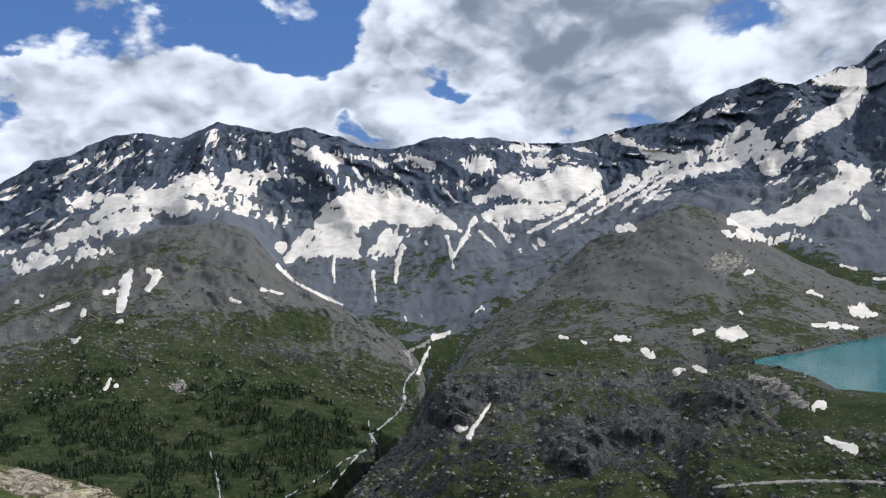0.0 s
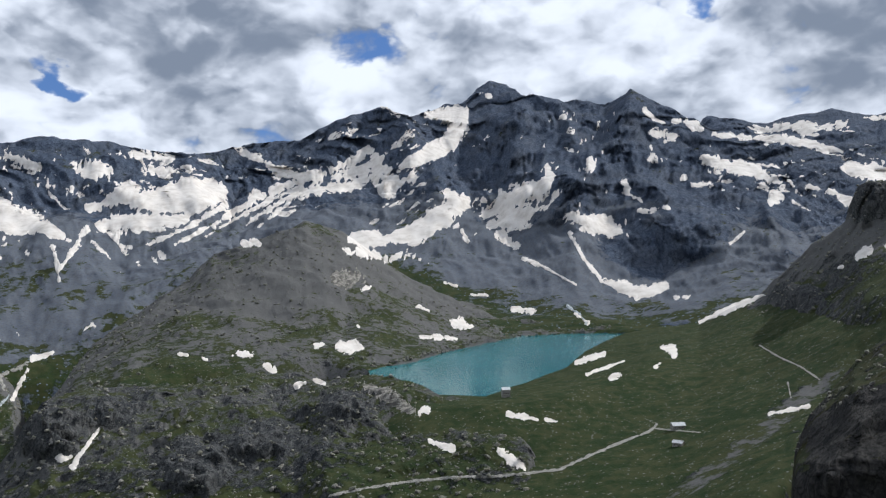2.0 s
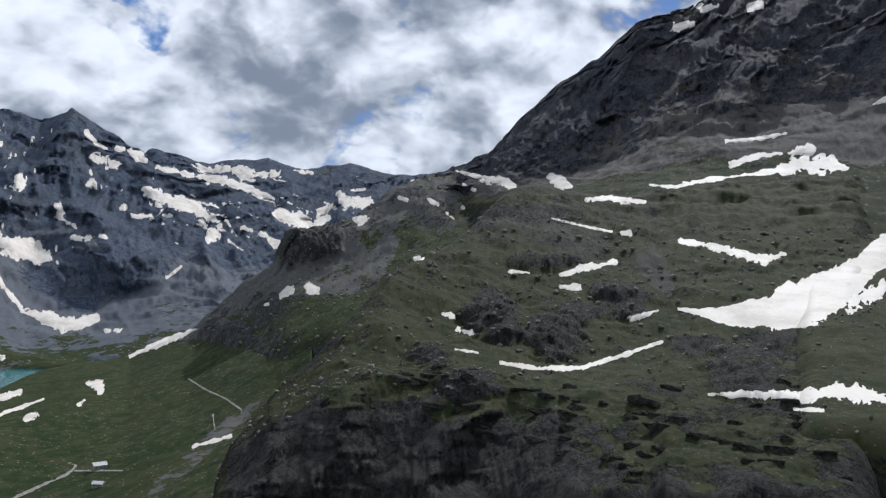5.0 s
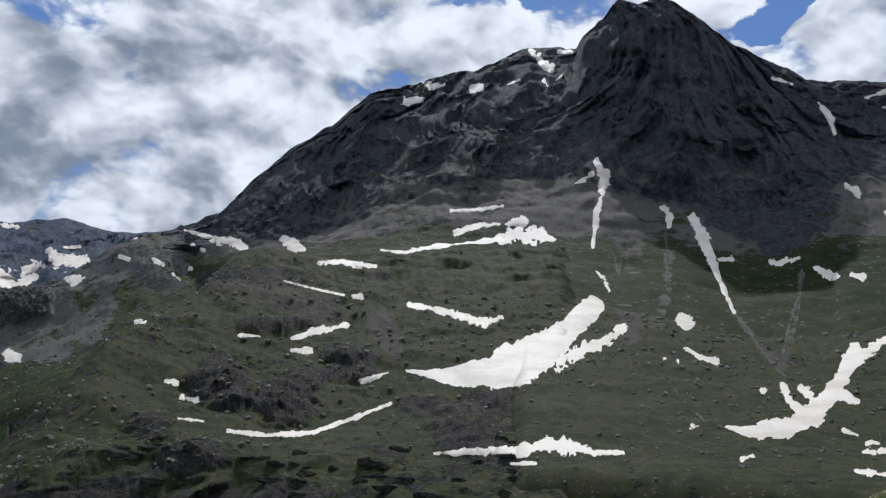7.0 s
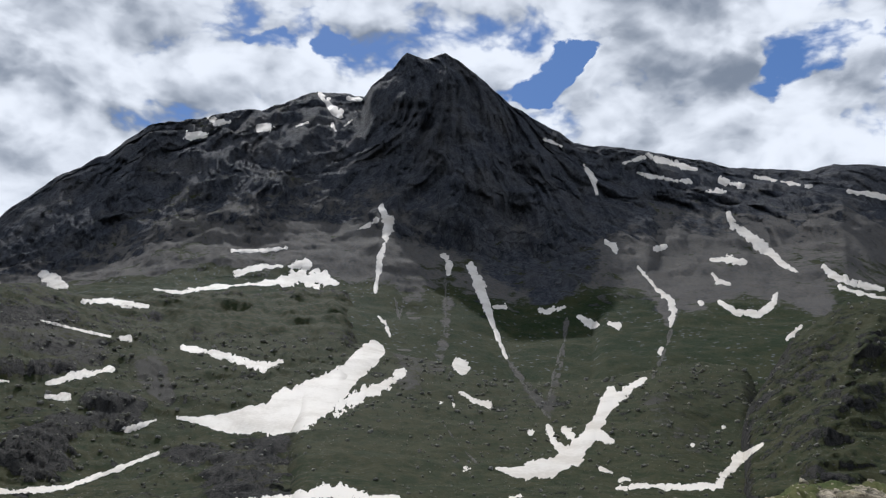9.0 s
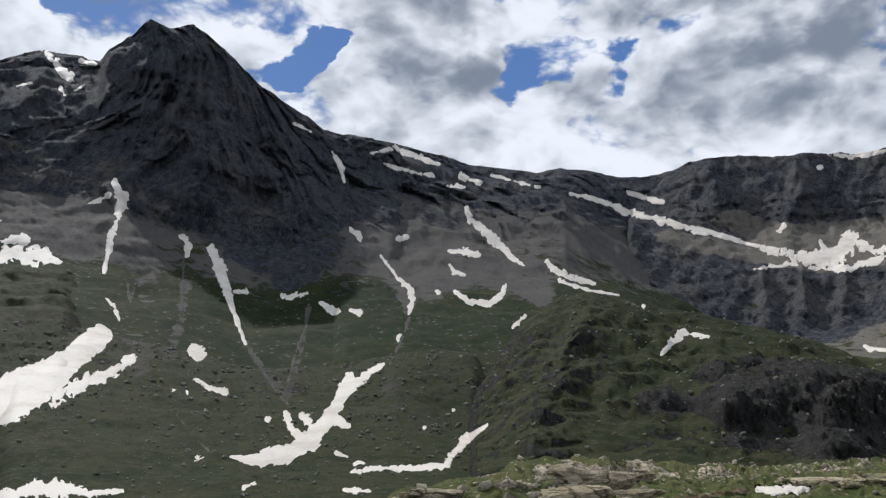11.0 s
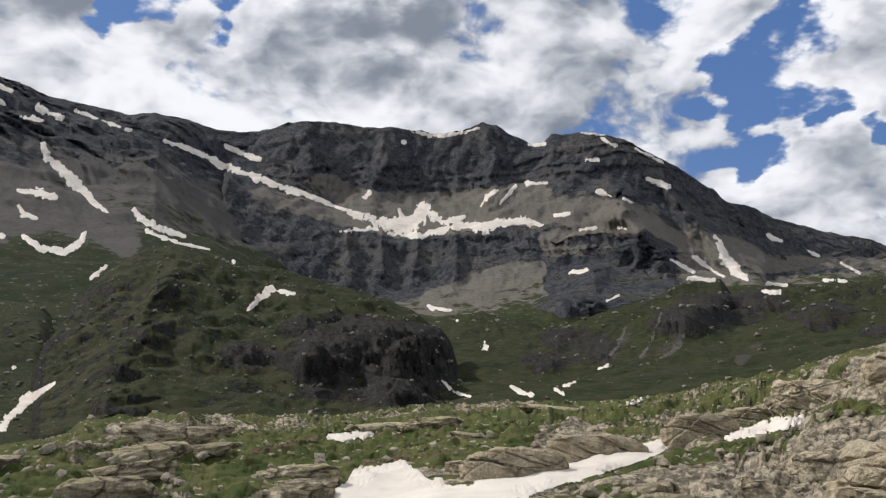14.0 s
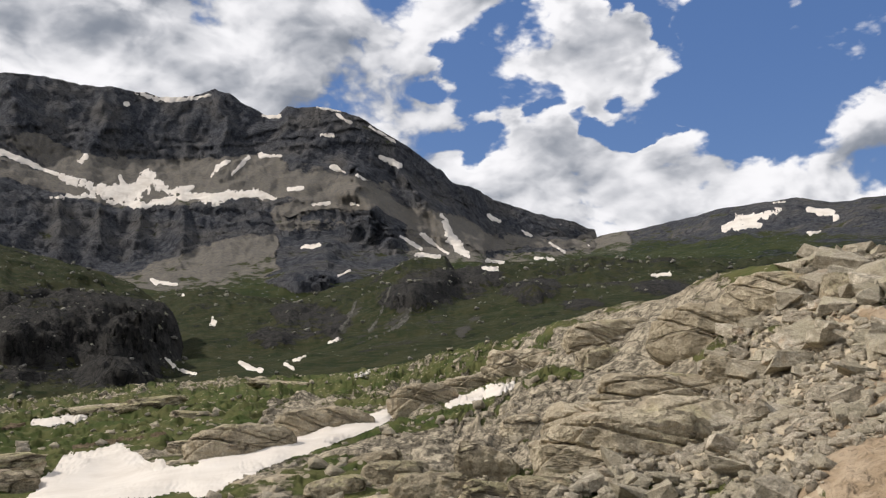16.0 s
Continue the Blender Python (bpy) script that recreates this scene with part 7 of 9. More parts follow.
snow_patch("mountain_plateau", 0.4, [(2473, 2139, 389, 8.9, 18.3), (2492, 2051, 363, 15.3, 54.5), (2398, 1902, 320, 12.5, 75.9)])
snow_patch("mountain_massif", 0.45, [(2718, 2181, 470, 14.2, 26.0), (2824, 2171, 461, 38.8, 152.4), (2900, 2122, 437, 34.2, 65.4), (3011, 2137, 477, 30.1, 52.3), (1223, 858, 276, 10.2, 33.2)])
snow_patch("mountain_plateau", 0.45, [(2718, 2181, 470, 14.2, 26.0), (2824, 2171, 461, 38.8, 152.4), (2900, 2122, 437, 34.2, 65.4), (3011, 2137, 477, 30.1, 52.3), (1223, 858, 276, 10.2, 33.2)])
snow_patch("rocky_ridge", 0.45, [(2718, 2181, 470, 14.2, 26.0), (2824, 2171, 461, 38.8, 152.4), (2900, 2122, 437, 34.2, 65.4), (3011, 2137, 477, 30.1, 52.3), (1223, 858, 276, 10.2, 33.2)])
snow_patch("mountain_plateau", 0.45, [(3257, 2239, 613, 16.2, 105.3), (3115, 2091, 546, 30.7, 106.9), (3250, 2065, 562, 28.9, 173.9), (1285, 782, 334, 6.2, 20.7)])
snow_patch("rocky_ridge", 0.45, [(3257, 2239, 613, 16.2, 105.3), (3115, 2091, 546, 30.7, 106.9), (3250, 2065, 562, 28.9, 173.9), (1285, 782, 334, 6.2, 20.7)])
snow_patch("rocky_ridge", 0.3, [(1213, 790, 292, 6.9, 19.3), (1220, 776, 297, 3.9, 5.7)])
snow_patch("mountain_massif", 0.4, [(2226, 1988, 322, 6.1, 19.6), (2198, 1903, 291, 5.9, 12.6)])
snow_patch("mountain_massif", 0.3, [(1860, 1840, 222, 3.5, 9.3), (1761, 1795, 187, 5.1, 18.8)])
snow_patch("mountain_massif", 0.15, [(1262, 1381, 19, 3.8, 13.5), (1127, 1154, 65, 6.6, 47.8), (1107, 1056, 95, 3.1, 12.1)])
snow_patch("meadow", 0.15, [(1262, 1381, 19, 3.8, 13.5), (1127, 1154, 65, 6.6, 47.8), (1107, 1056, 95, 3.1, 12.1)])
snow_patch("rocky_ridge", 0.15, [(1262, 1381, 19, 3.8, 13.5), (1127, 1154, 65, 6.6, 47.8), (1107, 1056, 95, 3.1, 12.1)])
snow_patch("rocky_ridge", 0.3, [(1027, 804, 167, 5.3, 21.9), (1003, 769, 170, 6.9, 26.9)])
snow_patch("rocky_ridge", 0.3, [(1031, 761, 179, 4.3, 15.5), (996, 722, 172, 7.5, 32.7)])
snow_patch("rocky_ridge", 0.3, [(1001, 813, 147, 3.5, 21.0)])
snow_patch("meadow", 0.3, [(851, 1013, 27, 4.5, 45.2), (828, 966, 30, 7.8, 76.9), (777, 902, 30, 4.1, 24.8)])
snow_patch("meadow", 0.3, [(712, 862, 25, 3.1, 13.7), (732, 878, 27, 1.6, 5.9)])
snow_patch("meadow", 0.2, [(741, 1085, 3, 2.7, 27.0), (778, 1105, 6, 5.5, 55.4), (815, 1114, 9, 3.8, 30.9)])
snow_patch("meadow", 0.2, [(645, 920, 14, 2.3, 17.5), (696, 949, 15, 2.4, 20.3), (745, 970, 19, 1.7, 16.7)])
snow_patch("meadow", 0.2, [(629, 847, 19, 2.9, 20.4), (648, 853, 21, 3.7, 22.0)])
snow_patch("meadow", 0.2, [(435, 764, 8, 2.4, 6.0), (445, 752, 7, 3.0, 7.8), (455, 740, 5, 1.8, 4.9)])
snow_patch("meadow", 0.2, [(462, 732, 5, 1.8, 4.6), (469, 724, 4, 1.8, 4.8)])
snow_patch("rocky_hillside", 0.3, [(335, 744, -4, 2.8, 5.8), (339, 733, -6, 3.4, 12.5), (344, 713, -6, 4.4, 9.3)])
snow_patch("rocky_hillside", 0.2, [(369, 664, -2, 3.2, 5.6), (368, 642, -5, 4.1, 9.7), (366, 617, -7, 3.0, 7.0)])
snow_patch("meadow", 0.3, [(360, 825, 6, 3.1, 8.5), (371, 835, 8, 3.8, 16.6)])
snow_patch("mountain_spur", 0.4, [(622, 1413, 23, 4.2, 31.0), (665, 1446, 19, 7.6, 43.4), (706, 1432, 13, 4.4, 22.3)])
snow_patch("mountain_spur", 0.3, [(781, 1615, 32, 6.1, 31.0), (787, 1574, 27, 10.8, 86.2), (814, 1575, 20, 3.6, 36.2)])
snow_patch("mountain_spur", 0.3, [(767, 1756, 57, 3.9, 39.1), (758, 1676, 51, 2.5, 13.3)])
snow_patch("mountain_massif", 0.3, [(1080, 1861, 31, 5.9, 23.2), (1102, 1813, 26, 8.7, 33.3)])
snow_patch("mountain_massif", 0.3, [(1027, 1994, 64, 4.6, 12.4), (1064, 1968, 61, 4.6, 11.1)])
snow_patch("mountain_massif", 0.3, [(1004, 2103, 93, 4.7, 11.4), (1030, 2085, 84, 4.7, 15.1)])
snow_patch("rocky_hillside", 0.3, [(297, 1075, 8, 3.8, 6.9), (306, 1080, 10, 2.3, 4.5)])
snow_patch("mountain_spur", 0.3, [(372, 1245, -13, 4.5, 5.6), (333, 1078, 7, 2.3, 23.2)])
snow_patch("rocky_hillside", 0.3, [(372, 1245, -13, 4.5, 5.6), (333, 1078, 7, 2.3, 23.2)])
snow_patch("meadow", 0.2, [(584, 552, 29, 1.7, 7.4), (593, 540, 33, 2.2, 7.8), (603, 526, 38, 1.7, 7.9)])
snow_patch("mountain_spur", 0.3, [(599, 1659, 103, 6.0, 14.9), (627, 1695, 107, 4.9, 32.2)])
snow_patch("mountain_massif", 0.3, [(1158, 1692, 22, 4.2, 41.8), (1089, 1546, 15, 6.4, 22.3)])
snow_patch("rocky_ridge", 0.3, [(1455, 726, 411, 2.2, 9.4), (1295, 600, 373, 3.9, 39.1), (1256, 546, 362, 9.4, 24.0), (1228, 511, 345, 6.4, 35.6)])
snow_patch("pyramid_mountain", 0.3, [(1455, 726, 411, 2.2, 9.4), (1295, 600, 373, 3.9, 39.1), (1256, 546, 362, 9.4, 24.0), (1228, 511, 345, 6.4, 35.6)])
snow_patch("pyramid_mountain", 0.3, [(1311, 640, 363, 3.0, 4.3), (1285, 606, 349, 2.9, 5.5)])
snow_patch("pyramid_mountain", 0.3, [(1246, 454, 361, 5.4, 54.5), (1124, 397, 335, 8.2, 24.4), (1086, 367, 325, 2.4, 18.0)])
snow_patch("rocky_ridge", 0.3, [(1289, 755, 339, 5.1, 10.7), (1282, 737, 336, 4.0, 13.0)])
snow_patch("rocky_ridge", 0.3, [(1290, 694, 335, 5.0, 20.0), (1270, 668, 324, 3.9, 10.9)])
snow_patch("rocky_ridge", 0.3, [(1248, 640, 307, 2.9, 7.1), (1222, 613, 295, 2.8, 5.7)])
snow_patch("pyramid_mountain", 0.3, [(1247, 608, 316, 4.7, 11.1)])
snow_patch("rocky_ridge", 0.3, [(1218, 799, 293, 5.0, 18.0), (1223, 787, 299, 4.9, 19.6)])
snow_patch("rocky_ridge", 0.3, [(995, 555, 219, 3.1, 14.5), (434, 237, 198, 1.3, 13.4)])
snow_patch("rocky_bench", 0.3, [(995, 555, 219, 3.1, 14.5), (434, 237, 198, 1.3, 13.4)])
snow_patch("rocky_ridge", 0.3, [(1025, 803, 165, 5.3, 23.8), (1008, 774, 171, 6.0, 25.2)])
snow_patch("rocky_ridge", 0.3, [(1023, 757, 177, 3.5, 19.0), (997, 725, 172, 7.5, 38.6)])
snow_patch("rocky_ridge", 0.3, [(1013, 826, 147, 3.5, 21.3)])
snow_patch("rocky_bench", 0.25, [(781, 247, 271, 2.8, 4.0), (832, 239, 278, 3.0, 29.5), (817, 200, 271, 2.3, 23.0)])
snow_patch("rocky_bench", 0.2, [(624, 226, 238, 0.9, 2.5), (636, 205, 233, 0.9, 4.4), (622, 177, 227, 0.9, 8.6)])
snow_patch("rocky_bench", 0.2, [(632, 172, 227, 1.3, 4.4), (637, 167, 227, 2.2, 8.1)])
snow_patch("rocky_bench", 0.2, [(472, 164, 190, 1.7, 5.8), (495, 159, 195, 2.1, 8.9), (513, 144, 200, 2.2, 6.3)])
snow_patch("rocky_bench", 0.2, [(452, 157, 183, 1.0, 4.4), (453, 148, 183, 2.3, 5.1)])
snow_patch("rocky_bench", 0.3, [(349, 179, 168, 1.1, 3.1), (349, 174, 167, 1.6, 4.3)])
snow_patch("rocky_bench", 0.3, [(331, 162, 162, 1.2, 12.5), (331, 156, 161, 1.5, 14.9)])
snow_patch("rocky_bench", 0.2, [(461, 193, 191, 1.0, 3.5), (470, 184, 191, 0.7, 1.2)])
snow_patch("rocky_bench", 0.2, [(274, 135, 158, 0.4, 1.8), (278, 128, 157, 0.6, 1.7)])
snow_patch("rocky_bench", 0.15, [(277, 118, 154, 0.6, 2.4), (277, 104, 153, 0.8, 2.3), (303, 96, 152, 0.9, 6.9), (350, 94, 154, 1.0, 3.0), (379, 84, 159, 0.8, 4.8)])
snow_patch("rocky_bench", 0.15, [(409, 105, 168, 1.4, 3.9), (418, 101, 170, 1.5, 3.8), (433, 98, 172, 0.6, 1.6)])
snow_patch("rocky_bench", 0.25, [(634, 128, 221, 1.8, 15.7), (604, 100, 215, 2.1, 9.5), (602, 83, 211, 3.7, 18.9), (573, 63, 205, 3.1, 21.2), (610, 54, 210, 2.1, 7.6)])
snow_patch("pyramid_mountain", 0.3, [(962, 230, 307, 1.4, 13.2), (927, 190, 299, 2.6, 9.3), (984, 176, 313, 2.7, 20.2), (1004, 136, 320, 1.4, 5.9), (1033, 108, 327, 3.6, 21.5), (1058, 74, 338, 10.2, 37.8), (1058, 50, 337, 10.9, 40.3), (1041, 28, 330, 5.0, 17.4)])
snow_patch("pyramid_mountain", 0.3, [(1083, 157, 347, 4.5, 21.7), (1110, 123, 360, 3.8, 10.1), (1102, 90, 359, 3.8, 14.3), (1121, 72, 369, 7.0, 26.1)])
snow_patch("pyramid_mountain", 0.3, [(1177, 177, 392, 2.5, 5.9), (1176, 138, 393, 2.4, 8.1), (1184, 105, 399, 3.3, 6.5)])
snow_patch("pyramid_mountain", 0.4, [(1674, 349, 718, 6.1, 28.5), (1727, 328, 737, 5.0, 15.5)])
snow_patch("pyramid_mountain", 0.4, [(1772, 317, 782, 5.2, 10.0), (1779, 290, 785, 3.9, 4.7)])
snow_patch("pyramid_mountain", 0.4, [(1742, 220, 762, 5.0, 15.3), (1700, 194, 748, 8.6, 49.9)])
snow_patch("rocky_bench", 0.18, [(439, 89, 173, 0.9, 3.0), (424, 66, 171, 3.8, 14.7), (427, 43, 173, 7.6, 27.1), (451, 28, 178, 9.8, 9.8), (495, 14, 188, 9.4, 60.9), (599, 1, 205, 8.9, 54.3), (707, -16, 225, 6.3, 62.5), (783, -30, 242, 3.2, 14.1)])
snow_patch("grassy_slope", 0.18, [(439, 89, 173, 0.9, 3.0), (424, 66, 171, 3.8, 14.7), (427, 43, 173, 7.6, 27.1), (451, 28, 178, 9.8, 9.8), (495, 14, 188, 9.4, 60.9), (599, 1, 205, 8.9, 54.3), (707, -16, 225, 6.3, 62.5), (783, -30, 242, 3.2, 14.1)])
snow_patch("pyramid_mountain", 0.18, [(439, 89, 173, 0.9, 3.0), (424, 66, 171, 3.8, 14.7), (427, 43, 173, 7.6, 27.1), (451, 28, 178, 9.8, 9.8), (495, 14, 188, 9.4, 60.9), (599, 1, 205, 8.9, 54.3), (707, -16, 225, 6.3, 62.5), (783, -30, 242, 3.2, 14.1)])
snow_patch("grassy_slope", 0.35, [(453, 9, 179, 4.3, 25.7), (497, -6, 187, 3.4, 18.8), (560, -22, 195, 3.8, 24.6), (593, -33, 203, 3.6, 24.7)])
snow_patch("pyramid_mountain", 0.25, [(888, -22, 273, 1.2, 9.3), (839, -28, 261, 2.3, 13.5), (793, -31, 245, 1.6, 6.7)])
snow_patch("rocky_bench", 0.25, [(258, 43, 151, 0.5, 1.8), (259, 31, 152, 1.1, 4.0), (251.3, 16.8, 153.7, 1.37, 5.60), (254.8, 6.9, 155.4, 2.08, 9.40), (259, 2, 155, 2.5, 11.2), (244.6, -4.6, 154.1, 1.00, 4.44), (246.9, -13.0, 154.4, 0.51, 2.02)])
snow_patch("grassy_slope", 0.25, [(258, 43, 151, 0.5, 1.8), (259, 31, 152, 1.1, 4.0), (251.3, 16.8, 153.7, 1.37, 5.60), (254.8, 6.9, 155.4, 2.08, 9.40), (259, 2, 155, 2.5, 11.2), (244.6, -4.6, 154.1, 1.00, 4.44), (246.9, -13.0, 154.4, 0.51, 2.02)])
snow_patch("rocky_bench", 0.2, [(235.4, 17.5, 151.5, 0.65, 1.62), (229.7, 10.8, 152.4, 0.47, 2.41)])
snow_patch("grassy_slope", 0.2, [(235.4, 17.5, 151.5, 0.65, 1.62), (229.7, 10.8, 152.4, 0.47, 2.41)])
snow_patch("pyramid_mountain", 0.25, [(1318, -34, 495, 6.4, 11.6), (1295, -44, 466, 9.0, 24.2), (1217, -39, 421, 5.1, 21.4), (1142, -29, 382, 5.5, 13.4), (1065, -24, 343, 2.9, 11.0), (1015, -21, 316, 1.4, 5.2)])
snow_patch("pyramid_mountain", 0.3, [(1250, 3, 443, 2.6, 11.1), (1268, -25, 462, 3.5, 6.7)])
snow_patch("pyramid_mountain", 0.2, [(1220, -126, 400, 5.1, 24.5), (1146, -125, 377, 6.3, 29.2), (1104, -120, 354, 2.3, 5.6)])
snow_patch("pyramid_mountain", 0.2, [(1147, -156, 374, 5.6, 20.6), (1085, -158, 338, 6.8, 17.3), (983, -153, 300, 5.4, 25.2), (886, -147, 261, 3.1, 10.8), (761, -137, 224, 1.1, 6.4)])
snow_patch("pyramid_mountain", 0.2, [(978, -162, 296, 3.4, 12.3), (988, -177, 298, 3.4, 14.9)])
snow_patch("pyramid_mountain", 0.25, [(971, -216, 293, 3.4, 10.7), (959, -223, 290, 6.0, 25.7), (968, -245, 297, 2.7, 11.2)])
snow_patch("pyramid_mountain", 0.25, [(933, -255, 281, 3.3, 13.1), (911, -258, 273, 6.4, 25.9), (876, -257, 268, 2.5, 8.5)])
snow_patch("mountain_shoulder", 0.25, [(933, -255, 281, 3.3, 13.1), (911, -258, 273, 6.4, 25.9), (876, -257, 268, 2.5, 8.5)])
snow_patch("mountain_shoulder", 0.3, [(865, -268, 268, 2.5, 11.1), (846, -271, 263, 3.0, 13.5)])
snow_patch("pyramid_mountain", 0.2, [(706, -85, 214, 3.9, 17.1), (672, -86, 208, 5.1, 45.6)])
snow_patch("grassy_slope", 0.2, [(706, -85, 214, 3.9, 17.1), (672, -86, 208, 5.1, 45.6)])
snow_patch("grassy_slope", 0.2, [(528, -67, 188, 1.4, 5.2), (514, -73, 183, 2.1, 8.4), (506, -81, 181, 2.1, 8.5)])
snow_patch("grassy_slope", 0.3, [(388, -81, 168, 1.3, 4.4)])
snow_patch("grassy_slope", 0.3, [(501, -51, 182, 1.4, 13.4)])
snow_patch("grassy_slope", 0.3, [(499, -58, 181, 1.4, 12.5)])
snow_patch("grassy_slope", 0.2, [(305, -51, 158, 0.6, 2.1), (297, -60, 157, 2.5, 13.5), (301, -71, 158, 3.4, 13.1), (334, -87, 161, 4.2, 24.5), (379, -106, 167, 4.3, 31.6), (462, -137, 176, 5.2, 27.8), (540, -167, 190, 4.6, 29.9), (649, -205, 205, 1.8, 7.4)])
snow_patch("mountain_shoulder", 0.2, [(305, -51, 158, 0.6, 2.1), (297, -60, 157, 2.5, 13.5), (301, -71, 158, 3.4, 13.1), (334, -87, 161, 4.2, 24.5), (379, -106, 167, 4.3, 31.6), (462, -137, 176, 5.2, 27.8), (540, -167, 190, 4.6, 29.9), (649, -205, 205, 1.8, 7.4)])
snow_patch("grassy_slope", 0.25, [(482, -149, 181, 3.4, 21.4), (541, -179, 193, 3.1, 24.5), (582, -205, 200, 1.3, 8.4)])
snow_patch("grassy_slope", 0.25, [(415, -96, 170, 1.4, 14.4), (366, -87, 164, 1.3, 5.7), (340, -86, 161, 2.4, 14.8)])
snow_patch("grassy_slope", 0.3, [(399, -99, 169, 1.4, 14.0), (383, -99, 167, 2.1, 12.8)])
snow_patch("grassy_slope", 0.3, [(375, -109, 167, 2.4, 12.5), (366, -113, 165, 1.6, 9.3)])
snow_patch("pyramid_mountain", 0.2, [(1610, -455, 666, 3.5, 14.0), (1563, -460, 622, 5.7, 12.3), (1524, -454, 587, 4.5, 17.0)])
snow_patch("pyramid_mountain", 0.2, [(1603, -370, 718, 3.5, 4.1), (1603, -405, 704, 2.4, 7.7)])
snow_patch("pyramid_mountain", 0.3, [(1266, -388, 441, 2.7, 10.0), (1230, -390, 423, 5.3, 19.1), (1183, -380, 404, 1.7, 13.2)])
snow_patch("pyramid_mountain", 0.2, [(1142, -397, 378, 1.7, 4.6), (1046, -388, 333, 2.3, 12.5), (972, -376, 310, 4.3, 24.4), (911, -356, 288, 4.0, 22.2), (821, -318, 261, 1.2, 5.0)])
snow_patch("mountain_shoulder", 0.2, [(1142, -397, 378, 1.7, 4.6), (1046, -388, 333, 2.3, 12.5), (972, -376, 310, 4.3, 24.4), (911, -356, 288, 4.0, 22.2), (821, -318, 261, 1.2, 5.0)])
snow_patch("mountain_shoulder", 0.2, [(716, -266, 228, 2.6, 11.0), (731, -274, 233, 1.6, 6.5)])
snow_patch("pyramid_mountain", 0.3, [(1253, -469, 426, 4.6, 16.7), (1285, -494, 438, 3.8, 9.4)])
snow_patch("mountain_shoulder", 0.3, [(1253, -469, 426, 4.6, 16.7), (1285, -494, 438, 3.8, 9.4)])
snow_patch("pyramid_mountain", 0.3, [(1969, 106, 928, 5.7, 25.9), (1813, 76, 849, 10.5, 24.1), (1746, 51, 801, 7.5, 30.5)])
snow_patch("pyramid_mountain", 0.3, [(1730, 65, 773, 5.0, 17.9), (1678, 56, 743, 3.6, 13.6)])
snow_patch("pyramid_mountain", 0.3, [(1933, 35, 911, 5.6, 52.5), (1918, 4, 904, 4.2, 41.7)])
snow_patch("pyramid_mountain", 0.4, [(1744, 221, 763, 6.3, 23.5), (1712, 198, 757, 6.2, 15.6)])
snow_patch("pyramid_mountain", 0.4, [(1780, 336, 792, 5.2, 11.5), (1780, 305, 785, 5.2, 8.7)])
snow_patch("pyramid_mountain", 0.5, [(1670, 350, 715, 8.5, 17.8), (1726, 331, 738, 6.3, 16.8)])
snow_patch("pyramid_mountain", 0.3, [(1681, 138, 749, 2.4, 3.8), (1712, 116, 770, 2.5, 8.3)])
snow_patch("pyramid_mountain", 0.3, [(1702, 37, 763, 3.7, 22.9), (1764, 24, 797, 2.5, 3.6)])
snow_patch("grassy_slope", 0.3, [(306, -90, 158, 0.9, 3.6), (300, -92, 157, 0.4, 1.3)])
snow_patch("grassy_slope", 0.3, [(283, -90, 156, 0.8, 5.4), (285, -93, 156, 0.8, 5.1)])
snow_patch("grassy_slope", 0.3, [(305, -39, 157, 0.6, 3.8), (307, -42, 158, 0.4, 1.8)])
snow_patch("grassy_slope", 0.25, [(270, -98, 155, 0.8, 4.0), (267, -107, 155, 1.4, 10.0), (272, -119, 155, 1.4, 9.3), (291, -130, 157, 1.5, 11.5), (339, -159, 160, 2.0, 15.4), (302, -150, 167, 0.9, 3.1)])
snow_patch("dark_hill", 0.25, [(270, -98, 155, 0.8, 4.0), (267, -107, 155, 1.4, 10.0), (272, -119, 155, 1.4, 9.3), (291, -130, 157, 1.5, 11.5), (339, -159, 160, 2.0, 15.4), (302, -150, 167, 0.9, 3.1)])
snow_patch("grassy_slope", 0.3, [(263, -82, 155, 0.7, 7.5), (269, -90, 155, 1.0, 8.0), (270, -98, 155, 0.6, 2.8)])
snow_patch("grassy_slope", 0.3, [(306, -90, 158, 0.9, 3.7), (302, -92, 157, 0.6, 2.2)])
snow_patch("grassy_slope", 0.3, [(219.1, -66.7, 154.6, 0.63, 4.07), (211.8, -71.3, 154.9, 0.61, 3.69)])
snow_patch("grassy_slope", 0.3, [(242.7, -44.7, 154.3, 0.67, 3.48), (246.0, -48.1, 154.7, 0.68, 4.12)])
snow_patch("pyramid_mountain", 0.3, [(1233, -457, 423, 4.5, 17.1), (1284, -491, 437, 3.8, 12.5)])
snow_patch("mountain_shoulder", 0.3, [(1233, -457, 423, 4.5, 17.1), (1284, -491, 437, 3.8, 12.5)])
snow_patch("mountain_shoulder", 0.25, [(1189, -528, 400, 3.6, 12.2), (1174, -546, 397, 7.1, 18.4), (1157, -559, 392, 6.2, 13.6)])
snow_patch("mountain_shoulder", 0.25, [(1121, -499, 366, 4.2, 10.8), (1082, -489, 350, 4.9, 29.1), (1053, -491, 342, 2.4, 12.1)])
snow_patch("mountain_shoulder", 0.2, [(929, -421, 301, 2.1, 20.9), (869, -410, 283, 3.9, 20.0), (856, -430, 280, 3.9, 19.2), (894, -467, 296, 4.1, 36.0), (986, -521, 321, 2.3, 11.8)])
snow_patch("mountain_shoulder", 0.3, [(938, -401, 302, 2.8, 21.9)])
snow_patch("mountain_shoulder", 0.2, [(1442, -677, 535, 3.3, 33.2), (1406, -669, 503, 6.5, 19.3), (1297, -648, 458, 7.0, 42.4), (1267, -659, 431, 7.9, 70.5), (1154, -620, 391, 3.6, 11.4), (1063, -609, 354, 1.7, 3.7)])
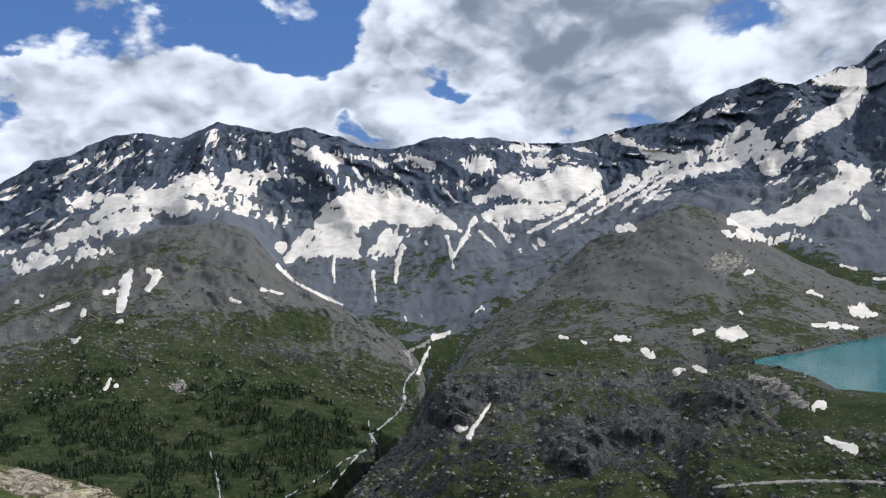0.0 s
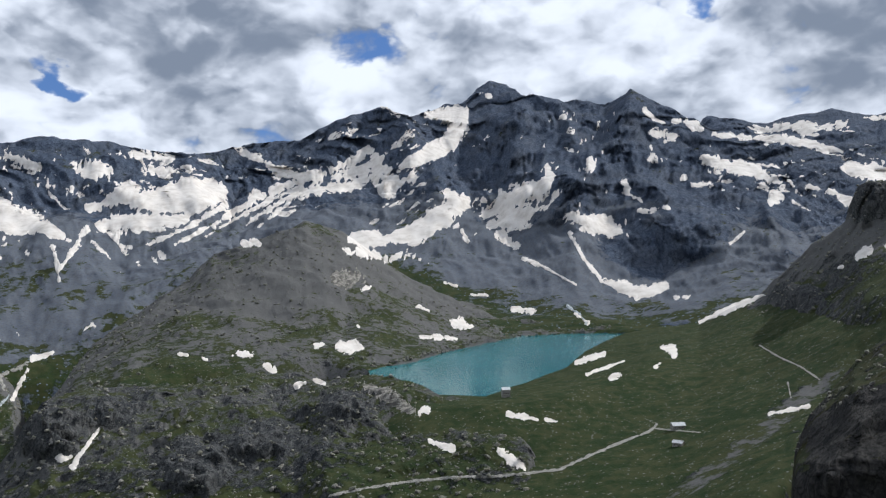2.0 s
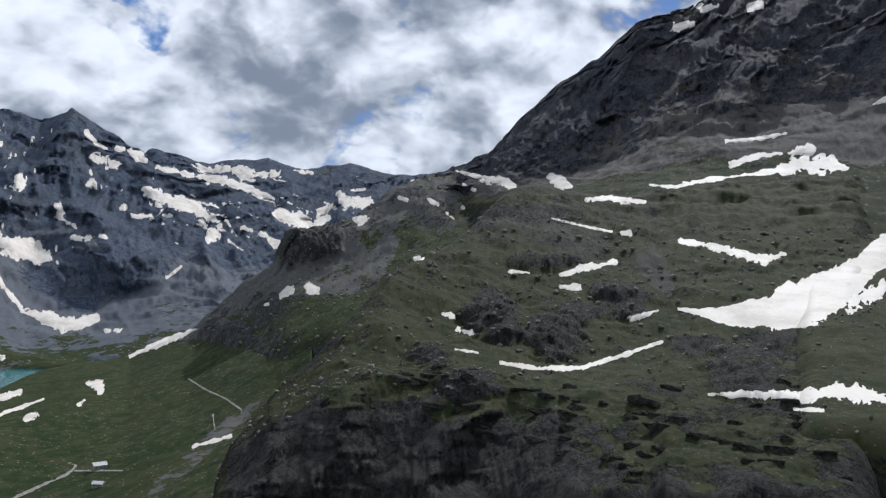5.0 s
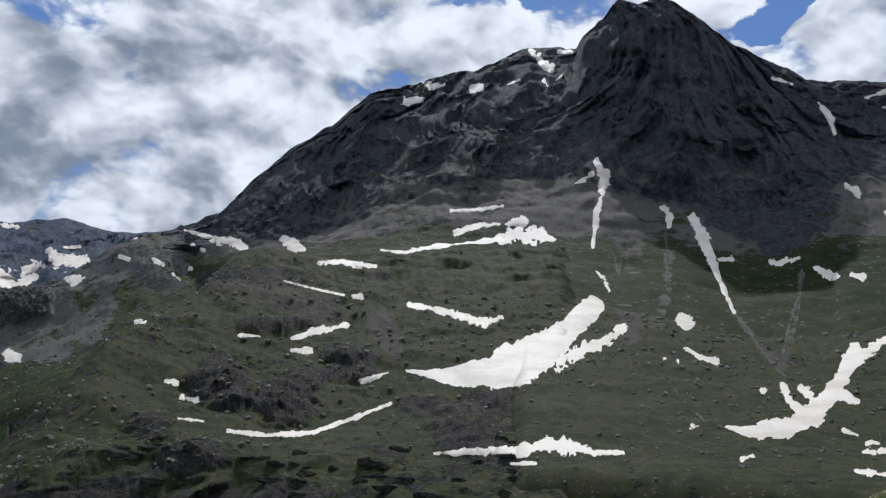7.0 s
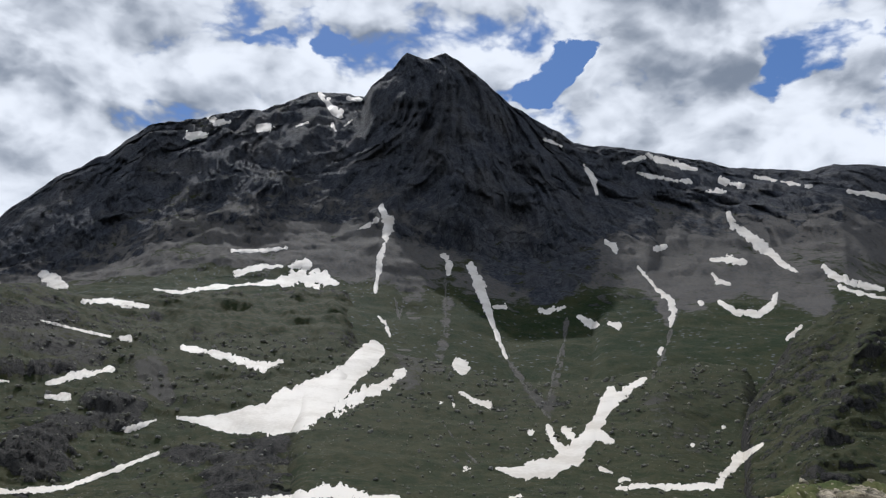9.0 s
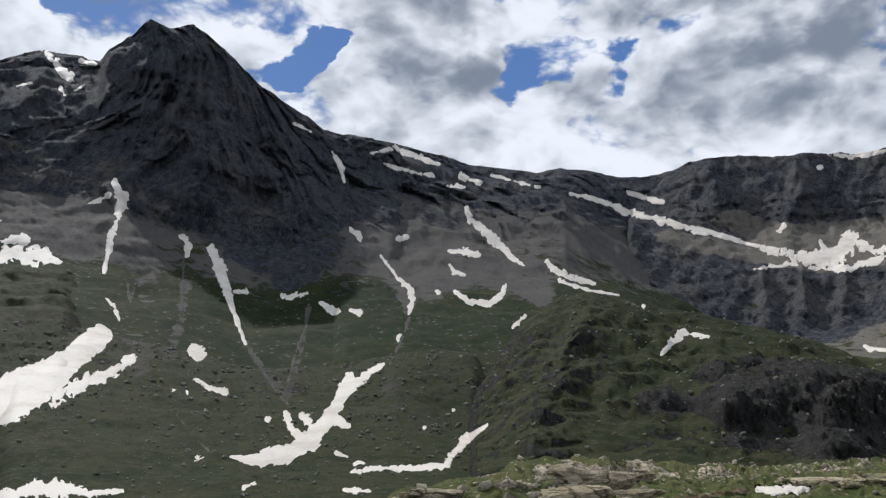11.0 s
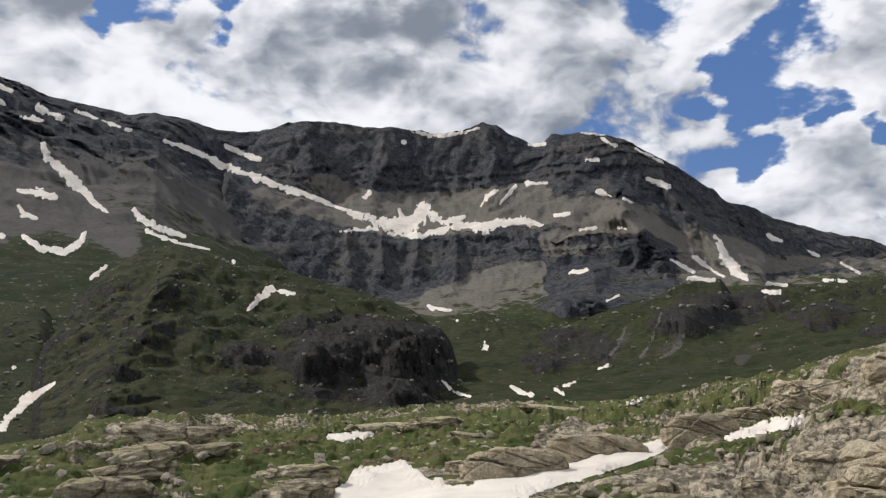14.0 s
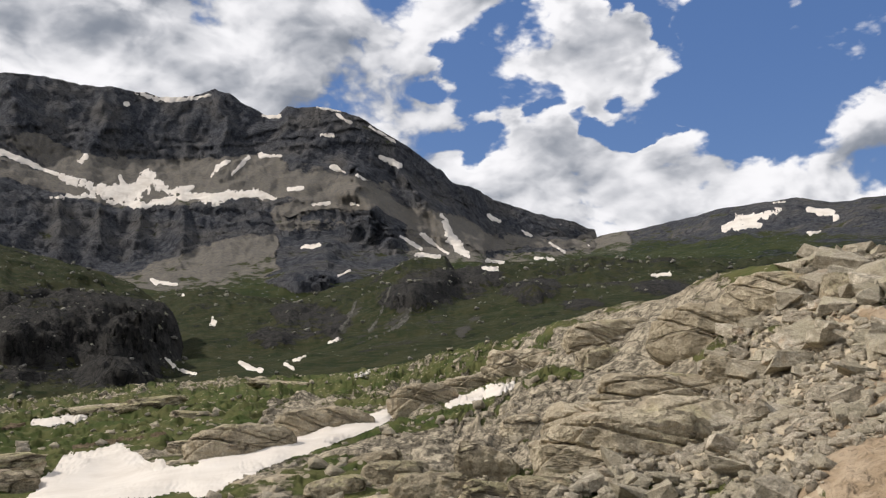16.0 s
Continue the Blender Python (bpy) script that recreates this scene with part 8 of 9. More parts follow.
snow_patch("mountain_shoulder", 0.2, [(1091, -648, 377, 3.5, 12.4), (1044, -640, 351, 5.9, 22.3), (1011, -648, 338, 4.1, 15.3), (1020, -685, 335, 2.5, 19.8)])
snow_patch("mountain_shoulder", 0.2, [(998, -612, 333, 3.2, 27.9), (932, -619, 312, 2.3, 22.9), (926, -660, 307, 1.6, 7.8)])
snow_patch("pyramid_mountain", 0.4, [(1639, -545, 684, 3.7, 15.0), (1743, -641, 736, 6.6, 14.2), (1744, -690, 720, 7.9, 79.4), (1751, -750, 710, 4.0, 17.0)])
snow_patch("mountain_shoulder", 0.4, [(1639, -545, 684, 3.7, 15.0), (1743, -641, 736, 6.6, 14.2), (1744, -690, 720, 7.9, 79.4), (1751, -750, 710, 4.0, 17.0)])
snow_patch("pyramid_mountain", 0.4, [(1643, -578, 666, 3.7, 14.0), (1653, -621, 660, 5.0, 12.5), (1682, -711, 660, 5.1, 51.2)])
snow_patch("mountain_shoulder", 0.4, [(1643, -578, 666, 3.7, 14.0), (1653, -621, 660, 5.0, 12.5), (1682, -711, 660, 5.1, 51.2)])
snow_patch("mountain_shoulder", 0.5, [(1700, -785, 673, 5.3, 33.7), (1719, -838, 667, 6.7, 61.6)])
snow_patch("mountain_shoulder", 0.5, [(1563, -689, 608, 4.8, 8.5), (1613, -752, 623, 3.7, 6.4)])
snow_patch("mountain_shoulder", 0.4, [(1770, -901, 704, 4.2, 41.8), (1597, -934, 635, 3.9, 10.1)])
snow_patch("pyramid_mountain", 0.2, [(1611, -453, 668, 2.4, 12.7), (1569, -456, 634, 5.7, 21.7), (1529, -455, 591, 3.4, 6.5)])
snow_patch("mountain_shoulder", 0.2, [(1665, -1060, 648, 4.1, 31.5), (1695, -1160, 647, 7.1, 31.1), (1668, -1216, 619, 8.6, 21.9), (1495, -1173, 562, 7.9, 56.6), (1450, -1198, 540, 9.1, 25.5), (1416, -1262, 523, 6.5, 50.8), (1290, -1259, 473, 3.7, 29.0)])
snow_patch("cirque_mountain", 0.2, [(1665, -1060, 648, 4.1, 31.5), (1695, -1160, 647, 7.1, 31.1), (1668, -1216, 619, 8.6, 21.9), (1495, -1173, 562, 7.9, 56.6), (1450, -1198, 540, 9.1, 25.5), (1416, -1262, 523, 6.5, 50.8), (1290, -1259, 473, 3.7, 29.0)])
snow_patch("mountain_shoulder", 0.3, [(1740, -1280, 690, 4.5, 4.7), (1700, -1301, 668, 7.4, 25.6), (1617, -1294, 638, 5.8, 8.3)])
snow_patch("cirque_mountain", 0.3, [(1740, -1280, 690, 4.5, 4.7), (1700, -1301, 668, 7.4, 25.6), (1617, -1294, 638, 5.8, 8.3)])
snow_patch("dark_hill", 0.25, [(379, -313, 213, 1.7, 5.5), (356, -288, 206, 2.2, 9.0), (338, -265, 198, 0.9, 3.0)])
snow_patch("dark_hill", 0.3, [(378, -310, 212, 2.0, 8.8), (358, -313, 209, 1.3, 8.1)])
snow_patch("dark_hill", 0.3, [(456, -345, 236, 1.6, 15.6)])
snow_patch("mountain_shoulder", 0.3, [(721, -388, 242, 1.7, 10.3), (777, -433, 259, 1.8, 10.3)])
snow_patch("rock_terrain", 0.2, [(47.1, -44.6, 173.0, 0.18, 0.44), (44.7, -44.6, 173.2, 0.26, 1.53), (44.0, -46.1, 173.3, 0.17, 0.26)])
snow_patch("grassy_slope", 0.3, [(365, -149, 164, 1.1, 9.6)])
snow_patch("grassy_slope", 0.3, [(435, -195, 170, 1.0, 2.4)])
snow_patch("grassy_slope", 0.3, [(307, -40, 158, 0.8, 3.2)])
snow_patch("cirque_mountain", 0.35, [(1260, -1239, 465, 6.1, 42.7), (1201, -1239, 443, 11.8, 38.9), (1168, -1273, 428, 15.4, 50.9), (1148, -1331, 440, 19.3, 50.9), (1177, -1403, 484, 12.6, 26.9)])
snow_patch("cirque_mountain", 0.35, [(1118, -1226, 400, 6.8, 12.7), (1045, -1227, 389, 6.6, 17.6), (1030, -1297, 410, 9.1, 36.6), (949, -1282, 407, 9.8, 65.4), (917, -1332, 414, 11.1, 41.9), (890, -1370, 420, 10.1, 23.8), (829, -1336, 401, 3.2, 19.1)])
snow_patch("cirque_mountain", 0.4, [(1187, -1154, 404, 3.4, 10.5), (1163, -1232, 416, 5.8, 24.6)])
snow_patch("cirque_mountain", 0.3, [(1209, -1351, 474, 5.0, 22.8), (1158, -1309, 443, 6.0, 15.3)])
snow_patch("cirque_mountain", 0.3, [(1132, -1372, 459, 9.8, 35.3), (1093, -1359, 435, 9.6, 38.3), (1052, -1383, 445, 4.8, 13.3)])
snow_patch("cirque_mountain", 0.25, [(1047, -1437, 475, 2.4, 6.1), (1051, -1465, 501, 5.0, 14.7), (1057, -1516, 521, 3.8, 12.6)])
snow_patch("cirque_mountain", 0.25, [(993, -1433, 474, 2.4, 6.5), (1006, -1485, 506, 4.9, 12.3), (1019, -1531, 529, 3.8, 14.1)])
snow_patch("cirque_mountain", 0.25, [(981, -1525, 529, 6.3, 16.5), (953, -1549, 530, 5.0, 14.7)])
snow_patch("cirque_mountain", 0.2, [(1407, -1625, 738, 3.0, 5.2), (1363, -1654, 725, 7.5, 30.0), (1298, -1678, 722, 5.9, 9.7), (1235, -1691, 730, 2.9, 4.3)])
snow_patch("cirque_mountain", 0.2, [(1107, -1727, 674, 5.7, 18.1), (1067, -1731, 669, 7.1, 27.5)])
snow_patch("cirque_mountain", 0.3, [(949, -1709, 673, 2.7, 6.7), (884, -1708, 658, 2.7, 2.7)])
snow_patch("cirque_mountain", 0.3, [(890, -1699, 648, 4.0, 8.3), (855, -1690, 624, 5.3, 13.2)])
snow_patch("cirque_mountain", 0.3, [(812, -1709, 614, 2.6, 8.8), (759, -1733, 578, 3.9, 11.4)])
snow_patch("cirque_mountain", 0.3, [(754, -1647, 526, 6.3, 12.3), (721, -1667, 509, 6.3, 7.1)])
snow_patch("cirque_mountain", 0.3, [(804, -1508, 488, 4.7, 6.2), (775, -1510, 475, 3.5, 4.8)])
snow_patch("cirque_mountain", 0.3, [(744, -1503, 466, 4.6, 17.9), (725, -1503, 454, 3.4, 6.5)])
snow_patch("cirque_mountain", 0.3, [(840, -1402, 429, 3.4, 12.3), (815, -1408, 432, 4.5, 10.4)])
snow_patch("cirque_mountain", 0.3, [(744, -1326, 383, 3.1, 10.0), (726, -1352, 389, 2.1, 4.2)])
snow_patch("cirque_mountain", 0.3, [(698, -1386, 391, 3.2, 5.3), (683, -1388, 386, 2.1, 2.9)])
snow_patch("cirque_mountain", 0.3, [(669, -1155, 290, 3.6, 7.0), (647, -1170, 295, 2.7, 14.0)])
snow_patch("cirque_mountain", 0.3, [(1327, -1369, 521, 6.6, 22.8), (1332, -1388, 533, 4.0, 5.1)])
snow_patch("cirque_mountain", 0.3, [(894, -1630, 587, 5.2, 9.3), (863, -1624, 582, 3.8, 10.6)])
snow_patch("cirque_mountain", 0.3, [(1380, -1564, 695, 5.8, 15.0)])
snow_patch("cirque_mountain", 0.15, [(560, -1519, 358, 5.5, 24.9), (539, -1484, 333, 9.7, 37.2), (492, -1395, 301, 9.1, 70.6), (413, -1222, 270, 3.5, 30.6)])
snow_patch("cirque_mountain", 0.2, [(595, -1587, 383, 3.5, 8.7), (572, -1557, 369, 2.3, 13.8)])
snow_patch("cirque_mountain", 0.2, [(562, -1399, 326, 4.1, 10.3), (492, -1298, 292, 2.8, 11.8), (444, -1212, 275, 1.8, 5.5)])
snow_patch("cirque_mountain", 0.2, [(582, -1347, 319, 3.0, 19.9), (506, -1255, 288, 2.8, 27.6)])
snow_patch("cirque_mountain", 0.2, [(462, -1127, 269, 3.3, 17.5), (343, -904, 247, 2.6, 26.3)])
snow_patch("valley_slope", 0.2, [(462, -1127, 269, 3.3, 17.5), (343, -904, 247, 2.6, 26.3)])
snow_patch("cirque_mountain", 0.2, [(575, -1857, 409, 5.3, 13.0), (565, -1895, 399, 5.4, 22.6)])
snow_patch("cirque_mountain", 0.3, [(385, -1237, 262, 3.5, 33.2), (416, -1394, 271, 3.0, 29.6)])
snow_patch("valley_slope", 0.3, [(254, -794, 226, 1.7, 4.2), (242, -803, 225, 2.3, 8.8)])
snow_patch("cirque_mountain", 0.25, [(762, -915, 234, 2.4, 14.7), (730, -897, 228, 3.9, 24.4), (711, -903, 226, 2.3, 18.0)])
snow_patch("valley_slope", 0.3, [(537, -692, 205, 2.4, 23.8)])
snow_patch("valley_slope", 0.4, [(391, -539, 184, 1.8, 6.0), (338, -466, 177, 2.3, 12.2)])
snow_patch("dark_hill", 0.3, [(205, -254, 166, 0.4, 2.8), (195, -249, 162, 0.9, 4.5), (174, -231, 162, 0.8, 4.8)])
snow_patch("valley_slope", 0.3, [(205, -254, 166, 0.4, 2.8), (195, -249, 162, 0.9, 4.5), (174, -231, 162, 0.8, 4.8)])
snow_patch("valley_slope", 0.3, [(175, -258, 164, 0.6, 6.4), (153, -231, 164, 0.8, 7.5), (133.6, -206.6, 164.9, 0.67, 6.69)])
snow_patch("valley_slope", 0.3, [(134, -221, 166, 0.5, 5.3), (124.4, -208.8, 165.7, 0.50, 3.80)])
snow_patch("valley_slope", 0.3, [(184, -341, 168, 0.5, 3.6), (183, -349, 170, 0.8, 5.3)])
snow_patch("rock_terrain", 0.3, [(40.2, -79.9, 173.5, 0.12, 0.16), (53.5, -111.6, 171.7, 0.25, 1.02)])
snow_patch("valley_slope", 0.3, [(142, -240, 166, 0.6, 5.7), (142, -247, 167, 0.4, 3.9)])
snow_patch("cirque_mountain", 0.2, [(487, -929, 231, 1.4, 10.1), (502, -992, 241, 1.5, 4.7)])
snow_patch("rock_terrain", 0.15, [(47.3, -44.9, 173.1, 0.13, 0.60), (44.8, -44.8, 173.3, 0.26, 1.43), (44.2, -46.2, 173.4, 0.17, 0.26)])
snow_patch("dark_hill", 0.3, [(458, -346, 236, 1.6, 15.7)])
snow_patch("valley_slope", 0.3, [(75, -666, 208, 1.4, 5.4), (61, -662, 208, 1.8, 10.8)])
snow_patch("cirque_mountain", 0.3, [(377, -1201, 261, 3.4, 34.2), (298, -1015, 245, 2.2, 15.1)])
snow_patch("valley_slope", 0.3, [(377, -1201, 261, 3.4, 34.2), (298, -1015, 245, 2.2, 15.1)])
snow_patch("valley_slope", 0.3, [(254, -794, 226, 1.7, 4.6), (243, -805, 226, 2.3, 9.0)])
snow_patch("cirque_mountain", 0.3, [(345, -1374, 273, 2.9, 28.9), (326, -1418, 273, 4.0, 39.6)])
snow_patch("far_hill", 0.35, [(55, -1830, 351, 6.2, 28.1), (22, -1830, 364, 10.0, 59.8), (-22, -1809, 371, 12.3, 47.9), (-60, -1833, 383, 7.5, 26.6)])
snow_patch("far_hill", 0.35, [(32, -1775, 345, 6.0, 50.3), (-10, -1769, 350, 7.2, 33.3)])
snow_patch("far_hill", 0.25, [(-110, -1796, 373, 6.1, 17.5), (-145, -1796, 369, 7.4, 22.3)])
snow_patch("far_hill", 0.25, [(-98, -1643, 315, 4.5, 44.8), (-115, -1648, 319, 3.4, 33.7)])
snow_patch("far_hill", 0.25, [(-103, -1057, 241, 2.9, 22.0), (-117, -1078, 245, 3.7, 32.2)])
snow_patch("far_hill", 0.25, [(-151, -1757, 352, 4.8, 15.3)])
snow_patch("cirque_mountain", 0.3, [(513, -1916, 377, 2.7, 5.1), (476, -1851, 356, 3.9, 31.0)])
snow_patch("cirque_mountain", 0.3, [(425, -1828, 336, 2.6, 25.5), (361, -1677, 304, 2.3, 15.4)])
snow_patch("cirque_mountain", 0.3, [(336, -1809, 326, 3.8, 23.5)])
snow_patch("far_hill", 0.25, [(-48, -1973, 415, 4.0, 40.4), (-71, -1976, 416, 2.7, 27.0)])
snow_patch("rock_terrain", 0.1, [(21.3, -21.0, 174.2, 0.74, 5.92), (24.6, -25.2, 173.6, 0.97, 6.20), (25.7, -28.3, 173.4, 1.00, 6.44), (20.7, -24.4, 174.3, 0.66, 5.58), (19.4, -25.0, 174.3, 0.65, 4.09), (19.7, -28.1, 174.2, 0.59, 3.61), (18.8, -29.9, 174.5, 0.51, 2.38), (19.3, -34.6, 174.3, 0.46, 3.87), (18.7, -37.4, 174.6, 0.40, 0.86), (17.4, -38.6, 175.1, 0.26, 2.60)])
snow_patch("rock_terrain", 0.1, [(27.9, -30.2, 173.8, 0.28, 2.09), (26.9, -29.6, 173.5, 0.27, 0.58)])
snow_patch("rock_terrain", 0.1, [(24.3, -33.0, 174.1, 0.25, 0.39), (20.8, -28.5, 174.5, 0.34, 3.18)])
snow_patch("rock_terrain", 0.1, [(24.2, -29.8, 173.9, 0.21, 2.11), (21.4, -26.2, 174.4, 0.28, 2.79)])
snow_patch("rock_terrain", 0.1, [(15.5, -42.0, 175.2, 0.21, 2.14), (14.9, -44.5, 175.4, 0.35, 1.13), (13.9, -45.7, 175.7, 0.29, 1.00), (13.2, -46.3, 175.9, 0.13, 0.18)])
layer("road", "rocky_hillside", 0.05, [(208, 670, -21, 1.1, 1.3), (239, 669, -19, 1.1, 2.6), (282, 663, -17, 1.1, 1.9), (319, 640, -13, 1.1, 3.1), (340, 628, -13, 1.1, 1.6), (363, 610, -9, 1.1, 1.4), (397, 610, -10, 1.2, 4.0), (437, 623, -6, 1.2, 3.8), (491, 643, -3, 1.1, 5.0), (528, 650, 1, 1.1, 4.3), (550, 665, 3, 1.1, 5.4), (560, 699, 2, 1.0, 3.2), (553, 719, 4, 0.8, 2.4), (527, 740, 7, 0.8, 2.2), (474, 770, 11, 0.6, 2.0)])
layer("road", "meadow", 0.05, [(208, 670, -21, 1.1, 1.3), (239, 669, -19, 1.1, 2.6), (282, 663, -17, 1.1, 1.9), (319, 640, -13, 1.1, 3.1), (340, 628, -13, 1.1, 1.6), (363, 610, -9, 1.1, 1.4), (397, 610, -10, 1.2, 4.0), (437, 623, -6, 1.2, 3.8), (491, 643, -3, 1.1, 5.0), (528, 650, 1, 1.1, 4.3), (550, 665, 3, 1.1, 5.4), (560, 699, 2, 1.0, 3.2), (553, 719, 4, 0.8, 2.4), (527, 740, 7, 0.8, 2.2), (474, 770, 11, 0.6, 2.0)])
layer("road", "meadow", 0.05, [(538, 653, 2, 0.8, 3.1), (539, 628, 5, 0.7, 2.6), (541, 594, 9, 0.6, 2.1)])
layer("path", "meadow", 0.2, [(843, 811, 49, 1.0, 4.4), (778, 720, 48, 0.9, 3.2), (725, 642, 50, 0.9, 4.5), (676, 577, 49, 0.9, 2.5)])
layer("path", "meadow", 0.2, [(675, 614, 41, 0.8, 3.3), (627, 567, 37, 0.7, 2.5)])
layer("stream", "scree_spur", 0.7, [(-63, 1594, -49, 1.7, 17.5), (-75, 1485, -50, 1.6, 4.9), (-80, 1453, -62, 1.9, 3.0), (-75, 1399, -74, 1.8, 5.3), (-87, 1325, -81, 1.4, 8.8), (-101, 1262, -82, 1.3, 2.8), (-119, 1227, -89, 1.3, 3.2), (-108, 1213, -99, 1.3, 1.5), (-127, 1170, -100, 1.1, 1.4), (-138, 1125, -104, 1.0, 1.5), (-148, 1081, -110, 1.1, 2.0), (-156, 1049, -117, 1.1, 1.4)])
layer("stream", "scree_spur", 0.7, [(-126, 1279, -79, 0.9, 2.7), (-120, 1236, -87, 1.0, 2.3), (-114, 1204, -100, 0.8, 1.0), (-145, 1128, -100, 0.8, 1.4), (-174, 1062, -107, 0.8, 1.4), (-204, 1012, -113, 0.7, 1.0)])
layer("stream", "scree_spur", 0.7, [(-321, 1107, -76, 1.0, 3.6), (-301, 1055, -85, 0.9, 2.0), (-283, 1005, -93, 0.9, 2.2), (-274, 978, -101, 0.9, 1.2)])
layer("stream", "mountain_massif", 0.3, [(1182, 1764, 38, 2.9, 7.4), (1164, 1687, 22, 3.5, 34.9), (1087, 1547, 15, 3.9, 13.7)])
layer("gravel", "mountain_range", 0.4, [(-45, 2138, -56, 5.8, 12.0), (-89, 1824, -44, 5.0, 13.3), (-71, 1661, -47, 4.6, 37.2)])
layer("gravel", "scree_spur", 0.4, [(-45, 2138, -56, 5.8, 12.0), (-89, 1824, -44, 5.0, 13.3), (-71, 1661, -47, 4.6, 37.2)])
layer("outcrop", "rocky_hillside", 0.5, [(358, 976, 15, 8.6, 29.4), (362, 931, 14, 11.0, 42.6), (362, 896, 6, 10.7, 27.3), (357, 836, 7, 6.3, 22.0)])
layer("outcrop", "meadow", 0.5, [(358, 976, 15, 8.6, 29.4), (362, 931, 14, 11.0, 42.6), (362, 896, 6, 10.7, 27.3), (357, 836, 7, 6.3, 22.0)])
layer("outcrop", "mountain_spur", 0.5, [(572, 1720, 135, 17.2, 50.6), (631, 1765, 132, 20.3, 86.0)])
layer("outcrop", "scree_spur", 0.6, [(-457, 1336, -20, 5.8, 11.5), (-431, 1339, -24, 7.7, 19.1)])
layer("gully", "pyramid_mountain", 0.7, [(1005, -44, 309, 1.4, 4.6), (876, -44, 269, 1.2, 8.0), (1039, -59, 321, 1.4, 5.6)])
layer("gully", "pyramid_mountain", 0.7, [(1108, -117, 357, 1.5, 3.1), (958, -102, 290, 1.3, 5.1), (833, -87, 253, 1.1, 6.4)])
layer("gully", "pyramid_mountain", 0.7, [(932, -238, 281, 1.0, 3.8), (851, -215, 249, 1.0, 6.1), (700, -167, 209, 1.0, 6.5), (501, -115, 181, 0.7, 7.0)])
layer("gully", "grassy_slope", 0.7, [(932, -238, 281, 1.0, 3.8), (851, -215, 249, 1.0, 6.1), (700, -167, 209, 1.0, 6.5), (501, -115, 181, 0.7, 7.0)])
layer("gully", "pyramid_mountain", 0.7, [(761, -137, 224, 1.1, 6.4), (636, -127, 198, 0.9, 8.8), (495, -108, 181, 0.7, 6.9), (440, -104, 172, 0.6, 2.7)])
layer("gully", "grassy_slope", 0.7, [(761, -137, 224, 1.1, 6.4), (636, -127, 198, 0.9, 8.8), (495, -108, 181, 0.7, 6.9), (440, -104, 172, 0.6, 2.7)])
layer("gully", "mountain_shoulder", 0.7, [(820, -319, 261, 1.5, 6.2), (739, -281, 235, 1.6, 7.1), (670, -247, 212, 1.5, 5.1), (565, -204, 200, 0.8, 6.3)])
layer("gully", "grassy_slope", 0.7, [(820, -319, 261, 1.5, 6.2), (739, -281, 235, 1.6, 7.1), (670, -247, 212, 1.5, 5.1), (565, -204, 200, 0.8, 6.3)])
layer("gully", "grassy_slope", 0.7, [(398, -42, 171, 0.3, 1.2), (351, -44, 163, 0.3, 0.9), (318, -46, 159, 0.3, 3.1)])
layer("gully", "valley_slope", 0.7, [(189, -456, 187, 1.0, 3.8), (156, -358, 175, 1.1, 10.6), (159, -340, 171, 1.0, 5.8)])
layer("gully", "valley_slope", 0.7, [(262, -527, 190, 0.8, 8.0), (230, -451, 178, 1.0, 8.7), (188, -359, 173, 0.8, 8.3)])
layer("dirt", "rock_terrain", 0.4, [(42.5, -33.7, 173.4, 0.15, 1.48), (41.0, -35.2, 173.8, 0.18, 0.37), (47.9, -44.5, 173.0, 0.18, 1.78)])
layer("dirt", "rock_terrain", 0.5, [(33.0, -33.9, 173.6, 0.13, 1.30), (33.3, -37.4, 173.4, 0.14, 0.24), (28.7, -35.6, 174.2, 0.09, 0.20)])
layer("earth", "rock_terrain", 0.5, [(-2.7, -22.0, 178.1, 0.45, 1.37), (-1.7, -20.2, 177.4, 0.69, 1.97), (-1.5, -17.1, 177.0, 0.83, 2.30)])
layer("earth", "rock_terrain", 0.6, [(-0.8, -16.4, 176.6, 0.46, 0.92), (-1.0, -18.3, 176.9, 0.38, 1.25)])
layer("earth", "rock_terrain", 0.6, [(-1.6, -34.0, 179.4, 0.32, 1.16), (-2.9, -31.2, 179.7, 0.34, 0.73), (-3.8, -29.8, 179.7, 0.28, 0.97)])
layer("gully", "valley_slope", 0.9, [(257, -574, 201, 0.9, 8.5), (205, -444, 181, 1.0, 2.6), (169, -354, 173, 0.8, 3.5)])


def gather_scraps():
    """Join the scraps of snow between the patches into one mesh for each landform."""
    for form, scraps in SCRAPS.items():
        bm = bmesh.new()
        for ob in scraps:
            bm.from_mesh(ob.data)
            bpy.data.meshes.remove(ob.data)
        for f in bm.faces:
            f.smooth = True
        me = bpy.data.meshes.new("snow_scraps")
        bm.to_mesh(me)
        bm.free()
        me.materials.append(SNOW)
        tagged(new("snow_scraps", me), "small scraps of old snow between the larger patches", "snow", kind="stuff")


gather_scraps()


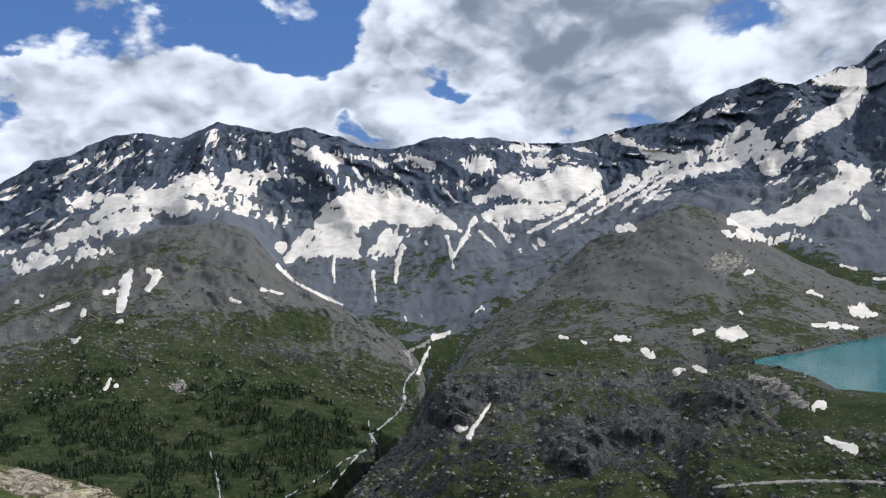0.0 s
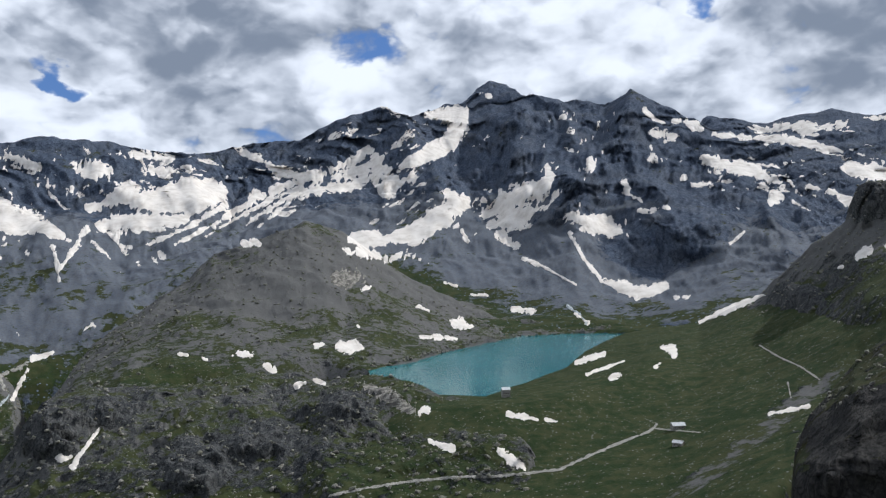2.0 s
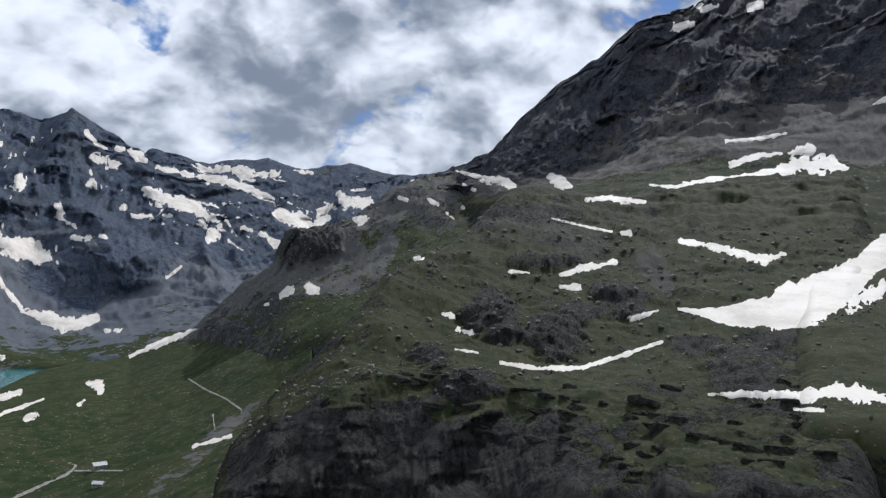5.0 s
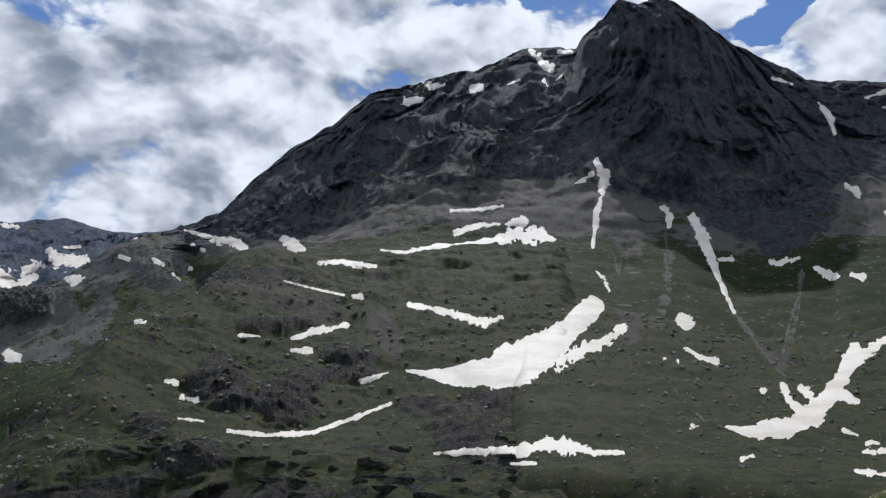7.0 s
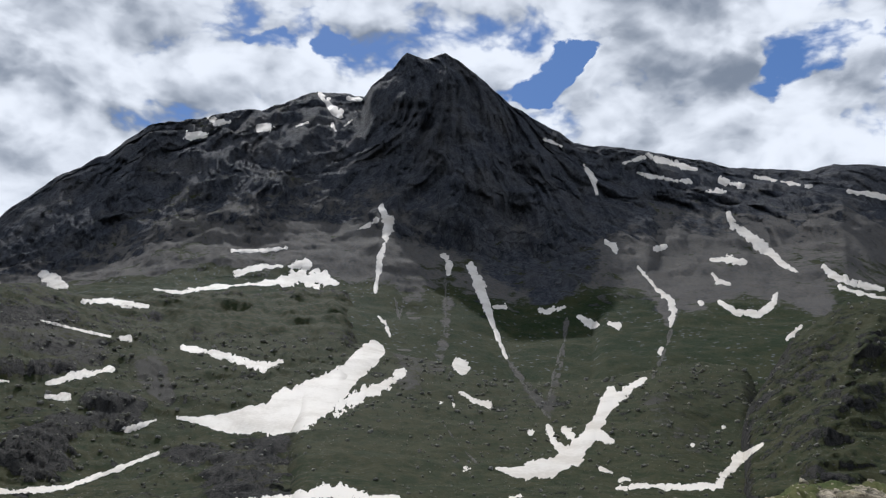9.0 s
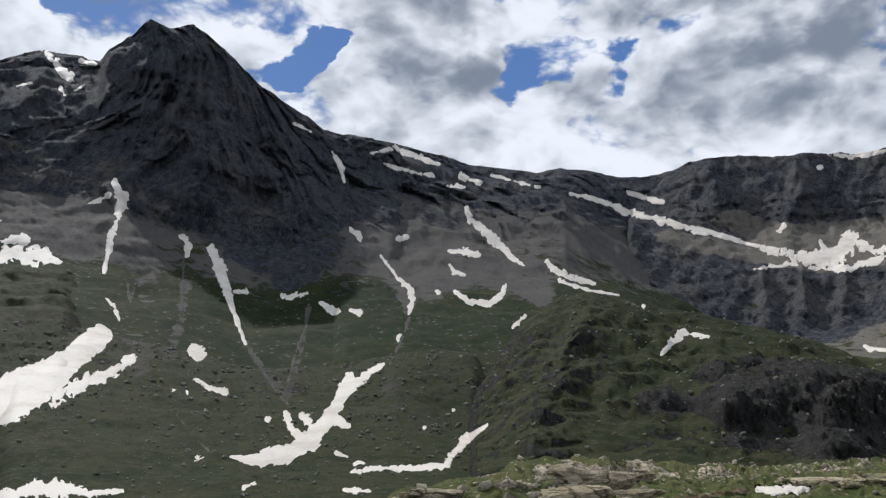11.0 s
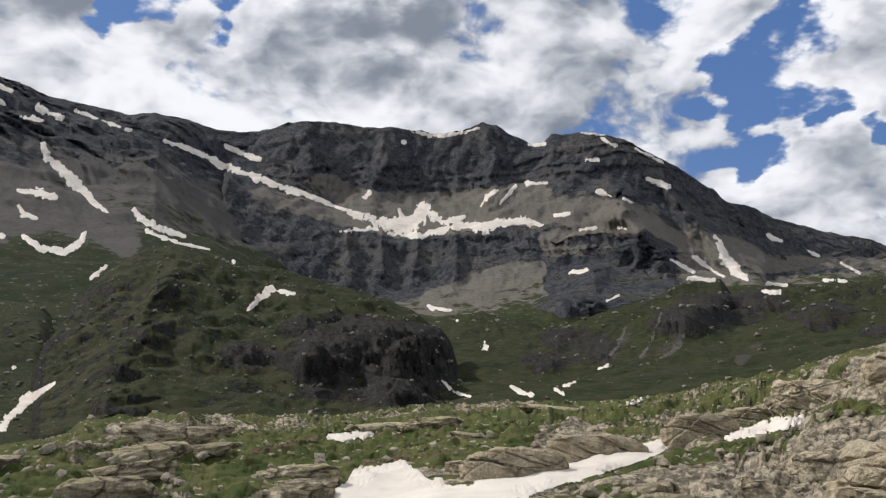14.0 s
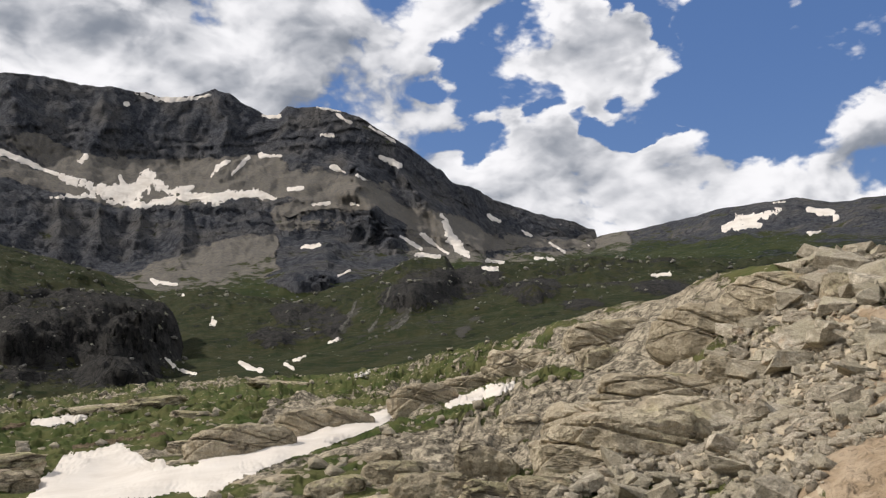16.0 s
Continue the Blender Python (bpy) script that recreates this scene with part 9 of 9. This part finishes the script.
# ---- rocks ----
def stone_material(name, dark, light, moss, grain, cracks=0.0, mossy=0.46, beds=0.2):
    def build(n, spot):
        wide = n.noise(spot, 0.5 / grain, 4, 0.6)
        fine = n.noise(spot, 3.5 / grain, 7, 0.65)
        bed = n.noise(n.vmath("MULTIPLY", spot, (0.7, 0.7, 4.0)), 1.1 / grain, 5, 0.6, distortion=0.5)
        stone = n.mix(n.ramp(n.math("ADD", n.math("MULTIPLY", fine, 1.0 - beds), n.math("MULTIPLY", bed, beds)), 0.38, 0.62), dark, light)
        up = n.split(n.add("ShaderNodeNewGeometry").outputs["Normal"])[2]
        lichen = n.math("MULTIPLY", n.ramp(wide, mossy, mossy + 0.12), n.ramp(up, 0.1, 0.8))
        stone = n.mix(n.math("MULTIPLY", lichen, 0.7), stone, moss)
        rust = n.ramp(n.noise(spot, 0.9 / grain, 5, 0.6), 0.58, 0.70, 0.0, 0.5)
        stone = n.mix(rust, stone, (light[0] * 0.75, light[1] * 0.55, light[2] * 0.42))
        varied = n.add("ShaderNodeObjectInfo").outputs["Random"]
        stone = n.mix(n.math("MULTIPLY", varied, 0.6), stone, dark)
        single = n.add("ShaderNodeNewGeometry").outputs["Random Per Island"]
        stone = n.mix(n.math("MULTIPLY", single, 0.6), stone, n.mix(0.5, dark, moss))
        warp = n.vmath("ADD", spot, n.vmath("SCALE", n.join(fine, wide, bed), scale=grain * 0.7))
        gap = n.ramp(n.voronoi(n.vmath("MULTIPLY", warp, (0.35, 1.1, 1.5)), 0.5 / grain, "DISTANCE_TO_EDGE"), 0.0, 0.035)
        stone = n.mix(n.math("MULTIPLY", n.math("SUBTRACT", 1.0, gap), cracks), stone, (dark[0] * 0.4, dark[1] * 0.4, dark[2] * 0.4))
        speck = n.noise(spot, 13.0 / grain, 4, 0.7)
        stone = n.mix(n.ramp(speck, 0.40, 0.54, 0.36, 0.0), stone, (dark[0] * 0.55, dark[1] * 0.55, dark[2] * 0.55))
        relief = n.math("ADD", n.math("MULTIPLY", bed, 1.1 * beds), n.math("ADD", n.math("MULTIPLY", fine, 0.4), n.math("MULTIPLY", gap, 0.35 * cracks)))
        return stone, 0.88, n.math("MULTIPLY_ADD", speck, 0.12, relief), grain * 0.5

    return surface(name, build)


PALE_STONE = stone_material("pale_gneiss", (0.24, 0.20, 0.147), (0.74, 0.64, 0.48), (0.42, 0.39, 0.20), 1.2, 0.8)
SMOOTH_STONE = stone_material("worn_gneiss", (0.34, 0.285, 0.205), (0.70, 0.605, 0.455), (0.42, 0.38, 0.21), 1.6, 0.5, 0.55, 0.08)
LOOSE_STONE = stone_material("broken_gneiss", (0.28, 0.245, 0.19), (0.78, 0.69, 0.55), (0.48, 0.43, 0.29), 0.8, 0.0)
DARK_STONE = stone_material("dark_crag_rock", (0.026, 0.026, 0.025), (0.13, 0.125, 0.108), (0.030, 0.040, 0.016), 4.0, 0.5, 0.36)


def outcrop_mesh(seed, flat):
    """A weathered rock body, one unit long, with bedding steps; its lower part is meant to be sunk into the ground."""
    bm = bmesh.new()
    bmesh.ops.create_icosphere(bm, subdivisions=5, radius=1.0)
    v = np.array([p.co for p in bm.verts])
    power = 3.2
    v = v / (np.sum(np.abs(v) ** power, axis=1) ** (1 / power))[:, None]
    v[:, 0] *= 1 + 0.25 * v[:, 1] * math.sin(seed * 2.1)
    v[:, 2] *= 1 - 0.35 * v[:, 0] * math.sin(seed * 1.7) - 0.25 * v[:, 1]
    cut = fractal(v * np.array([1.1, 1.1, 0.9]) + seed * 7.3, 5, True)
    bumps = fractal(v * 3.2 + seed * 3.1, 4)
    v = v * (1 + 0.30 * cut + 0.10 * bumps)[:, None]
    steps = 5 if flat else 7
    z = v[:, 2] + 0.10 * fractal(v * 1.4 + seed, 3)
    stair = (np.floor(z * steps) + np.clip((z * steps % 1) * 2.6 - 0.8, 0, 1)) / steps
    pull = 1 + (0.025 if flat else 0.07) * np.sin(np.floor(z * steps) * 12.9 + seed * 5)
    v[:, :2] *= pull[:, None]
    v[:, 2] = (0.78 * v[:, 2] + 0.22 * stair) if flat else (0.45 * v[:, 2] + 0.55 * stair)
    for p, c in zip(bm.verts, v * 0.5):
        p.co = c
    me = bpy.data.meshes.new("rock")
    bm.to_mesh(me)
    bm.free()
    return me


def dome_mesh(seed):
    """A smooth ice-worn slab, one unit long, crossed by long slanting cracks."""
    rnd = random.Random(seed)
    bm = bmesh.new()
    bmesh.ops.create_icosphere(bm, subdivisions=6, radius=1.0)
    v = np.array([p.co for p in bm.verts])
    v = v / (np.sum(np.abs(v) ** 3.0, axis=1) ** (1 / 3.0))[:, None]
    v[:, 2] *= 1 - 0.25 * v[:, 0] * math.sin(seed * 1.7) - 0.3 * v[:, 1]
    size = 1 + 0.16 * fractal(v * 0.9 + seed * 7.3, 4, True) + 0.035 * fractal(v * 4.0 + seed, 4)
    lean = rnd.uniform(0.4, 0.9)
    for k in range(7):
        slant = lean + rnd.uniform(-0.15, 0.15) if k < 5 else lean - 1.3
        far = v[:, 0] * math.sin(slant) + v[:, 2] * math.cos(slant) * 0.8 + 0.25 * v[:, 1] - rnd.uniform(-0.8, 0.8)
        far = far + 0.06 * fractal(v * 2.2 + k * 5.0 + seed, 4)
        size -= rnd.uniform(0.05, 0.12) * np.exp(-(far / 0.024) ** 2) + 0.025 * np.tanh(far / 0.02)
    for p, c in zip(bm.verts, v * size[:, None] * 0.5):
        p.co = c
    me = bpy.data.meshes.new("bedrock_slab")
    bm.to_mesh(me)
    bm.free()
    return me


def block_mesh(seed):
    """An angular block: the hull of a few random points, its edges lightly chipped."""
    rnd = random.Random(seed)
    bm = bmesh.new()
    skew = rnd.uniform(-0.25, 0.25)
    for sx in (-1, 1):
        for sy in (-1, 1):
            for sz in (-1, 1):
                if rnd.random() < 0.86:
                    z = sz * rnd.uniform(0.12, 0.30)
                    bm.verts.new((sx * rnd.uniform(0.26, 0.5) + skew * z, sy * rnd.uniform(0.2, 0.42), z))
    bm.verts.new((rnd.uniform(-0.2, 0.2), rnd.uniform(-0.2, 0.2), 0.32))
    hull = bmesh.ops.convex_hull(bm, input=bm.verts)
    bmesh.ops.delete(bm, geom=list({g for g in hull["geom_interior"] + hull["geom_unused"] if isinstance(g, bmesh.types.BMVert)}), context="VERTS")
    bmesh.ops.dissolve_limit(bm, angle_limit=0.2, verts=bm.verts, edges=bm.edges)
    bmesh.ops.bevel(bm, geom=list(bm.edges), offset=0.012, segments=1, affect="EDGES")
    bmesh.ops.triangulate(bm, faces=bm.faces)
    me = bpy.data.meshes.new("boulder")
    bm.to_mesh(me)
    bm.free()
    return me


SLABS = [outcrop_mesh(s, True) for s in range(1, 8)]
DOMES = [dome_mesh(s) for s in range(70, 74)]
CRAGS = [outcrop_mesh(s, False) for s in range(21, 27)]
BLOCKS = [block_mesh(s) for s in range(40, 56)]
for made, stone in ((DOMES, SMOOTH_STONE), (SLABS, PALE_STONE), (CRAGS, DARK_STONE), (BLOCKS, LOOSE_STONE)):
    for me in made:
        me.materials.append(stone)
ROCKS = {
    "dome": (DOMES, "bedrock_slab", "large smooth pale bedrock slab with long cracks", "rock", "smooth bedrock slabs in the foreground"),
    "slab": (SLABS, "rock_outcrop", "pale ochre bedrock slab with cracks and lichen", "rock", "bedrock slabs in the foreground"),
    "block": (SLABS[4:], "boulder", "pale weathered boulder with dark cracks", "boulder", "large boulders in the foreground"),
}
chance = random.Random(5)


def rock(kind, x, y, z, wide, tall):
    """One outcrop with the middle of its foot in the direction of x, y, z."""
    meshes, name, label, category, group = ROCKS[kind]
    x, y, z = on_ground("rock_knoll" if y > 0 else "rock_terrain", x, y, z)
    far = math.hypot(x, y)
    ob = new(name, chance.choice(meshes))
    facing = math.degrees(math.atan2(-x, y)) + chance.uniform(-25, 25)
    deep = wide * chance.uniform(0.55, 0.8)
    px, py = x + x * 0.42 * deep / far, y + y * 0.42 * deep / far
    ob.matrix_world = pose(px, py, z + tall * 0.044, chance.uniform(-8, 8), chance.uniform(-10, 10), facing) @ Matrix.Diagonal((wide * 1.08, deep, tall * 1.1, 1))
    tagged(ob, label, category, group)


rock("block", 8.02, -44.84, 177.30, 1.92, 1.30)
rock("block", 24.65, -32.57, 173.96, 1.68, 0.67)
rock("slab", 35.88, -47.40, 173.44, 2.92, 0.53)
rock("slab", 45.17, -54.62, 173.31, 4.35, 0.77)
rock("block", 10.69, -23.83, 174.91, 1.71, 0.83)
rock("block", 8.56, -22.16, 174.83, 1.90, 0.99)
rock("block", 8.34, -26.18, 174.78, 1.61, 1.25)
rock("slab", 11.73, -22.12, 174.84, 1.47, 0.66)
rock("block", 6.28, -20.37, 175.21, 1.48, 0.74)
rock("slab", 13.20, -27.96, 174.65, 1.60, 0.55)
rock("block", 9.05, -33.02, 175.17, 1.52, 0.94)
rock("block", 5.07, -20.14, 175.45, 1.59, 0.72)
rock("block", 0.60, -30.96, 177.58, 2.00, 0.76)
rock("block", 2.35, -31.56, 177.01, 1.94, 0.95)
rock("slab", -3.25, -34.22, 180.36, 1.63, 1.28)
rock("slab", 34.23, -20.03, 174.23, 3.40, 0.76)
rock("block", 29.20, -16.52, 174.33, 3.11, 1.27)
rock("slab", 43.50, -28.75, 174.48, 4.45, 1.00)
rock("slab", 51.04, -36.34, 173.97, 4.06, 0.77)
rock("slab", 28.65, -25.28, 174.08, 3.02, 0.84)
rock("slab", 27.35, -24.45, 173.49, 2.27, 0.91)
rock("slab", 39.54, -16.90, 174.64, 3.38, 0.65)
rock("slab", 50.62, -53.78, 172.66, 4.78, 0.65)
rock("slab", 47.57, -78.53, 172.35, 7.19, 1.00)
rock("slab", 43.95, -28.12, 174.67, 3.38, 0.92)
rock("slab", 39.23, -24.01, 174.40, 3.61, 0.72)
rock("slab", 41.20, -28.97, 173.92, 3.61, 0.62)
rock("slab", -18.53, 40.60, 168.43, 2.50, 0.69)
rock("dome", 3.44, -23.17, 176.00, 4.35, 2.01)
rock("dome", 2.67, -30.14, 176.66, 5.57, 1.65)
rock("dome", 1.75, -38.83, 178.94, 4.75, 2.24)
rock("dome", -1.32, -38.53, 180.53, 4.45, 1.70)
rock("dome", 7.75, -48.42, 178.41, 4.99, 2.16)
rock("dome", 14.10, -52.65, 176.38, 4.45, 2.30)
rock("dome", 20.94, -31.06, 174.21, 4.11, 1.70)
rock("dome", 21.71, -37.97, 174.08, 3.29, 1.86)
rock("dome", 19.49, -37.76, 174.73, 2.90, 1.34)
rock("dome", 18.03, -44.75, 174.92, 3.62, 2.04)
rock("dome", 15.56, -45.57, 175.78, 4.26, 1.44)
rock("block", 7.86, -44.24, 177.19, 1.98, 1.28)


rock("dome", 3.22, -26.37, 175.73, 5.6, 2.4)


def on_form(form, seed, count, accept):
    """Random places on a landform: points and bearings, distances."""
    ob, co, rows, cols, crest, ribs = FORMS[form]
    rnd = np.random.RandomState(seed)
    b = np.degrees(np.arctan2(co[:, 0], co[:, 1])) % 360
    b[b > 270] -= 360
    d = np.hypot(co[:, 0], co[:, 1])
    fit = accept(b, d, co)
    seen = bearings(co)
    for spots in SNOW_ON.get(form, []):
        fit &= nearness(co, spots, seen=seen) > 1.3
    good = np.nonzero(fit)[0]
    area = d[good] ** 1.2
    pick = rnd.choice(good, min(count, len(good)), replace=False, p=area / area.sum())
    return co[pick], rnd


def scatter(name, form, seed, count, accept, sizes, meshes, label, category, sink=0.15, ref=0.0):
    """Many stones in one mesh, each set on the ground of a landform."""
    places, rnd = on_form(form, seed, count, accept)
    shapes = []
    for me in meshes:
        v = np.empty(len(me.vertices) * 3)
        me.vertices.foreach_get("co", v)
        me.calc_loop_triangles()
        t = np.empty(len(me.loop_triangles) * 3, dtype=np.int32)
        me.loop_triangles.foreach_get("vertices", t)
        shapes.append((v.reshape(-1, 3), t.reshape(-1, 3)))
    vs, ts, base = [], [], 0
    for p in places:
        v, t = shapes[rnd.randint(len(shapes))]
        s = sizes[0] + (sizes[1] - sizes[0]) * rnd.rand() ** 2.5
        s *= math.hypot(p[0], p[1]) / ref if ref else 1.0
        turn = np.array(Euler(rnd.uniform(-0.5, 0.5, 3) + np.array([0, 0, rnd.uniform(0, 6.28)])).to_matrix())
        vs.append(v @ turn.T * s + p + np.array([0, 0, s * sink]))
        ts.append(t + base)
        base += len(v)
    v, t = np.concatenate(vs), np.concatenate(ts)
    me = bpy.data.meshes.new(name)
    me.vertices.add(len(v))
    me.vertices.foreach_set("co", v.astype(np.float32).ravel())
    me.loops.add(t.size)
    me.loops.foreach_set("vertex_index", t.astype(np.int32).ravel())
    me.polygons.add(len(t))
    me.polygons.foreach_set("loop_start", np.arange(0, t.size, 3, dtype=np.int32))
    me.materials.append(meshes[0].materials[0])
    me.update(calc_edges=True)
    tagged(new(name, me), label, category, kind="stuff")


def scree_zone(b, d, co):
    earth = (b > 181.5 - 1.0 * fractal(co / 4.0, 3)) & (d < 36) & (fractal(co / 2.2 + 3.0, 3) < -0.02)
    return (b > 169 + (d - 24) * 0.70) & (b < 200) & (d < 46) & (d > 14) & ~earth


places, rnd = on_form("rocky_bench", 23, 70, lambda b, d, co: (b > 60) & (b < 92) & (d > 185) & (d < 275) & (co[:, 2] > 140))
for p in places:
    ob = new("rock_ledge", CRAGS[rnd.randint(len(CRAGS))])
    w = 2.5 + 6.5 * rnd.rand() ** 1.6
    facing = math.degrees(math.atan2(-p[0], p[1])) + rnd.uniform(-18, 18)
    ob.matrix_world = pose(p[0], p[1], p[2] - 0.1, rnd.uniform(-6, 6), 9 + rnd.uniform(-7, 7), facing) @ Matrix.Diagonal((w, 0.55 * w, 0.9 + 0.16 * w, 1))
    tagged(ob, "thin layered grey-brown rock ledge standing out of the turf", "ledge", "rock ledges above the cliff")
places, rnd = on_form("rock_terrain", 3, 290, scree_zone)
for p in places:
    ob = new("boulder", BLOCKS[rnd.randint(len(BLOCKS))])
    far = math.hypot(p[0], p[1])
    s = (0.014 + 0.040 * rnd.rand() ** 1.8) * far
    ob.matrix_world = pose(p[0], p[1], p[2] + 0.15 * s, *rnd.uniform(-28, 28, 2), rnd.uniform(0, 360)) @ Matrix.Diagonal((s * 1.25, s, s * 0.85, 1))
    tagged(ob, "angular grey-beige block lying in the scree", "boulder", "loose blocks of the scree slope")
scatter("scree", "rock_terrain", 4, 9000, scree_zone, (0.08, 0.46), BLOCKS[:8], "loose grey-beige scree of angular stones", "scree")
scatter("stones", "rock_terrain", 6, 1500, lambda b, d, co: (b < 172) & (d > 18), (0.15, 0.8), BLOCKS[4:12], "small loose stones lying on turf and bedrock", "stones", 0.1)
DARK_BLOCKS = [me.copy() for me in BLOCKS[:6]]
GREY_STONE = stone_material("grey_boulder", (0.13, 0.125, 0.11), (0.36, 0.34, 0.30), (0.20, 0.20, 0.12), 2.5, 0.0)
for me in DARK_BLOCKS:
    me.materials[0] = GREY_STONE
scatter("boulders", "rocky_bench", 8, 1500, lambda b, d, co: (d > 250) & (d < 700), (0.6, 3.6), DARK_BLOCKS, "grey boulders strewn over the grassy bench", "boulders", ref=450)
scatter("boulders", "grassy_slope", 9, 1500, lambda b, d, co: (d > 200) & (d < 720), (0.5, 3.0), DARK_BLOCKS, "grey boulders strewn over the grassy slope", "boulders", ref=420)
scatter("boulders", "dark_hill", 10, 700, lambda b, d, co: d > 220, (0.6, 3.2), DARK_BLOCKS, "grey boulders on the dark green hill", "boulders", ref=420)
scatter("boulders", "valley_slope", 11, 1000, lambda b, d, co: d > 150, (0.6, 3.4), DARK_BLOCKS, "grey boulders on the green valley slope", "boulders", ref=420)
scatter("boulders", "rocky_hillside", 12, 2600, lambda b, d, co: d > 650, (1.2, 6.5), DARK_BLOCKS, "grey boulders on the rocky hillside", "boulders")
scatter("boulders", "scree_spur", 13, 2600, lambda b, d, co: (d > 1350) & (d < 2000), (2.0, 9.0), DARK_BLOCKS, "pale boulders below the scree spur", "boulders")
scatter("boulders", "rocky_ridge", 14, 1500, lambda b, d, co: d > 900, (1.5, 7.0), DARK_BLOCKS, "grey boulders below the rocky ridge", "boulders")
scatter("boulders", "mountain_spur", 15, 2200, lambda b, d, co: (d > 1150) & (d < 2100), (2.0, 8.0), DARK_BLOCKS, "grey boulders on the scree shoulder", "boulders")


# ---- plants ----
def needle_green(n, spot):
    return n.mix(n.ramp(n.noise(spot, 0.25, 4, 0.6), 0.4, 0.62), (0.013, 0.024, 0.014), (0.024, 0.038, 0.020)), 0.9, None, 0


LARCH = surface("larch_green", needle_green)


def tree_mesh(seed):
    """A small larch: a trunk and drooping tiers of ragged branches."""
    rnd = random.Random(seed)
    bm = bmesh.new()
    bmesh.ops.create_cone(bm, segments=5, radius1=0.03, radius2=0.01, depth=1.0, matrix=Matrix.Translation((0, 0, 0.5)))
    for k in range(6):
        z, r = 0.18 + k * 0.13, 0.24 * (1 - k / 7.5)
        for j in range(6):
            a = j * 1.047 + k * 0.5 + rnd.uniform(-0.3, 0.3)
            s = r * rnd.uniform(0.6, 1.2)
            tip = Vector((math.cos(a) * s, math.sin(a) * s, z - 0.05))
            side = Vector((-math.sin(a), math.cos(a), 0)) * s * 0.4
            top = Vector((0, 0, z + 0.16))
            bm.faces.new([bm.verts.new(top), bm.verts.new(tip - side), bm.verts.new(tip * 1.1), bm.verts.new(tip + side)])
    me = bpy.data.meshes.new("larch")
    bm.to_mesh(me)
    bm.free()
    me.materials.append(LARCH)
    return me


TREES = [tree_mesh(s) for s in range(60, 65)]


def wood_zone(b, d, co):
    clump = fractal(co / 90.0 + 3.3, 3)
    return (d > 960) & (d < 1480) & (clump + 0.5 * fractal(co / 25.0, 3) > -0.10) & (b < -8 + 9 * fractal(co / 160.0 + 8.0, 3))


scatter("woodland", "scree_spur", 17, 9000, wood_zone, (3.0, 11.0), TREES, "dark green larches and shrubs on the valley side", "trees", 0.0)


# ---- huts ----
def plain(name, a, b, scale):
    return surface(name, lambda n, spot: (n.mix(n.ramp(n.noise(spot, scale, 5, 0.6), 0.4, 0.62), a, b), 0.8, n.noise(spot, scale * 3, 4, 0.6), 0.02))


STONE_WALL = plain("hut_wall", (0.20, 0.185, 0.16), (0.34, 0.32, 0.28), 1.5)
ROOF = plain("pale_metal_roof", (0.50, 0.50, 0.49), (0.66, 0.66, 0.64), 0.8)
DARK_WOOD = plain("dark_shutter", (0.03, 0.022, 0.016), (0.06, 0.045, 0.03), 2.0)


def part(name, bm, material, parent, label=""):
    me = bpy.data.meshes.new(name)
    bm.to_mesh(me)
    bm.free()
    me.materials.append(material)
    ob = new(name, me)
    ob.parent = parent
    return tagged(ob, label) if label else ob


def box(x, y, z, sx, sy, sz):
    bm = bmesh.new()
    bmesh.ops.create_cube(bm, size=1.0, matrix=Matrix.Translation((x, y, z)) @ Matrix.Diagonal((sx, sy, sz, 1)))
    bmesh.ops.bevel(bm, geom=list(bm.edges), offset=0.03, segments=1, affect="EDGES")
    return bm


def hut(m, long, deep, tall, label):
    ob = new("hut")
    ob.matrix_world = m
    rise = deep * 0.28
    bm = bmesh.new()
    ring = [(-long / 2, -deep / 2), (long / 2, -deep / 2), (long / 2, deep / 2), (-long / 2, deep / 2)]
    low = [bm.verts.new((x, y, -2)) for x, y in ring]
    top = [bm.verts.new((x, y, tall)) for x, y in ring]
    peak = [bm.verts.new((s * long / 2, 0, tall + rise)) for s in (-1, 1)]
    for k in range(4):
        if k % 2 == 0:
            bm.faces.new([low[k], low[(k + 1) % 4], top[(k + 1) % 4], top[k]])
    bm.faces.new([low[1], low[2], top[2], peak[1], top[1]])
    bm.faces.new([low[3], low[0], top[0], peak[0], top[3]])
    part("wall", bm, STONE_WALL, ob)
    for s in (-1, 1):
        bm = box(0, 0, 0, long + 1.0, deep * 0.5 / math.cos(math.atan2(rise, deep / 2)) + 0.7, 0.22)
        bm.transform(Matrix.Translation((0, s * (deep * 0.25 + 0.2), tall + rise * 0.5)) @ Matrix.Rotation(-s * math.atan2(rise, deep / 2), 4, "X"))
        part("roof", bm, ROOF, ob, "pale metal roof")
    for k in range(3):
        part("window", box(long * (k - 1) * 0.3, -deep / 2 - 0.02, tall * 0.55, 0.9, 0.12, 1.1), DARK_WOOD, ob, "small dark window")
    part("door", box(long * 0.15, -deep / 2 - 0.03, 0.0, 1.0, 0.12, 2.0), DARK_WOOD, ob, "dark wooden door")
    part("chimney", box(long * 0.25, deep * 0.15, tall + rise + 0.3, 0.6, 0.6, 1.4), STONE_WALL, ob)
    tagged(ob, label, "hut")


hut(pose(544.2, 628.4, 5.7, 0, 0, -20.9), 12, 8, 4, "small stone hut with a pale roof beside the road")
hut(pose(504.0, 581.5, 3.8, 0, 0, -65.9), 9, 6, 3, "low stone hut with a pale roof in the meadow")
hut(pose(478.4, 845.3, 10.3, 0, 0, -19.5), 9, 8, 9, "pale concrete dam house by the lake shore")
